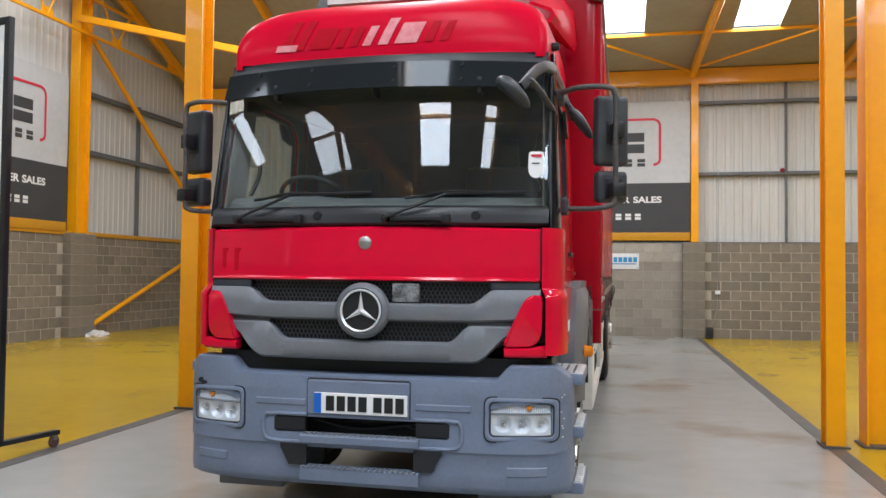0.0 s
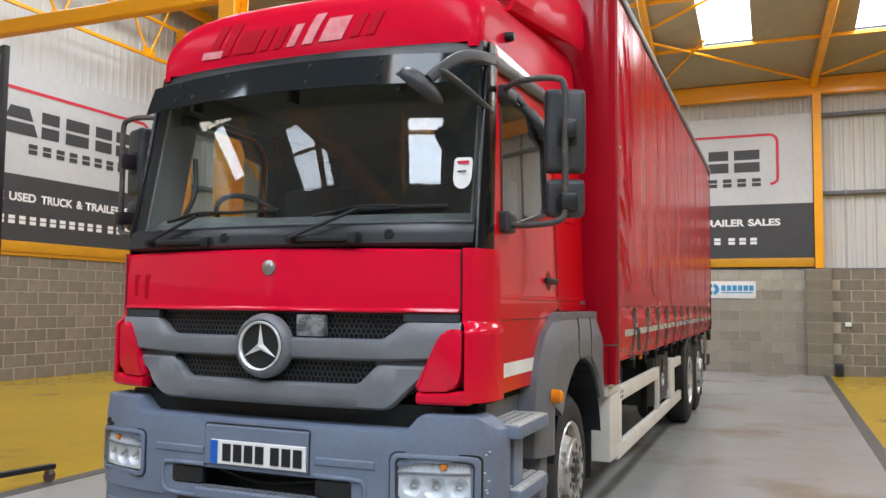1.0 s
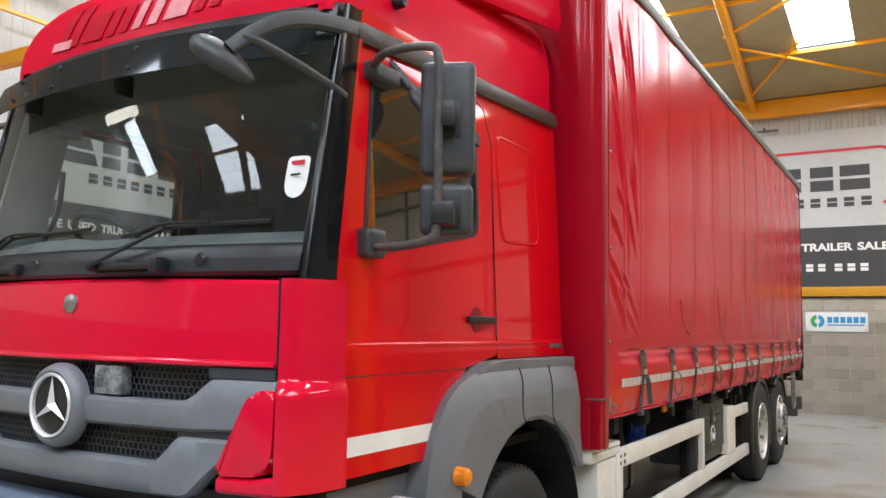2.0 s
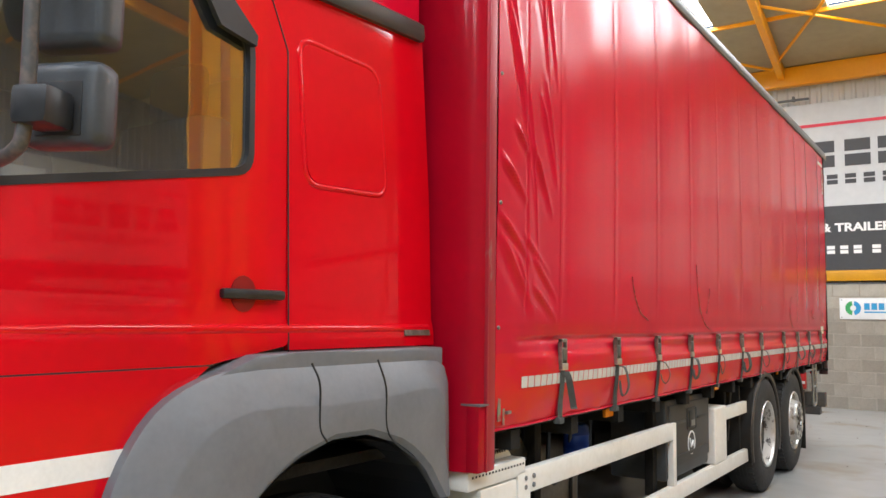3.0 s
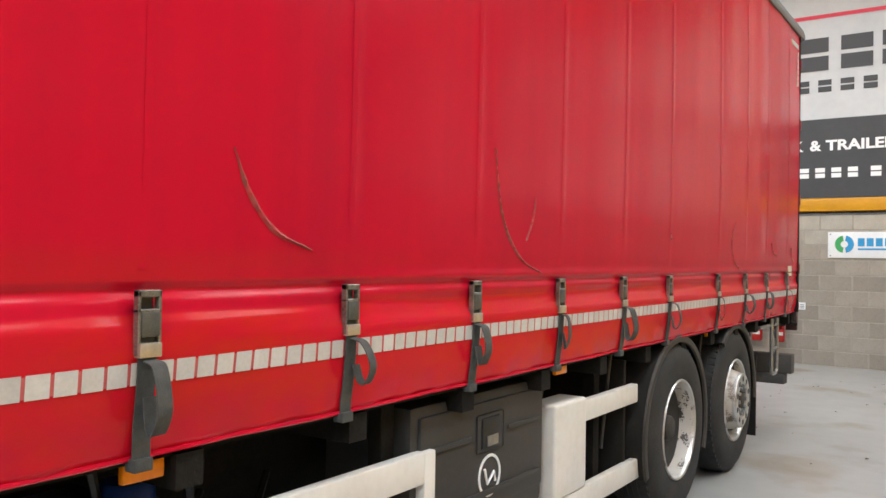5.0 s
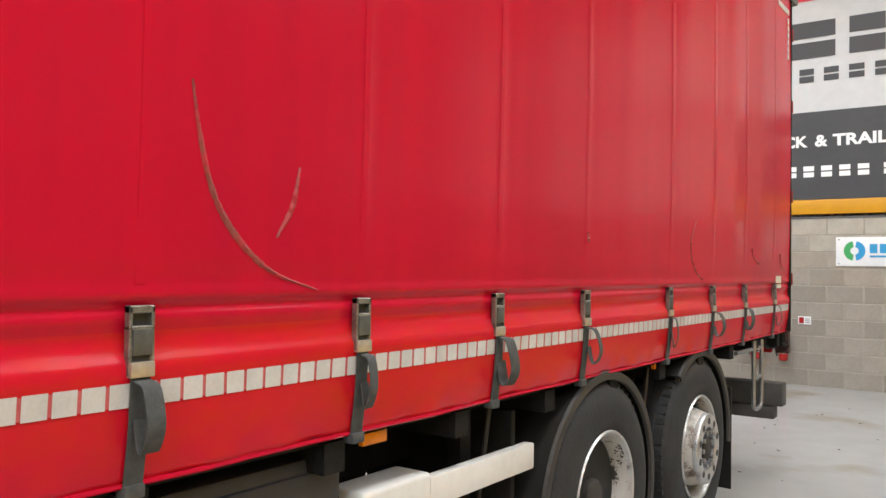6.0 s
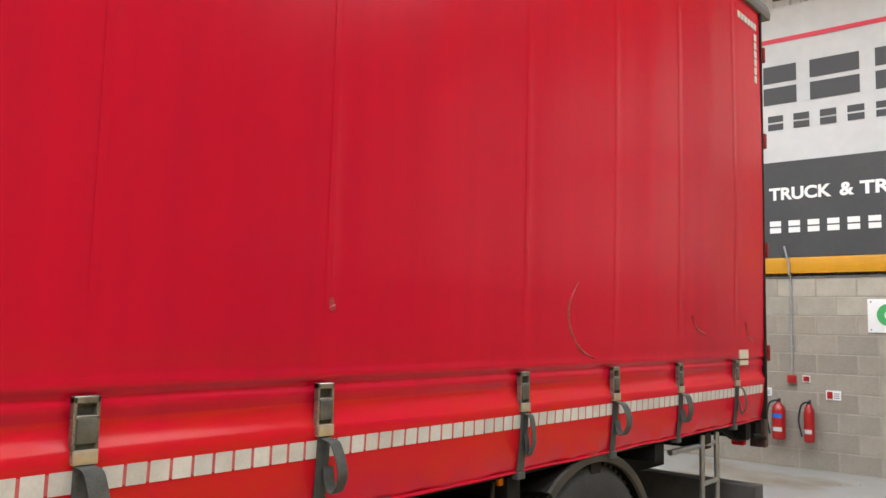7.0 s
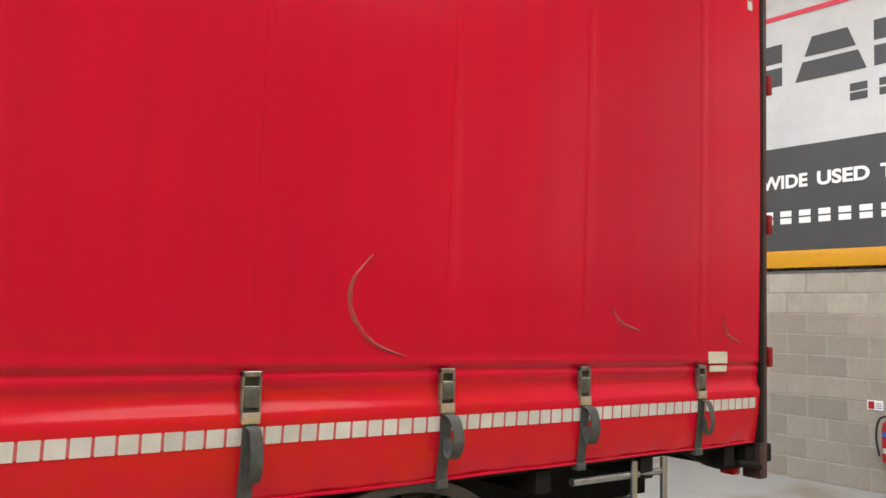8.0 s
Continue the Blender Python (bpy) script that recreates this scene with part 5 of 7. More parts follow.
for sgn in (-1, 1):
    P(tubepart, "grab_handle", smoothed([(XC + sgn * 0.9, 4.62, 1.95), (XC + sgn * 0.86, 4.66, 2.1), (XC + sgn * 0.9, 4.7, 2.3)]), 0.014, BLACK, n=8)


# mirrors
def mirror_set(mx):
    s = 1 if mx(1) > mx(0) else -1
    mir = tp(empty("mirror", (mx(-0.01), 4.5, 2.2)))
    mir.matrix_parent_inverse = T0

    def mp(ob):
        ob.parent = mir
        ob.matrix_parent_inverse = Matrix.Translation(Vector((-0.012 * s, 0.09, 0.01)) - mir.location)
        return ob
    turn = Matrix.Translation((mx(-0.018), 4.595, 0)) @ pose(0, 0, 0, 0, 0, 24 * s)
    mp(boxpart("housing", (-0.097, 0.097, -0.035, 0.05, 2.092, 2.495), MIRR, None, "large dark grey mirror housing", bev=0.03, m=turn, seg=3))
    mp(boxpart("small_housing", (-0.092, 0.092, -0.035, 0.05, 1.88, 2.062), MIRR, None, "small dark grey mirror housing", bev=0.03, m=turn, seg=3))
    mp(boxpart("mirror_glass", (-0.08, 0.08, 0.048, 0.053, 2.12, 2.468), CHROME, None, "", m=turn))
    mp(boxpart("mirror_glass", (-0.076, 0.076, 0.048, 0.053, 1.90, 2.045), CHROME, None, "", m=turn))
    mp(boxpart("clamp_recess", (-0.045, 0.052, -0.0375, -0.03, 2.215, 2.345), INK, None, "", bev=0.003, m=turn))
    mp(boxpart("clamp_recess", (-0.05, 0.055, -0.0375, -0.03, 1.90, 2.015), INK, None, "", bev=0.003, m=turn))
    mp(boxpart("clamp", (-0.02, 0.035, -0.12, -0.036, 2.24, 2.33), BLACK, None, "", bev=0.01, m=turn))
    mp(boxpart("clamp", (-0.04, 0.042, -0.13, -0.036, 1.905, 1.985), BLACK, None, "", bev=0.014, m=turn))
    xt = mx(0.008)
    pts = smoothed([(mx(-0.32), 4.55, 2.51), (mx(-0.2), 4.47, 2.525), (mx(-0.04), 4.48, 2.525), (xt, 4.485, 2.47), (xt, 4.49, 2.2), (xt, 4.49, 1.92), (mx(-0.02), 4.485, 1.855), (mx(-0.16), 4.49, 1.838), (mx(-0.3), 4.52, 1.845)], 5)
    mp(tubepart("tube_arm", pts, 0.0155, RUSTY, None, "bent mirror arm of worn dark tube", 10))
    mp(boxpart("arm_foot", (mx(-0.288) - 0.045, mx(-0.288) + 0.035, 4.47, 4.585, 1.805, 1.91), MIRR, None, "", bev=0.022, seg=3))
    mp(boxpart("arm_foot", (mx(-0.36) - 0.035, mx(-0.36) + 0.075, 4.52, 4.70, 2.465, 2.535), MIRR, None, "", bev=0.02, seg=3))


both(mirror_set)
# front view mirror on its bow at the nearside corner, and the kerb mirror above the door
bow = smoothed([(-0.352, 4.70, 2.652), (-0.354, 4.57, 2.643), (-0.358, 4.44, 2.625), (-0.378, 4.31, 2.60), (-0.405, 4.21, 2.56), (-0.44, 4.12, 2.495), (-0.475, 4.07, 2.44)], 6)
bm = bmesh.new()
band = []
for i, p in enumerate(bow):
    p, d = Vector(p), Vector(bow[min(i + 1, len(bow) - 1)]) - Vector(bow[max(i - 1, 0)])
    side = d.cross(Vector((0, 0, 1))).normalized()
    up = side.cross(d).normalized()
    thin = 1 - 0.35 * i / len(bow)
    band.append([p + side * (0.022 * thin * c) + up * (0.036 * thin * e) for c, e in ((-1, -0.6), (-0.6, -1), (0.6, -1), (1, -0.6), (1, 0.55), (0.7, 0.9), (0, 1), (-0.7, 0.9), (-1, 0.55), (-1, -0.6))])
grid(bm, band)
P(part, "front_mirror_arm", bm, MIRR, None, "broad black bow of the front mirror", 35)
P(tubepart, "front_mirror_arm", smoothed([(-0.45, 4.10, 2.485), (-0.422, 4.15, 2.475), (-0.38, 4.31, 2.435), (-0.345, 4.45, 2.39), (-0.338, 4.49, 2.375)]), 0.017, MIRR, n=10)


def axes(along, sight):
    # columns: breadth, glass side, length
    z = Vector(along).normalized()
    x = z.cross(Vector(sight)).normalized()
    return Matrix((x, z.cross(x), z)).transposed()


def lens_housing(name, at, size, turn, label):
    bm = bmesh.new()
    bmesh.ops.create_uvsphere(bm, u_segments=20, v_segments=12, radius=1)
    for v in bm.verts:
        k = 1 - 0.25 * v.co.z
        v.co.x, v.co.y = v.co.x * k, v.co.y * k
        v.co.x = max(v.co.x, -0.55)
    bmesh.ops.transform(bm, matrix=Matrix.Translation(at) @ turn.to_4x4() @ Matrix.Diagonal((*size, 1)), verts=bm.verts)
    return P(part, name, bm, MIRR, None, label, 40)


lens_housing("front_mirror", (-0.515, 4.085, 2.413), (0.047, 0.08, 0.118), axes((0.128, 0.12, -0.115), (-0.36, 0.89, 0.26)), "black front view mirror")
lens_housing("kerb_mirror", (-0.208, 4.84, 2.383), (0.034, 0.065, 0.118), axes((0.135, 0.02, -0.18), (-0.36, 0.89, 0.26)), "black kerb mirror above the door")
P(tubepart, "kerb_mirror_arm", smoothed([(-0.37, 4.80, 2.60), (-0.31, 4.81, 2.53), (-0.26, 4.83, 2.46)]), 0.018, MIRR, n=8)


# ---- wheels ----
def cone_mesh(name, n, r1, r2, depth, material):
    bm = bmesh.new()
    bmesh.ops.create_cone(bm, cap_ends=True, segments=n, radius1=r1, radius2=r2, depth=depth)
    ob = part(name, bm, material)
    me = ob.data
    bpy.data.objects.remove(ob)
    return me


HOLE = cone_mesh("vent_hole", 16, 0.0195, 0.0195, 0.012, INK)
HAND = cone_mesh("hand_hole", 14, 0.030, 0.030, 0.03, INK)
NUT = cone_mesh("wheel_nut", 6, 0.014, 0.014, 0.036, STEEL)


def wheel(name, y, outer, dish, rim_mat, parent=truck, r=0.525, mxs=1):
    """dish: how far the wheel's face stands out of (or, below zero, sinks into) the tyre's outer face."""
    w = empty(name, (outer, y, r))
    w.parent = truck
    w.matrix_parent_inverse = T0
    s = mxs

    def wp(ob):
        ob.parent = w
        return ob
    W = 0.285
    k = (r - 0.30) / 0.225
    prof = [(0.285, -0.02), (0.30, 0.0), (0.34, 0.012), (0.42, 0.012), (0.475, 0.0), (0.505, -0.02), (0.521, -0.05), (0.525, -0.08), (0.525, -W + 0.08), (0.521, -W + 0.05), (0.47, -W), (0.30, -W), (0.285, -W + 0.02)]
    prof = [(a if a < 0.3 else 0.30 + (a - 0.30) * k, b) for a, b in prof]
    bm = bmesh.new()
    lathe(bm, [(a, b * s) for a, b in prof], (0, 0, 0), 56, "x", True)
    for k in range(60):
        box(bm, min(-0.03 * s, -0.075 * s), max(-0.03 * s, -0.075 * s), -0.014, 0.014, r - 0.017, r + 0.0015, m=Matrix.Rotation(2 * math.pi * k / 60, 4, "X"))
    for g in range(4):
        xg = (-0.095 - 0.032 * g) * s
        lathe(bm, [(r - 0.003, xg - 0.011), (r + 0.0035, xg - 0.011), (r + 0.0035, xg + 0.011), (r - 0.003, xg + 0.011)], (0, 0, 0), 56, "x")
    wp(part("tyre", bm, TYRE, None, "worn black tyre", 40))
    flange = [(0.288, -0.03), (0.302, 0.004), (0.297, 0.012), (0.287, 0.008), (0.279, -0.012)]
    wp(lathepart("rim_flange", [(a, b * s) for a, b in flange], (0, 0, 0), RIMS, None, "bare worn rim edge", 56, "x", cap=False))
    if dish < 0:
        barrel = [(0.279, -0.012), (0.268, -0.04), (0.262, -0.08), (0.256, dish + 0.02), (0.246, dish)]
        wp(lathepart("rim", [(a, b * s) for a, b in barrel], (0, 0, 0), rim_mat, None, "flaking white rim", 56, "x", cap=False))
        wp(lathepart("wheel_disc", [(a, b * s) for a, b in ((0.248, dish), (0.22, dish - 0.012), (0.17, dish - 0.016), (0.15, dish))], (0, 0, 0), GRIME, None, "grimy wheel disc", 40, "x", cap=False))
        wp(lathepart("hub", [(a, b * s) for a, b in ((0.0, dish + 0.10), (0.06, dish + 0.098), (0.075, dish + 0.085), (0.085, dish + 0.0), (0.14, dish - 0.004), (0.15, dish - 0.02))], (0, 0, 0), GRIME, None, "", 32, "x"))
        spots = (("vent_hole", HOLE, 0.0, 0.202, dish - 0.010), ("wheel_nut", NUT, 0.5, 0.150, dish + 0.012))
    else:
        cone = [(0.279, -0.012), (0.268, -0.04), (0.262, -0.085), (0.248, -0.092), (0.232, -0.07), (0.212, dish - 0.045), (0.204, dish - 0.02), (0.198, dish - 0.01)]
        wp(lathepart("rim", [(a, b * s) for a, b in cone], (0, 0, 0), rim_mat, None, "worn pale wheel disc", 56, "x", cap=False))
        cap = [(0.199, dish - 0.02), (0.200, dish + 0.006), (0.196, dish + 0.014), (0.186, dish + 0.018), (0.130, dish + 0.018), (0.122, dish + 0.013), (0.118, dish - 0.012)]
        wp(lathepart("trim_ring", [(a, b * s) for a, b in cap], (0, 0, 0), RIMS, None, "polished trim ring with round holes", 56, "x", cap=False))
        wp(lathepart("hub", [(a, b * s) for a, b in ((0.0, dish + 0.016), (0.05, dish + 0.014), (0.066, dish + 0.004), (0.07, dish - 0.012), (0.12, dish - 0.014))], (0, 0, 0), GRIME, None, "", 32, "x"))
        spots = (("vent_hole", HOLE, 0.0, 0.158, dish + 0.0135), ("wheel_nut", NUT, 0.5, 0.095, dish + 0.004), ("hand_hole", HAND, 0.5, 0.222, -0.05))
    for k in range(10):
        for nm, me, ang, rad, dx in spots:
            o = new(nm, me)
            o.parent = w
            o.matrix_basis = Matrix.Rotation(2 * math.pi * (k + ang) / 10, 4, "X") @ Matrix.Translation((dx * s, 0, rad)) @ Matrix.Rotation(math.pi / 2, 4, "Y")
    return w


for sgn in (1, -1):
    o = lambda x: x if sgn == 1 else 2 * XC - x
    wheel("front_wheel", 5.83, o(-0.285), 0.025, RIMC, r=0.465, mxs=sgn)
    wheel("drive_wheel", 11.72, o(-0.155), -0.14, RIMW, mxs=sgn)
    wheel("drive_wheel", 11.72, o(-0.475), -0.13, RIMW, mxs=sgn)
    wheel("tag_wheel", 13.03, o(-0.165), 0.04, RIMC, mxs=sgn)


# front wheel arch
def fender(mx):
    arc = [(5.83 + 0.645 * math.cos(a), 0.52 + 0.635 * math.sin(a)) for a in lin(radians(35), radians(162), 18)]
    outer = smoothed([(4.925, 0.70, 0), (4.93, 0.9, 0), (4.985, 1.12, 0), (5.10, 1.29, 0), (5.28, 1.375, 0), (5.45, 1.393, 0)], 4)
    O = [Vector((p.x, p.y)) for p in outer] + [Vector(v) for v in ((5.7, 1.394), (6.0, 1.394), (6.3, 1.392), (6.40, 1.385), (6.45, 1.355), (6.475, 1.30), (6.485, 1.15), (6.495, 0.87))]
    L = [0.0]
    for a, b in zip(O, O[1:]):
        L.append(L[-1] + (b - a).length)
    rows = []
    for p, l in zip(O, L):
        a = radians(163) - radians(131) * l / L[-1]
        q = Vector((5.83 + 0.645 * math.cos(a), 0.52 + 0.635 * math.sin(a)))
        if p.y < 1.0 and p.x < 5.2:
            q = Vector((5.13, p.y))
        d = p - q
        e = d.normalized() * min(0.02, d.length * 0.2)
        sh = q + d * max(0.35, 1 - 0.13 / d.length)
        pts = [(-0.50, q), (-0.205, q), (-0.188, q + e), (-0.186, q + e * 2), (-0.187, sh - e * 0.5), (-0.190, sh), (-0.236, p - e * 0.6), (-0.245, p), (-0.50, p)]
        rows.append([(mx(x), v.x, v.y) for x, v in pts])
    ob = P(gridpart, "wheel_arch", rows, FEND, None, "grey plastic wheel arch", 0.0, 19)
    up = [(5.27, 1.365), (5.45, 1.428), (5.62, 1.432), (6.43, 1.432), (6.43, 1.36), (5.3, 1.34)]
    P(prismpart, "arch_ledge", up, "x", mx(-0.50), mx(-0.238), FEND, None, "", 0.01)
    for pts in ([(5.62, 1.40), (5.66, 1.33), (5.665, 1.20), (5.70, 1.15)], [(5.95, 1.40), (6.0, 1.30), (6.02, 1.14), (6.20, 1.02)]):
        P(tubepart, "arch_seam", [(mx(-0.1865), p.x, p.y) for p in smoothed([(a, b, 0) for a, b in pts])], 0.0035, INK, n=6)
    liner = [(mx(x), 5.83 + 0.63 * math.cos(a), 0.52 + 0.62 * math.sin(a)) for x in (-0.22, -0.75) for a in lin(radians(10), radians(170), 17)]
    bm = bmesh.new()
    grid(bm, [liner[:17], liner[17:]])
    P(part, "arch_liner", bm, MESHM, None, "dark ribbed wheel arch liner")
    P(lathepart, "side_indicator", [((0.0, 0.03), (0.02, 0.027), (0.034, 0.015), (0.038, -0.03))[i] if mx(1) > mx(0) else ((0.0, -0.03), (0.02, -0.027), (0.034, -0.015), (0.038, 0.03))[i] for i in range(4)], (mx(-0.165), 5.085, 1.0), AMBER, None, "amber side indicator", 20, "x")
    P(boxpart, "arch_inner_wall", (min(mx(-0.76), mx(-0.74)), max(mx(-0.76), mx(-0.74)), 5.15, 6.5, 0.25, 1.25), MESHM, None, "dark wall behind the wheel")
    P(boxpart, "front_mudflap", (mx(-0.43) - 0.14, mx(-0.43) + 0.14, 6.47, 6.49, 0.30, 0.86), BLACK, None, "black rubber mudflap", bev=0.004)
    return ob


both(fender)


def steps(mx):
    P(boxpart, "step_well", (min(mx(-0.34), mx(-0.75)), max(mx(-0.34), mx(-0.75)), 4.46, 5.15, 0.20, 1.05), FEND, None, "grey step well panel", bev=0.01)
    for z, y0, y1 in ((0.935, 4.42, 4.915), (0.645, 4.44, 4.90), (0.335, 4.46, 4.90)):
        P(boxpart, "step", (min(mx(-0.165), mx(-0.5)), max(mx(-0.165), mx(-0.5)), y0, y1, z - 0.06, z), GREY, None, "grey cab step", bev=0.015)
        bm = bmesh.new()
        for i in range(10):
            for j in range(4):
                y, x = y0 + 0.03 + i * 0.044, -0.185 - j * 0.045
                box(bm, min(mx(x), mx(x - 0.03)), max(mx(x), mx(x - 0.03)), y, y + 0.03, z - 0.003, z + 0.008)
        box(bm, min(mx(-0.172), mx(-0.36)), max(mx(-0.172), mx(-0.36)), y0 + 0.015, y1 - 0.015, z - 0.004, z + 0.003)
        P(part, "step_tread", bm, TREAD, None, "bright punched aluminium tread")
        bm = bmesh.new()
        for i in range(9):
            for j in range(3):
                y, x = y0 + 0.062 + i * 0.044, -0.212 - j * 0.045
                box(bm, min(mx(x), mx(x - 0.02)), max(mx(x), mx(x - 0.02)), y - 0.012, y + 0.010, z - 0.002, z + 0.0045)
        tagged(P(part, "tread_holes", bm, INK, None, "dark punched holes"), kind="stuff")
    P(boxpart, "step_bracket", (min(mx(-0.24), mx(-0.5)), max(mx(-0.24), mx(-0.5)), 5.02, 5.16, 0.45, 0.72), FEND, None, "", bev=0.02)


both(steps)

# ---- chassis: all of it and the load body stand a little further out than the cab ----
NUDGE = Vector((0.07, 0, 0))
for s in (-1, 1):
    P(boxpart, "chassis_rail", (XC + s * 0.42 - 0.04, XC + s * 0.42 + 0.04, 4.5, 15.1, 0.72, 0.98), DARK, None, "dark chassis rail")
P(boxpart, "body_floor", (XC - 1.12, XC + 1.08, 6.62, 15.2, 1.06, 1.2), DARK)
for y in lin(6.9, 14.9, 14):
    P(boxpart, "cross_bearer", (XC - 1.10, XC + 1.10, y - 0.04, y + 0.04, 0.98, 1.065), DARK)
P(boxpart, "gearbox", (XC - 0.35, XC + 0.35, 5.2, 7.6, 0.45, 0.85), DARK, None, "", bev=0.08)
for y, rad in ((11.72, 0.2), (13.03, 0.12)):
    P(lathepart, "axle", [(0.0, -0.95), (0.09, -0.95), (0.09, -rad), (rad, -0.12), (rad, 0.12), (0.09, rad), (0.09, 0.95), (0.0, 0.95)], (XC, y, 0.525), DARK, None, "", 20, "x")
TANKM = mat("dull_tank", (0.16, 0.145, 0.12), 0.5, 0.2, color2=(0.09, 0.08, 0.065), scale=6)
P(boxpart, "air_tank", (-1.0, -0.58, 7.60, 8.34, 0.42, 0.855), TANKM, None, "dull brown-grey tank with rounded edges", bev=0.05, seg=3)
for y in (7.75, 8.2):
    P(boxpart, "tank_strap", (-1.005, -0.572, y - 0.02, y + 0.02, 0.415, 0.862), DARK, None, "", bev=0.04, seg=3)
P(lathepart, "fuel_tank", [(0.0, -0.55), (0.22, -0.54), (0.27, -0.48), (0.27, 0.48), (0.22, 0.54), (0.0, 0.55)], (XC - 0.8, 8.4, 0.62), mat("tank_alloy", (0.5, 0.5, 0.5), 0.35, 0.8, color2=(0.35, 0.35, 0.34), scale=5), None, "alloy fuel tank", 28, "y")
P(lathepart, "blue_canister", [(0.0, 0.0), (0.068, 0.0), (0.075, 0.01), (0.075, 0.07), (0.078, 0.075), (0.075, 0.08), (0.075, 0.15), (0.078, 0.155), (0.075, 0.16), (0.072, 0.20), (0.06, 0.215), (0.0, 0.215)], (-0.52, 8.155, 0.73), BLUE, None, "blue filter canister", 24, "z")
P(lathepart, "brake_chamber", [(0.0, -0.1), (0.09, -0.09), (0.105, -0.02), (0.105, 0.02), (0.08, 0.09), (0.0, 0.1)], (-0.55, 7.45, 0.50), BLACK, None, "", 20, "x")
for k in range(5):
    y = 7.2 + 0.28 * k
    P(tubepart, "air_hose", smoothed([(-0.5, y, 1.0), (-0.55, y + 0.1, 0.7 + 0.05 * (k % 2)), (-0.6, y + 0.3, 0.62), (-0.7, y + 0.5, 0.8)]), 0.013, BLACK, n=6)
# dark boxes added along the far side to stop light coming in underneath
for y0, y1, x0, x1, z0, z1 in ((6.6, 7.45, -2.4, -1.75, 0.30, 1.04), (7.5, 8.95, -2.45, -1.8, 0.30, 1.03), (9.0, 10.1, -2.45, -1.8, 0.30, 1.04), (10.15, 11.05, -2.4, -1.7, 0.30, 1.04), (7.2, 11.1, -1.6, -1.2, 0.45, 1.03), (13.8, 14.9, -2.2, -1.6, 0.45, 0.95)):
    P(boxpart, "undercarriage_box", (x0, x1, y0, y1, z0, z1), DARK, None, "dark dirty box under the load floor", bev=0.05)
# post behind the side guard
for y in (7.36, 9.05, 10.80):
    P(boxpart, "guard_stay", (-0.42, -0.36, y - 0.035, y + 0.035, 0.40, 1.06), DARK, None, "dark steel stay", bev=0.006)

# battery and tool box
LIDM = mat("dark_box_lid", (0.045, 0.043, 0.04), 0.5, color2=(0.034, 0.032, 0.03), scale=4)
P(boxpart, "tool_box", (-0.70, -0.30, 9.10, 10.08, 0.48, 1.02), mat("dark_box_plastic", (0.05, 0.05, 0.048), 0.5, color2=(0.035, 0.035, 0.034), scale=5), None, "dark plastic tool box", bev=0.03)
P(boxpart, "box_lid", (-0.31, -0.285, 9.14, 10.05, 0.56, 0.98), LIDM, None, "", bev=0.012)
P(boxpart, "box_latch", (-0.288, -0.272, 9.53, 9.67, 0.80, 0.92), BLACK, None, "", bev=0.01)
P(boxpart, "latch_tab", (-0.276, -0.268, 9.56, 9.64, 0.81, 0.85), STEEL)
for y0, y1, z0, z1 in ((9.18, 10.01, 0.615, 0.64), (9.18, 9.46, 0.845, 0.865), (9.74, 10.01, 0.845, 0.865)):
    P(boxpart, "lid_rib", (-0.288, -0.276, y0, y1, z0, z1), LIDM, None, "", bev=0.005)
P(boxpart, "latch_frame", (-0.290, -0.280, 9.50, 9.70, 0.785, 0.935), LIDM, None, "", bev=0.012)
P(lathepart, "white_mark", [(0.072, -0.001), (0.072, 0.003), (0.083, 0.003), (0.083, -0.001)], (-0.284, 9.60, 0.69), STRIPE, None, "white round mark", 28, "x", True)
P(tubepart, "white_mark", [(-0.281, 9.56, 0.72), (-0.281, 9.58, 0.66), (-0.281, 9.63, 0.70), (-0.281, 9.64, 0.66)], 0.006, STRIPE, n=5)

# white side guard
G0, G1 = -0.31, -0.265
for dims in ((6.98, 9.20, 0.758, 0.868), (6.98, 11.20, 0.345, 0.455)):
    P(boxpart, "guard_rail", (G0, G1, *dims), WHITEP, None, "white painted side guard rail", bev=0.008)
P(boxpart, "guard_post", (G0, G1 + 0.003, 9.135, 9.20, 0.455, 0.868), WHITEP, None, "", bev=0.008)
P(boxpart, "guard_post", (G0, G1 + 0.003, 6.98, 7.10, 0.455, 0.868), WHITEP, None, "", bev=0.008)
P(boxpart, "guard_panel", (G0 - 0.1, G1 + 0.004, 10.13, 10.46, 0.455, 0.885), WHITEP, None, "white guard panel", bev=0.016, seg=3)
P(boxpart, "guard_rail", (G0, G1, 10.46, 11.14, 0.765, 0.865), WHITEP, None, "white painted side guard rail", bev=0.008)
P(boxpart, "guard_end", (G0 - 0.12, G1 + 0.002, 6.66, 6.97, 0.38, 0.84), WHITEP, None, "white guard end plate", bev=0.01)
P(boxpart, "step_box", (-0.58, -0.262, 6.555, 7.05, 0.845, 0.925), WHITEP, None, "worn pale step box behind the cab", bev=0.012)
P(prismpart, "step_box_lid", [(6.56, 0.925), (7.045, 0.925), (7.0, 0.962), (6.60, 0.962)], "x", -0.56, -0.33, WHITEP, None, "", 0.008)
bm = bmesh.new()
for k in range(17):
    box(bm, -0.2635, -0.2605, 6.585 + 0.027 * k, 6.597 + 0.027 * k, 0.895, 0.904)
    box(bm, -0.345, -0.327, 6.63 + 0.021 * k, 6.64 + 0.021 * k, 0.952, 0.964)
tagged(P(part, "step_slots", bm, INK, None, "rows of dark slots"), kind="stuff")
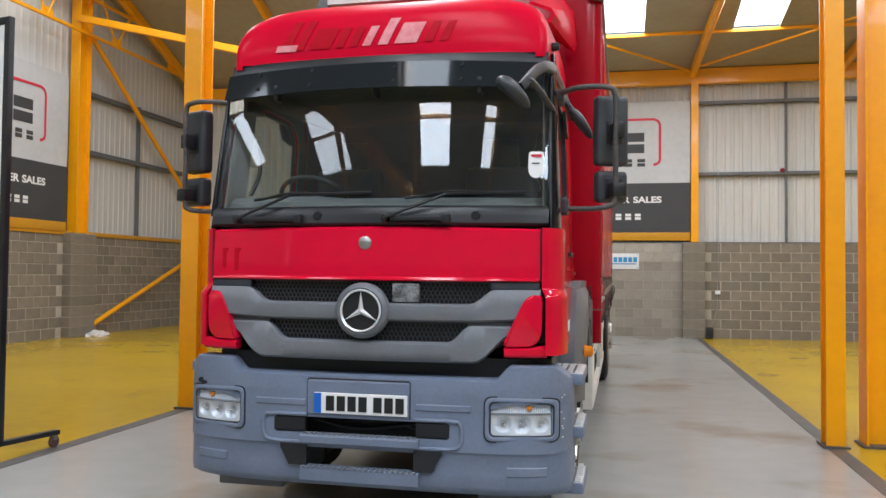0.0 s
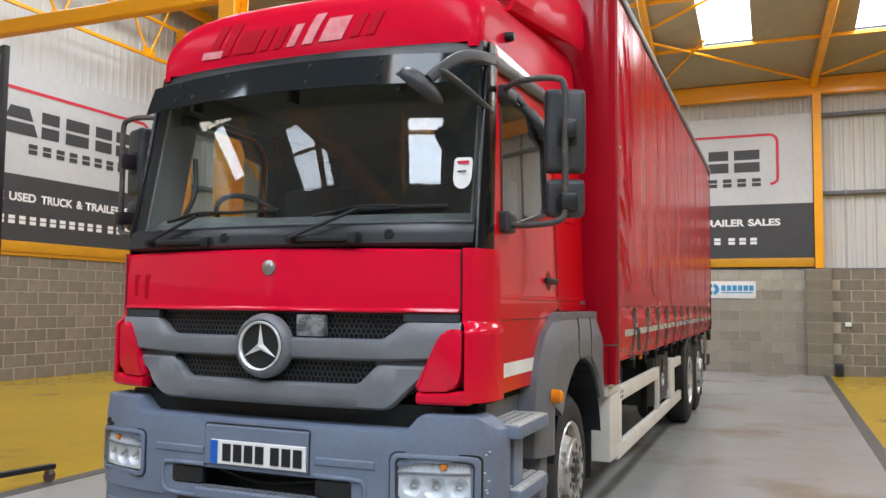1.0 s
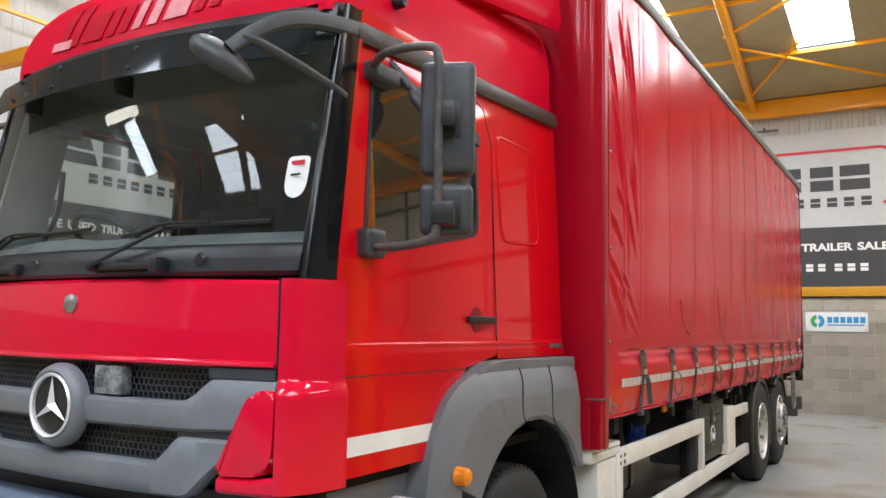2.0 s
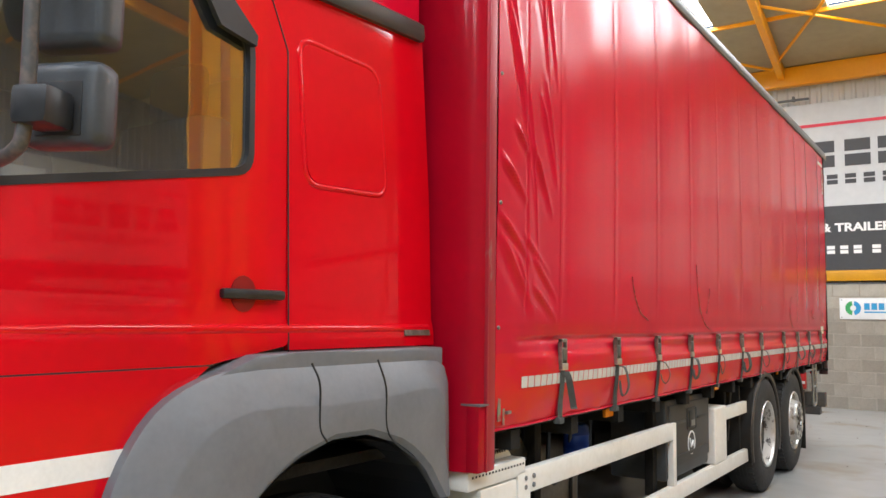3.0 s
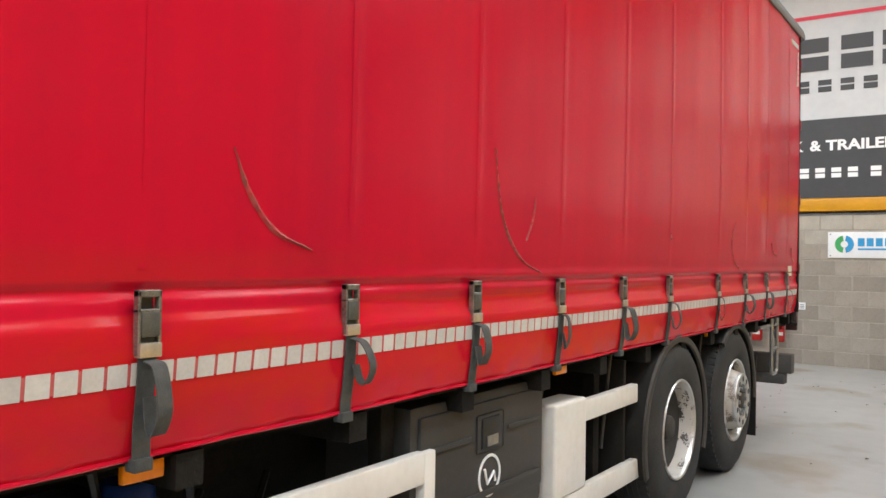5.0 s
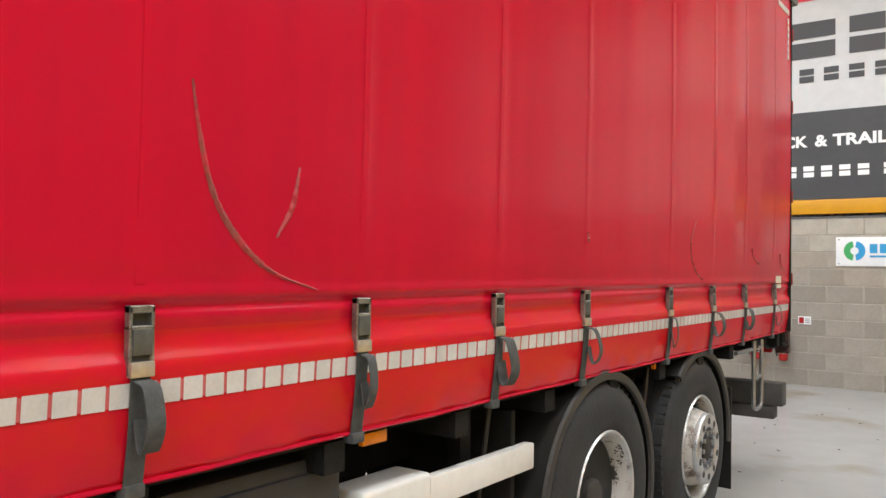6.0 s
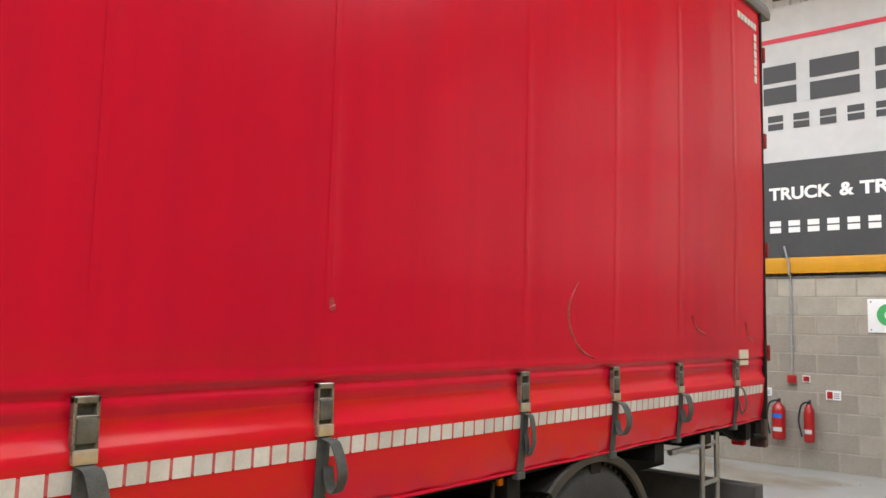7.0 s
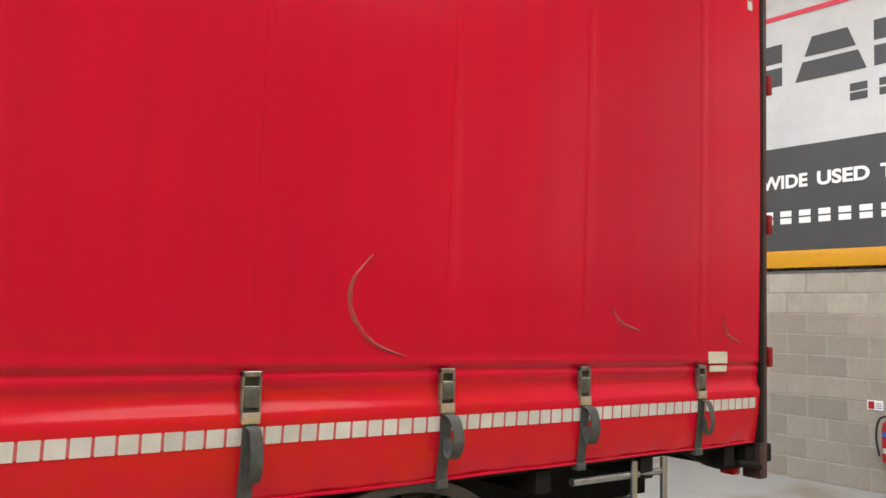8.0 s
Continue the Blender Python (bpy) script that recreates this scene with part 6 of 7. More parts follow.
P(prismpart, "front_gusset", [(6.70, 1.09), (7.20, 1.075), (6.99, 0.975), (6.82, 0.95)], "x", -0.40, -0.385, mat("rusty_red_plate", (0.30, 0.025, 0.012), 0.6, color2=(0.20, 0.045, 0.02), scale=9), None, "rust-red gusset under the load floor", 0.003)
P(prismpart, "splash_flap", [(7.0, 0.975), (7.17, 1.065), (7.36, 0.865), (7.08, 0.83)], "x", -0.42, -0.40, MESHM, None, "black rubber splash flap", 0.003)
for y, z, m_ in ((6.70, 0.985, XRED), (6.80, 0.99, AMBER), (6.90, 0.985, BLACK)):
    P(lathepart, "air_coupling", [(0.0, -0.045), (0.022, -0.043), (0.026, -0.02), (0.02, 0.0), (0.02, 0.03), (0.0, 0.032)], (-0.43, y, z + 0.03), m_, None, "small hose coupling", 16, "x")
    P(tubepart, "coupling_hose", smoothed([(-0.46, y, z + 0.03), (-0.56, y + 0.03, z + 0.05), (-0.72, y + 0.12, z - 0.02)]), 0.011, BLACK, n=8)
P(tubepart, "twist_lever", smoothed([(-0.36, 6.62, 0.985), (-0.32, 6.66, 1.0), (-0.30, 6.74, 0.985), (-0.31, 6.80, 0.975)]), 0.011, STEEL, n=8)
P(boxpart, "lever_block", (-0.40, -0.33, 6.58, 6.66, 0.955, 1.06), DARK, None, "", bev=0.01)
for y in (7.05, 7.13):
    for z in (0.79, 0.83):
        P(lathepart, "guard_bolt", [(0.0, 0.008), (0.011, 0.007), (0.013, 0.0)], (G1, y, z), GIRT, None, "", 8, "x")
P(prismpart, "rear_bracket", [(14.58, 1.075), (15.13, 1.075), (15.13, 0.94), (14.96, 0.945), (14.86, 0.97)], "x", -0.34, -0.31, DARK, None, "dark bracket under the rear corner", 0.004)
for k in range(3):
    P(lathepart, "bracket_bolt", [(0.0, 0.016), (0.014, 0.014), (0.017, 0.0)], (-0.31, 14.93 + 0.07 * k, 1.01 - 0.015 * k), STEEL, None, "", 10, "x")
P(boxpart, "bracket_latch", (-0.31, -0.27, 14.92, 15.10, 0.965, 0.99), DARK, None, "", bev=0.006)
for y, z in ((8.02, 1.047), (10.17, 1.056), (12.43, 1.065)):
    P(boxpart, "side_reflector", (-0.275, -0.255, y - 0.055, y + 0.055, z - 0.032, z + 0.032), AMBER, None, "amber side reflector", bev=0.006)


# rear mudguards
def mudguard(y, r0=0.585, a0=-18, a1=185):
    """A curved shell over a wheel with a flat lip turned in along its outer edge."""
    arc = lin(radians(a0), radians(a1), 36)
    at = lambda x, rr: [(x, y + rr * math.cos(a), 0.525 + rr * math.sin(a) * 0.97) for a in arc]
    P(gridpart, "mudguard", list(zip(at(-0.80, r0), at(-0.26, r0), at(-0.232, r0 - 0.006))), GUARD, None, "black plastic mudguard", 0.012)
    return P(gridpart, "mudguard_lip", list(zip(at(-0.236, r0 + 0.002), at(-0.222, r0 - 0.004), at(-0.219, r0 - 0.022), at(-0.222, r0 - 0.042), at(-0.236, r0 - 0.046))), LIP, None, "dusty mudguard lip", 0.004)


mudguard(11.72, a0=-22, a1=200)
mudguard(13.03, a0=-6, a1=128)
P(boxpart, "mudguard_flap", (-0.78, -0.30, 11.02, 11.05, 0.35, 1.0), GUARD, None, "", bev=0.004)
P(boxpart, "mudflap", (-0.78, -0.235, 13.66, 13.68, 0.15, 0.80), GUARD, None, "black rubber mudflap", bev=0.004)
P(tubepart, "wing_stay", [(-0.34, 10.93, 1.05), (-0.36, 10.86, 0.55)], 0.010, LIP, n=6)
P(tubepart, "wing_stay", [(-0.30, 12.40, 1.04), (-0.33, 12.37, 0.62)], 0.010, LIP, n=6)
# rear end
BEAMD = mat("dull_beam", (0.085, 0.078, 0.07), 0.6, color2=(0.055, 0.05, 0.045), scale=6)
P(boxpart, "underrun_beam", (XC - 1.06, -0.225, 14.98, 15.12, 0.50, 0.68), BEAMD, None, "dull dark underrun beam", bev=0.012)
P(boxpart, "underrun_beam", (XC - 1.06, -0.285, 14.96, 15.10, 0.40, 0.496), BEAMD, None, "dull dark lower underrun beam", bev=0.010)
P(boxpart, "tail_lift_box", (XC - 1.0, -1.5, 14.3, 14.98, 0.60, 0.86), DARK, None, "", bev=0.02)
P(tubepart, "rear_step_hoop", smoothed([(-0.235, 14.20, 1.06), (-0.235, 14.20, 0.68), (-0.235, 14.23, 0.59), (-0.235, 14.37, 0.59), (-0.235, 14.40, 0.68), (-0.235, 14.40, 1.06)], 5), 0.015, STEEL, None, "bent steel step hoop", 10)
P(tubepart, "rear_step_bar", [(-0.235, 14.20, 0.80), (-0.235, 14.40, 0.80)], 0.013, STEEL)
P(tubepart, "rear_step_bar", [(-0.26, 13.85, 1.0), (-0.245, 14.42, 1.0)], 0.015, STEEL)
P(boxpart, "rear_lamp", (-0.42, -0.335, 15.10, 15.16, 0.90, 1.02), mat("red_lens", (0.55, 0.01, 0.012), 0.2), None, "red rear lamp", bev=0.015)

# ---- load body ----
BX, BY0, BY1, BZ0, BZ1 = -0.205, 6.668, 15.12, 1.08, 3.715
front = [(-2.60, 6.54), (-2.54, 6.52), (-0.33, 6.52), (-0.24, 6.54), (-0.207, 6.58), (-0.205, 6.62), (-0.28, 6.64), (-2.52, 6.64), (-2.58, 6.62)]
bm = bmesh.new()
prism(bm, rounded(front, 0.04, 3), "z", 0.93, 3.78)
P(part, "front_bulkhead", bm, POSTRED, None, "dark red front bulkhead with rounded corner", 30)
P(boxpart, "corner_post", (-0.245, -0.196, 6.585, 6.655, 0.93, 3.78), POSTALU, None, "scratched dull corner post", bev=0.008)
P(boxpart, "post_gap", (-0.25, -0.222, 6.652, 6.70, 0.95, 3.74), INK, None, "dark slot between post and curtain")
P(tubepart, "post_edge", [(-0.198, 6.59, 0.93), (-0.198, 6.59, 3.76)], 0.005, POSTALU, n=6)
P(boxpart, "post_band", (-0.30, -0.192, 6.53, 6.60, 1.195, 1.203), GIRT)
P(boxpart, "post_foot", (-0.26, -0.2, 6.53, 6.60, 0.93, 1.2), POSTRED, None, "", bev=0.01)
for s in (1, -1):
    mxx = (lambda x: x) if s == 1 else (lambda x: 2 * -1.405 - x)
    prof = [(mxx(-0.30), 3.70), (mxx(-0.187), 3.70), (mxx(-0.183), 3.74), (mxx(-0.20), 3.80), (mxx(-0.235), 3.835), (mxx(-0.30), 3.84)]
    P(prismpart, "roof_rail", prof, "y", 6.46, 15.28, ALU, None, "dull grey roof rail", 0.006)
P(boxpart, "body_roof", (-2.52, -0.29, 6.46, 15.28, 3.78, 3.82), SIGNW)
P(boxpart, "rear_post", (-0.31, -0.213, 15.13, 15.195, 0.90, 3.78), mat("dark_rear_post", (0.07, 0.025, 0.025), 0.5, 0.4, color2=(0.10, 0.07, 0.065), scale=5), None, "dark steel rear post", bev=0.008)
P(boxpart, "rear_doors", (-2.52, -0.30, 15.20, 15.26, 1.0, 3.75), POSTRED)
P(boxpart, "far_curtain", (-2.61, -2.59, 6.64, 15.2, 1.08, 3.72), PVC)
for z in (1.49, 2.15, 2.87, 3.45):
    P(boxpart, "door_hinge", (-0.245, -0.205, 15.197, 15.235, z - 0.05, z + 0.05), BOWL, None, "dark red door hinge", bev=0.008)
P(boxpart, "rear_sill", (-2.5, -0.24, 15.05, 15.28, 0.97, 1.06), DARK, None, "", bev=0.01)
P(tubepart, "post_latch", [(-0.24, 14.98, 0.985), (-0.225, 15.08, 0.975), (-0.222, 15.14, 0.96)], 0.016, DARK, n=8)

# curtain
BUCKLES = [7.285, 7.975, 8.66, 9.35, 10.04, 10.76, 11.45, 12.45, 13.16, 13.85, 14.62]


FOLDS = [(6.66, 2.02, 6.97, 1.81, 0.026, 0.017), (6.69, 2.26, 6.94, 2.07, 0.03, 0.02), (6.80, 2.42, 6.99, 2.26, 0.024, 0.016), (6.97, 2.36, 7.19, 2.05, 0.028, 0.02), (7.06, 2.62, 7.23, 2.22, 0.022, 0.02),
         (6.68, 1.93, 7.02, 1.58, 0.022, 0.028), (6.88, 1.94, 7.16, 1.77, 0.015, 0.016), (6.99, 1.84, 7.24, 1.65, 0.018, 0.016), (6.99, 1.71, 7.24, 1.55, 0.018, 0.016), (6.82, 1.86, 6.97, 1.66, 0.014, 0.018)]
fold_rnd = random.Random(5)
for k in range(8):
    fy0 = 6.69 + 0.06 * k + fold_rnd.uniform(-0.02, 0.02)
    fz0 = 2.55 + fold_rnd.uniform(0, 1.05)
    FOLDS.append((fy0, fz0, min(7.25, fy0 + fold_rnd.uniform(0.12, 0.26)), fz0 - fold_rnd.uniform(0.5, 0.85), fold_rnd.uniform(0.014, 0.026), fold_rnd.uniform(0.014, 0.022)))


def curtain_x(y, z):
    y, z = np.asarray(y, float), np.asarray(z, float)
    x = np.full(np.broadcast(y, z).shape, BX)
    up = np.clip((z - 1.46) / 0.3, 0, 1)
    x = x + 0.010 * np.sin((z - 1.46) / (BZ1 - 1.46) * math.pi) * up
    for i, b in enumerate(BUCKLES):
        x = x + up * 0.002 * np.exp(-((y - b) / 0.014) ** 2)
        x = x - up * 0.0015 * np.exp(-((y - b - 0.05) / 0.03) ** 2)
        if i:
            m = (b + BUCKLES[i - 1]) / 2
            x = x + up * 0.005 * np.exp(-((y - m) / 0.22) ** 2)
    x = x + up * 0.0021 * np.sin(y * 8.3 + 0.5 * np.sin(z * 1.3) + 2.2 * np.sin(y * 1.9)) + up * 0.0003 * np.sin(y * 19 + 2 * np.sin(z * 1.3) + 3 * np.sin(y * 2.7))
    # diagonal folds by the front post: each a ridge with a hollow beside it
    for y0, z0, y1, z1, h, w in FOLDS:
        dy, dz = y1 - y0, z1 - z0
        L = math.hypot(dy, dz)
        t = ((y - y0) * dy + (z - z0) * dz) / (L * L)
        d = (-(y - y0) * dz + (z - z0) * dy) / L + 0.05 * L * (t - 0.5) ** 2
        taper = np.clip(t / 0.3, 0, 1) * np.clip(1.1 - t, 0, 1) ** 0.9 * np.clip((1.1 - t) / 0.1, 0, 1)
        x = x + h * taper * (np.exp(-np.sqrt((d / (0.62 * w)) ** 2 + 0.06)) - 0.3 * np.exp(-((d + 1.9 * w) / (1.3 * w)) ** 2))
    # pocket seam across the front end
    x = x + 0.003 * np.exp(-((z - 1.53) / 0.006) ** 2) * np.clip((7.28 - y) / 0.05, 0, 1) - 0.004 * np.exp(-((y - 6.93) / 0.012) ** 2) * np.clip((z - 1.55) / 0.1, 0, 1)
    # gathered hem between the buckles
    pinch = np.zeros_like(x)
    for b in BUCKLES:
        pinch = np.maximum(pinch, np.exp(-((y - b) / 0.085) ** 2))
    fr = np.clip((y - 6.80) / 0.3, 0, 1)
    x = x - fr * 0.012 * np.exp(-((z - 1.452) / 0.014) ** 2) - fr * 0.008 * np.exp(-((z - 1.475) / 0.05) ** 2)
    near = np.clip((9.2 - y) / 1.2, 0, 1)
    ledge = 1 / (1 + np.exp((z - 1.391) / 0.0055)) * np.clip((z - 1.12) / 0.22, 0, 1)
    x = x + fr * near * (0.017 - 0.009 * pinch) * ledge
    x = x + (1 - near) * (0.008 * np.exp(-((z - 1.47) / 0.03) ** 2) - (0.016 + 0.004 * np.sin(y * 3.7)) * np.exp(-((z - 1.385) / 0.038) ** 2) * (1 - 0.5 * pinch) + 0.006 * np.exp(-((z - 1.325) / 0.02) ** 2)) - 0.010 * pinch * np.exp(-((z - 1.40) / 0.05) ** 2)
    low = np.clip((1.33 - z) / 0.25, 0, 1)
    x = x + 0.006 * low - 0.026 * low ** 2 + 0.006 * low * np.sin(y * 7.3 + 1) * (1 - pinch) + 0.004 * np.sin(y * 31) * np.clip((1.14 - z) / 0.06, 0, 1) * (1 - pinch)
    return x


ycur = sorted(set([round(v, 4) for v in np.concatenate([np.linspace(BY0, 7.3, 130), np.linspace(7.305, 7.7, 30), np.linspace(7.7, BY1, 370)])] + [b + d for b in BUCKLES for d in (-0.01, 0, 0.01)]))
zcur = np.concatenate([np.linspace(BZ0, 1.33, 12), np.linspace(1.34, 1.50, 22), np.linspace(1.51, 2.6, 80), np.linspace(2.62, BZ1, 50)])
YY, ZZ = np.meshgrid(np.array(ycur), zcur)
XX = curtain_x(YY, ZZ)
verts = np.stack([XX, YY, ZZ], -1).reshape(-1, 3).tolist()
nx, nz = len(ycur), len(zcur)
faces = [(j * nx + i, j * nx + i + 1, (j + 1) * nx + i + 1, (j + 1) * nx + i) for j in range(nz - 1) for i in range(nx - 1)]
me = bpy.data.meshes.new("curtain")
me.from_pydata(verts, [], faces)
me.materials.append(PVC)
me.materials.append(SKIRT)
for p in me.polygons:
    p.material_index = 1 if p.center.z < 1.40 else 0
    p.use_smooth = True
curtain = tp(new("curtain", me))
curtain["label"] = "taut red side curtain with creases, seams and scuffs"
sol = curtain.modifiers.new("thickness", "SOLIDIFY")
sol.thickness, sol.offset = 0.004, -1


def cx(y, z):
    return float(curtain_x(y, z))


def cp(ob):
    ob.parent = curtain
    return ob


# vertical welds
for b in BUCKLES:
    zz = lin(1.50, 3.70, 12)
    bm = bmesh.new()
    grid(bm, [[(cx(b + d, z) + 0.0015, b + d, z) for d in (-0.012, 0.012)] for z in zz])
    cp(part("weld_seam", bm, PVC))
cp(tubepart("hem_rod", [(cx(y, 1.085) + 0.002, y, 1.083) for y in lin(BY0 + 0.02, BY1 - 0.03, 60)], 0.006, PVC, n=6))
cp(boxpart("end_pole", (-0.225, -0.196, BY1 - 0.012, BY1 + 0.012, 1.08, 3.72), DARK))


def buckle(b, k):
    """Strap, over-centre buckle and loose tail at one point of the hem."""
    xo = cx(b, 1.39) + 0.010
    rows = [[(max(cx(b, z), xo - 0.012) + 0.006, b + d, z) for d in (-0.023, 0.023)] for z in lin(1.07, 1.44, 9)]
    cp(gridpart("strap", rows, WEB, None, "", 0.003))
    cp(boxpart("strap_hook", (xo - 0.03, xo + 0.008, b - 0.024, b + 0.024, 1.055, 1.085), WEB, None, "", bev=0.005))
    w = 0.030
    bm = bmesh.new()
    for dims in ((-w, -w + 0.008, 1.313, 1.456), (w - 0.008, w, 1.313, 1.456), (-w, w, 1.440, 1.456), (-w, w, 1.406, 1.414)):
        box(bm, xo, xo + 0.020, b + dims[0], b + dims[1], dims[2], dims[3], bev=0.002, seg=1)
    cp(part("buckle", bm, BUCK, None, "worn steel curtain buckle"))
    cp(boxpart("buckle_lever", (xo + 0.004, xo + 0.024, b - w + 0.007, b + w - 0.007, 1.353, 1.408), DULL, None, "", bev=0.004))
    cp(boxpart("buckle_block", (xo + 0.002, xo + 0.026, b - w + 0.002, b + w - 0.002, 1.308, 1.340), BRASS, None, "", bev=0.003))
    rnd = random.Random(k)
    if k == 0:
        c = [(0.024, 0.0, 1.303), (0.034, 0.012, 1.27), (0.030, 0.05, 1.20), (0.026, 0.085, 1.13), (0.034, 0.075, 1.12)]
    else:
        dy, out, drop = rnd.uniform(0.0, 0.03), rnd.uniform(0.032, 0.058), rnd.uniform(0.0, 0.035)
        c = [(0.024, 0.0, 1.303), (0.035 + 0.4 * out, dy * 0.4, 1.287), (0.02 + out, dy, 1.225 - drop), (0.01 + 0.75 * out, dy * 1.1, 1.170 - drop), (0.03, dy * 0.8, 1.178 - drop), (0.020, dy * 0.5, 1.222)]
    pts = smoothed([(xo + p[0], b + p[1], p[2]) for p in c], 5)
    wide = (0.011, 0.013) if k == 0 else (rnd.uniform(-0.006, 0.006), 0.021)
    rows = [[(p.x - wide[0], p.y - wide[1], p.z), (p.x + wide[0], p.y + wide[1], p.z)] for p in pts]
    cp(gridpart("strap_tail", rows, WEB, None, "loose strap tail", 0.003))


for k, b in enumerate(BUCKLES):
    buckle(b, k)

# rubbed corner
WORN = mat("rubbed_bare_patch", (0.20, 0.19, 0.13), 0.7, color2=(0.38, 0.05, 0.04), scale=30, low=0.45, high=0.6)
cp(boxpart("worn_patch", (cx(6.72, 1.18) - 0.001, cx(6.72, 1.18) + 0.003, 6.70, 6.722, 1.12, 1.23), WORN, None, "rubbed bare patch at the curtain's corner"))
cp(boxpart("worn_patch", (cx(6.76, 1.15) - 0.001, cx(6.76, 1.15) + 0.003, 6.745, 6.76, 1.10, 1.17), WORN))
cp(boxpart("curtain_hook", (cx(6.78, 1.15), cx(6.78, 1.15) + 0.014, 6.765, 6.80, 1.145, 1.158), STEEL, None, "", bev=0.003))
for z in (2.04, 1.51, 2.6, 3.15):
    cp(lathepart("rivet", [(0.0, 0.007), (0.007, 0.006), (0.010, 0.0)], (cx(6.69, z), 6.69, z), BUCK, None, "", 10, "x"))
# segmented reflective tape on its faded backing
bm = bmesh.new()
grid(bm, [[(cx(y, z) + 0.0012, y, z) for y in lin(6.885, 15.08, 260)] for z in (1.250, 1.272, 1.294)])
cp(part("tape_backing", bm, mat("pink_tape_backing", (0.55, 0.13, 0.13), 0.5, color2=(0.48, 0.07, 0.08), scale=14)))
n = int((15.09 - 6.885) / 0.0585)
for i in range(n):
    y0 = 6.885 + i * 0.0585
    rows = [[(cx(y, z) + 0.0025, y, z) for y in (y0 + 0.001, y0 + 0.026, y0 + 0.051)] for z in (1.247, 1.272, 1.297)]
    bm = bmesh.new()
    grid(bm, rows)
    cp(part("tape_piece", bm, TAPE))

# scuffs, tags
SCUFF = mat("grey_scuff", (0.25, 0.055, 0.048), 0.5, color2=(0.44, 0.020, 0.036), scale=20, low=0.44, high=0.6)


def scuff(pts, w=0.007):
    """A continuous rubbed line that thins out at both ends."""
    line = smoothed([(a, b, 0) for a, b in pts], 14)
    rnd = random.Random(int(pts[0][0] * 100))
    rows, ww = [], w
    for i, p in enumerate(line):
        d = (line[min(i + 1, len(line) - 1)] - line[max(i - 1, 0)]).normalized()
        ww = 0.7 * ww + 0.3 * w * rnd.uniform(0.5, 1.4)
        h = ww * (0.25 + 0.75 * math.sin(math.pi * (i + 0.5) / len(line)))
        rows.append([(cx(p.x - d.y * q, p.y + d.x * q) + e, p.x - d.y * q, p.y + d.x * q) for q, e in ((-h, 0.001), (0, 0.003 + 0.006 * rnd.random() ** 2), (h, 0.001))])
    cp(gridpart("scuff", rows, SCUFF, None, "dark curved scuff mark"))


for pts in ([(8.215, 1.80), (8.27, 1.69), (8.36, 1.60), (8.50, 1.552)], [(9.46, 1.95), (9.48, 1.85), (9.51, 1.74), (9.56, 1.65), (9.64, 1.57), (9.73, 1.52), (9.87, 1.48)], [(9.79, 1.79), (9.77, 1.69), (9.72, 1.61)],
            [(12.84, 1.82), (12.77, 1.73), (12.775, 1.63), (12.86, 1.54), (12.99, 1.495)], [(14.0, 1.70), (14.06, 1.635), (14.18, 1.60)], [(14.79, 1.68), (14.83, 1.60), (14.94, 1.555)]):
    scuff(pts, 0.009)
scuff([(11.46, 1.70), (11.475, 1.66)], 0.014)
TAG = mat("cream_tag", (0.62, 0.58, 0.48), 0.6, color2=(0.5, 0.46, 0.36), scale=20)
for dims in ((14.685, 14.83, 1.462, 1.515), (14.69, 14.825, 1.425, 1.452)):
    cp(boxpart("tag", (cx(14.75, 1.5) + 0.001, cx(14.75, 1.5) + 0.006, *dims), TAG, None, "torn cream label"))
for i in range(6):
    cp(boxpart("corner_tape", (cx(14.9, 3.5) + 0.001, cx(14.9, 3.5) + 0.004, 14.72 + 0.055 * i, 14.765 + 0.055 * i, 3.56, 3.60), TAPE))
    cp(boxpart("corner_tape", (cx(15.0, 3.3) + 0.001, cx(15.0, 3.3) + 0.004, 14.995, 15.035, 3.54 - 0.055 * (i + 1), 3.585 - 0.055 * (i + 1)), TAPE))

# ---- loose things in the hall ----
def extinguisher(x, tall, r, label, blue):
    e = thing("fire_extinguisher", label, "extinguisher", "fire extinguishers", at=(x, WALL_Y - 0.11, 0.33))
    lathepart("cylinder", [(0.0, 0.0), (r - 0.012, 0.0), (r, 0.012), (r, 0.36 * tall), (r - 0.012, 0.41 * tall), (0.03, 0.45 * tall), (0.025, 0.47 * tall), (0.0, 0.47 * tall)], (0, 0, 0), XRED, e, "", 24, "z")
    boxpart("valve", (-0.02, 0.02, -0.03, 0.03, 0.465 * tall, 0.51 * tall), BLACK, e, "", bev=0.006)
    boxpart("lever", (-0.012, 0.012, -0.09, 0.02, 0.50 * tall, 0.515 * tall), STEEL, e)
    wrap = [[((r + 0.001) * math.sin(a), -(r + 0.001) * math.cos(a), z) for a in lin(-0.75, 0.75, 9)] for z in (0.10, 0.15)]
    gridpart("paper_label", wrap, TAPE, e, "pale paper label")
    if blue:
        gridpart("blue_label", [[(p[0], p[1], p[2] + 0.16) for p in row] for row in wrap], EUBLUE, e, "blue band label")
    tubepart("hose", smoothed([(-0.02, -0.02, 0.49 * tall), (-r - 0.02, -0.03, 0.44 * tall), (-r - 0.05, -0.03, 0.25), (-r - 0.01, -0.05, 0.06)]), 0.011, BLACK, e)
    boxpart("wall_bracket", (-0.03, 0.03, r - 0.004, 0.11, 0.25, 0.38), BLACK, e)


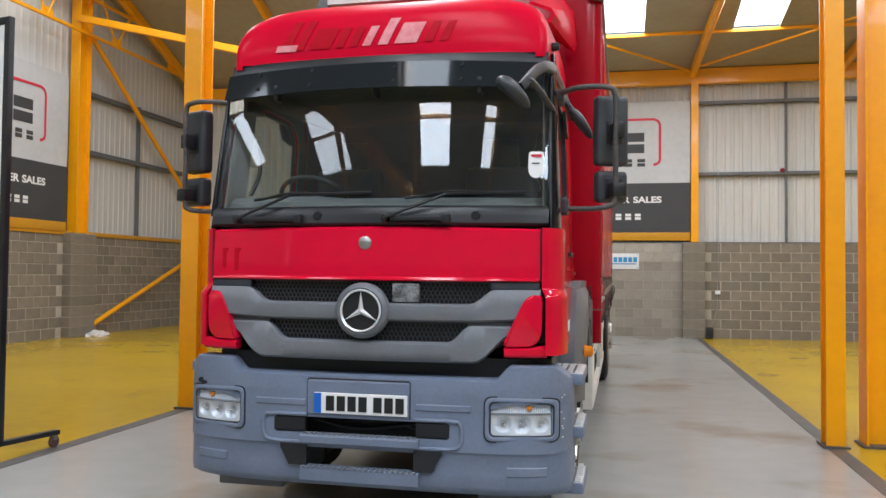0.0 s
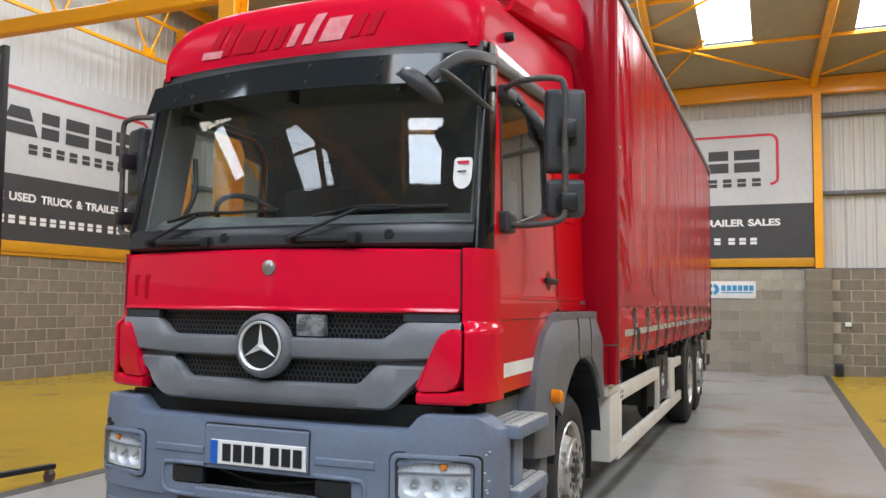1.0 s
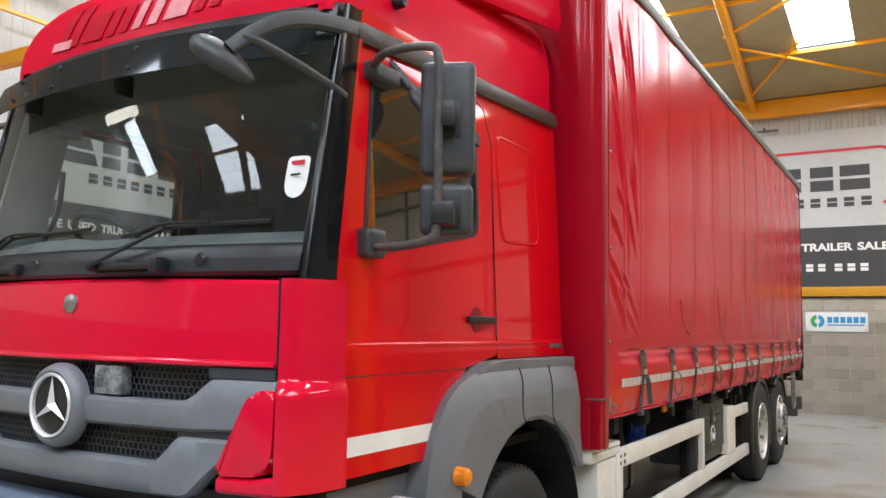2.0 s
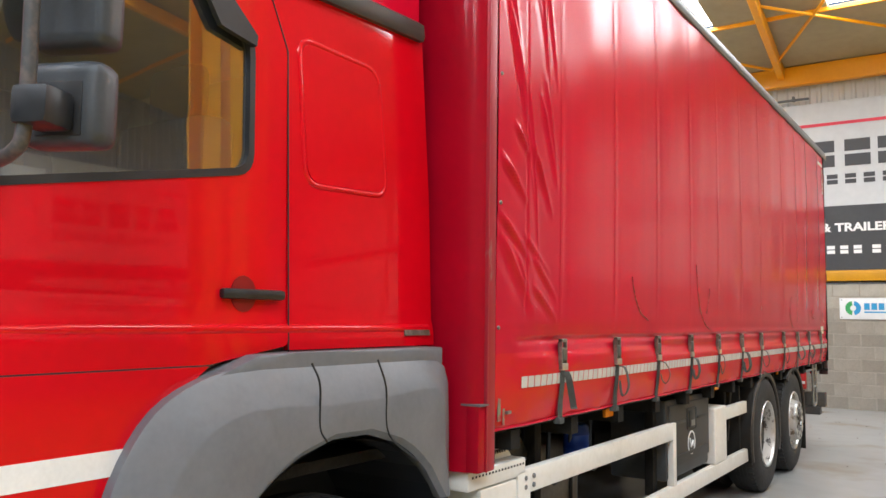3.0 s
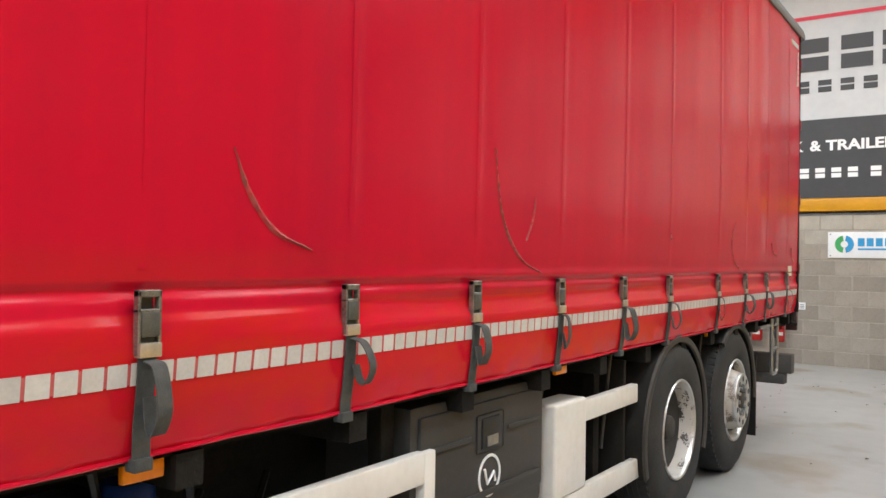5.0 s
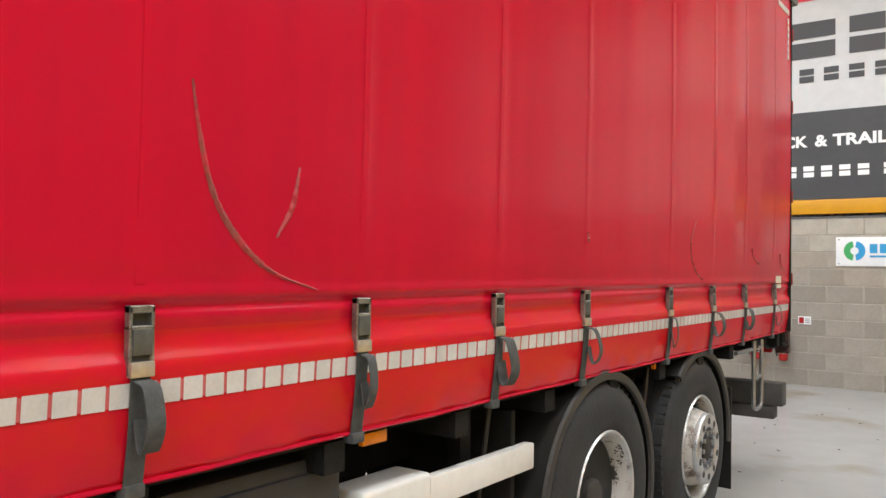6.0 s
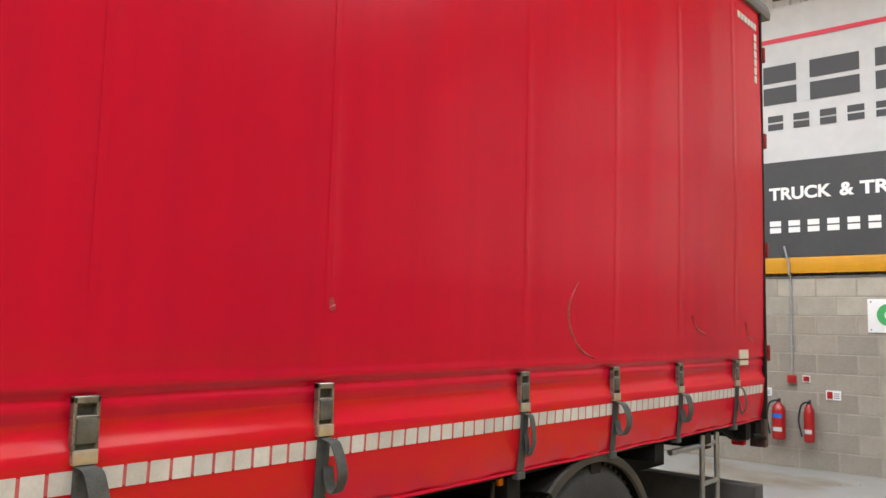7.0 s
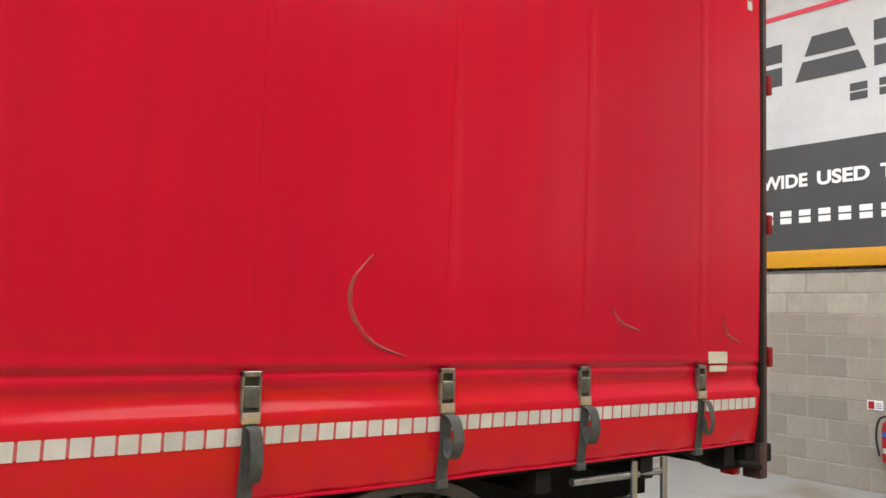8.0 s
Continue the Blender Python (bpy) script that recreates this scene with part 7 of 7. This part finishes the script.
extinguisher(-1.66, 0.96, 0.08, "red fire extinguisher with blue label, hung on the block wall", True)
extinguisher(-1.31, 0.96, 0.06, "slim red fire extinguisher hung on the block wall", False)
for x, z, w, h in ((-1.85, 0.885, 0.16, 0.10), (-1.06, 0.89, 0.165, 0.11), (-1.36, 1.065, 0.085, 0.08)):
    s = thing("wall_sign", "small white safety sign with a red square", "sign", "safety signs", at=(x, WALL_Y - 0.012, z))
    boxpart("panel", (-w / 2, w / 2, -0.004, 0.004, -h / 2, h / 2), SIGNW, s)
    boxpart("red_square", (-w * 0.42, -w * 0.05 if w > 0.1 else w * 0.4, -0.007, -0.0045, -h * 0.38, h * 0.38), XRED, s)
    for i in range(3):
        boxpart("text_bar", (w * 0.05, w * 0.4, -0.007, -0.0045, -h * 0.3 + i * h * 0.22, -h * 0.22 + i * h * 0.22), GIRT, s)
con = thing("alarm_conduit", "grey conduit down to a red call point on the wall", "conduit", at=(-1.52, WALL_Y - 0.02, 1.055))
tubepart("pipe", smoothed([(-0.05, -0.065, 1.62), (-0.02, -0.07, 1.50), (0, -0.065, 1.40), (0, -0.055, 1.26), (0, 0, 1.16), (0, 0, 0.05)]), 0.012, GALV, con)
boxpart("call_point", (-0.05, 0.05, -0.04, 0.012, -0.05, 0.05), XRED, con, "red call point", bev=0.008)
for z in (0.4, 0.8, 1.1):
    boxpart("saddle", (-0.022, 0.022, -0.016, 0.012, z - 0.01, z + 0.01), GALV, con)
sg = thing("wall_sign", "white company sign with green and blue mark, on block wall", "sign", at=(-0.105, WALL_Y - 0.015, 1.83))
boxpart("panel", (-0.565, 0.565, -0.006, 0.006, -0.193, 0.193), SIGNW, sg, "", bev=0.003)
for a0, a1, mt in ((100, 260, SGREEN), (-80, 80, SBLUE)):
    bm = bmesh.new()
    pts = [(-0.34 + r * math.cos(radians(a)), 0.01 + r * math.sin(radians(a))) for r, seq in ((0.13, lin(a0, a1, 12)), (0.05, lin(a1, a0, 12))) for a in seq]
    prism(bm, pts, "y", -0.010, -0.0065)
    part("round_mark", bm, mt, sg)
for i in range(6):
    boxpart("name_bar", (-0.16 + i * 0.118, -0.07 + i * 0.118, -0.010, -0.0065, -0.02, 0.10), SBLUE, sg)
boxpart("small_bar", (-0.16, 0.50, -0.010, -0.0065, -0.075, -0.05), SBLUE, sg)
for x, z in ((-0.53, 0.16), (0.53, 0.16), (-0.53, -0.16), (0.53, -0.16)):
    lathepart("screw", [(0.0, -0.012), (0.01, -0.010), (0.012, -0.006)], (x, 0, z), STEEL, sg, "", 10, "y")
cab = thing("wall_cable", "thin grey cable with a socket box on the block wall", "cable", at=(2.29, WALL_Y - 0.02, 1.10))
tubepart("cable", [(0.02, 0.01, 2.95), (0.015, 0, 1.2), (0.0, 0, 0.04)], 0.008, GALV, cab)
tubepart("cable", smoothed([(0, 0, -0.04), (-0.02, 0, -0.4), (-0.10, -0.02, -0.75)]), 0.008, GALV, cab)
boxpart("socket_box", (-0.06, 0.06, -0.05, 0.012, -0.045, 0.045), SIGNW, cab, "", bev=0.01)
fl = thing("door_stop_box", "small rounded black unit on the floor by the wall", "unit", at=(2.03, WALL_Y - 0.20, 0.003))
boxpart("body", (-0.02, 0.14, -0.08, 0.08, 0.0, 0.27), BLACK, fl, "", bev=0.03)
boxpart("grille_face", (-0.03, -0.018, -0.06, 0.06, 0.05, 0.24), GIRT, fl, "", bev=0.004)
sb = thing("alarm_bell", "small red bell on the cladding rail", "bell", at=(3.75, WALL_Y - 0.0, 4.01))
lathepart("gong", [(0.0, -0.04), (0.035, -0.035), (0.05, -0.015), (0.052, 0.015), (0.0, 0.02)], (0, 0, 0), BOWL, sb, "", 20, "y")
lb = thing("light_bracket", "slim grey lamp bracket above the banner", "bracket", at=(-1.37, WALL_Y - 0.10, 5.83))
boxpart("tube", (-0.28, 0.28, -0.03, 0.03, -0.02, 0.02), GIRT, lb, "", bev=0.01)
boxpart("arm", (-0.02, 0.02, 0.0, 0.10, -0.015, 0.08), GIRT, lb)

bm = bmesh.new()
bmesh.ops.create_icosphere(bm, subdivisions=4, radius=1)
for v in bm.verts:
    nn = noise.noise(v.co * 2.3) * 0.25 + noise.noise(v.co * 6) * 0.10
    v.co = Vector((v.co.x * 0.20, v.co.y * 0.30, max(-0.02, v.co.z * 0.12))) * (1 + nn)
    v.co.z = max(0.0, v.co.z + 0.0)
bag = part("plastic_bag", bm, BAGW, None, "", 60)
bag.location = (WALL_X + 0.36, 16.0, 0.004)
tagged(bag, "crumpled white plastic bag lying on the yellow floor", "bag")

leaf_rnd = random.Random(11)
bm = bmesh.new()
for k in range(46):
    x, y = leaf_rnd.uniform(-0.9, 1.7), leaf_rnd.uniform(13.2, 19.6)
    a, r = leaf_rnd.uniform(0, 6.28), leaf_rnd.uniform(0.006, 0.022)
    ring = [(x + r * q * math.cos(a + p), y + r * q * math.sin(a + p), 0.006 + 0.006 * (i % 2)) for i, (p, q) in enumerate(((0, 1.6), (1.2, 0.7), (2.4, 0.9), (3.4, 1.4), (4.6, 0.6), (5.5, 0.8)))]
    bm.faces.new([bm.verts.new(c) for c in ring])
tagged(part("dry_leaves", bm, mat("dry_leaf", (0.10, 0.075, 0.045), 0.8, color2=(0.05, 0.04, 0.03), scale=20)), "scattered dry leaf bits and grit on the grey floor", "leaves", kind="stuff")

# rolling white screen at the left
scr = thing("rolling_screen", "white rolling display screen in a black frame on castors", "display screen", at=(-4.66, 5.35, 0.003))
R = pose(0, 0, 0, 0, 0, -11)
for name, dims, mt in (("frame_post", (-0.03, 0.03, -0.025, 0.025, 0.10, 3.45), BLACK), ("frame_post", (-2.56, -2.5, -0.025, 0.025, 0.10, 3.45), BLACK), ("frame_rail", (-2.5, -0.03, -0.025, 0.025, 3.395, 3.45), BLACK),
                       ("frame_rail", (-2.5, -0.03, -0.025, 0.025, 0.45, 0.50), BLACK), ("white_panel", (-2.5, -0.03, -0.01, 0.01, 0.50, 3.395), BOARDW),
                       ("foot", (-0.03, 0.03, -0.55, 0.55, 0.10, 0.14), BLACK), ("foot", (-2.56, -2.5, -0.55, 0.55, 0.10, 0.14), BLACK)):
    boxpart(name, dims, mt, scr, "", bev=0.008, m=R)
CAST = mat("castor_rubber", (0.16, 0.09, 0.085), 0.6)
for x in (0.0, -2.53):
    for y in (-0.51, 0.51):
        c = R @ Vector((x, y, 0.047))
        lathepart("castor", [(0.0, -0.016), (0.047, -0.016), (0.047, 0.016), (0.0, 0.016)], c, CAST, scr, "", 18, "x")
        boxpart("castor_fork", (c.x - 0.022, c.x + 0.022, c.y - 0.02, c.y + 0.02, 0.06, 0.105), STEEL, scr)

# lit tube fittings under the roof
for x, y, z, turn in ((-7.67, 0.63, 6.0, -12),):
    f = thing("tube_light", "lit white tube fitting hung below the roof", "ceiling light", "tube fittings", at=(x, y, z))
    boxpart("body", (-0.68, 0.68, -0.14, 0.14, 0.03, 0.09), SIGNW, f, "", bev=0.01, m=pose(0, 0, 0, 0, 0, turn))
    boxpart("tube", (-0.64, 0.64, -0.12, 0.12, -0.01, 0.03), TUBE, f, "lit tube", bev=0.01, m=pose(0, 0, 0, 0, 0, turn))
    for s in (-0.6, 0.6):
        p = pose(0, 0, 0, 0, 0, turn) @ Vector((s, 0, 0))
        tubepart("hanger", [(p.x, p.y, 0.09), (p.x, p.y, bay_z(y) - z + 0.14)], 0.006, STEEL, f, n=6)

# ---- block walls: piers and single blocks ----
def blocks(wall, at, u0, u1, face, parts, pale=None, skip=None):
    """Courses of blocks; at(u, z) places one by its middle. Those in the span parts are objects of their own, the rest is joined."""
    rest = bmesh.new()
    proto = block_mesh
    base = [v.co.copy() for v in proto.vertices]
    polys = [tuple(p.vertices) for p in proto.polygons]
    for c in range(10):
        u = u0 + (0.225 if c % 2 else 0.0)
        while u < u1:
            m = at(u + 0.2155, c * COURSE)
            if not (skip and skip(u + 0.2155)):
                if parts[0] < u < parts[1]:
                    ob = new("block", pale(u, c) if pale else block_mesh)
                    ob.parent = wall
                    ob.matrix_basis = m
                else:
                    vs = [rest.verts.new(m @ co) for co in base]
                    for p in polys:
                        rest.faces.new([vs[i] for i in p])
            u += 0.45
    if len(rest.verts):
        tagged(part("far_blocks", rest, BLOCK, wall), kind="stuff")
    else:
        rest.free()


def jit():
    return random.uniform(-0.0015, 0.0015)


blocks(wall_north, lambda u, z: pose(u, WALL_Y + 0.035 + jit(), z), WALL_X, EAST_X, 0, (-4.1, 7.4), lambda u, c: block_mesh if u > 1.25 else block_pale if c > 7 else block_grey, lambda u: 1.47 < u < 1.99)
blocks(wall_west, lambda u, z: pose(WALL_X - 0.035 + jit(), u, z, 0, 0, 90), SOUTH_Y, WALL_Y, 0, (8.2, 20.2), None, lambda u: 15.1 < u < 16.1)


def pier(name, cx_, cy_, turn, w):
    ob = tagged(boxpart(name, (-w / 2 + 0.006, w / 2 - 0.006, -0.206, 0.0, 0, BLOCK_TOP), MORTAR), "grey concrete block pier on the wall", "pier", kind="structure")
    ob.matrix_basis = pose(cx_, cy_, 0, 0, 0, turn)
    bm = bmesh.new()
    box(bm, -w / 2, w / 2, -0.215, 0.0, 0.006, COURSE - 0.006, bev=0.005, seg=1)
    me = part("block", bm, BLOCK, ob).data
    bpy.data.objects.remove(bpy.data.objects[[o.name for o in ob.children][0]])
    for c in range(10):
        b = new("block", me)
        b.parent = ob
        b.location = (random.uniform(-0.002, 0.002), 0, c * COURSE)


pier("pier_1", 1.73, WALL_Y, 0, 0.51)
pier("pier_2", WALL_X, 15.68, 90, 0.84)
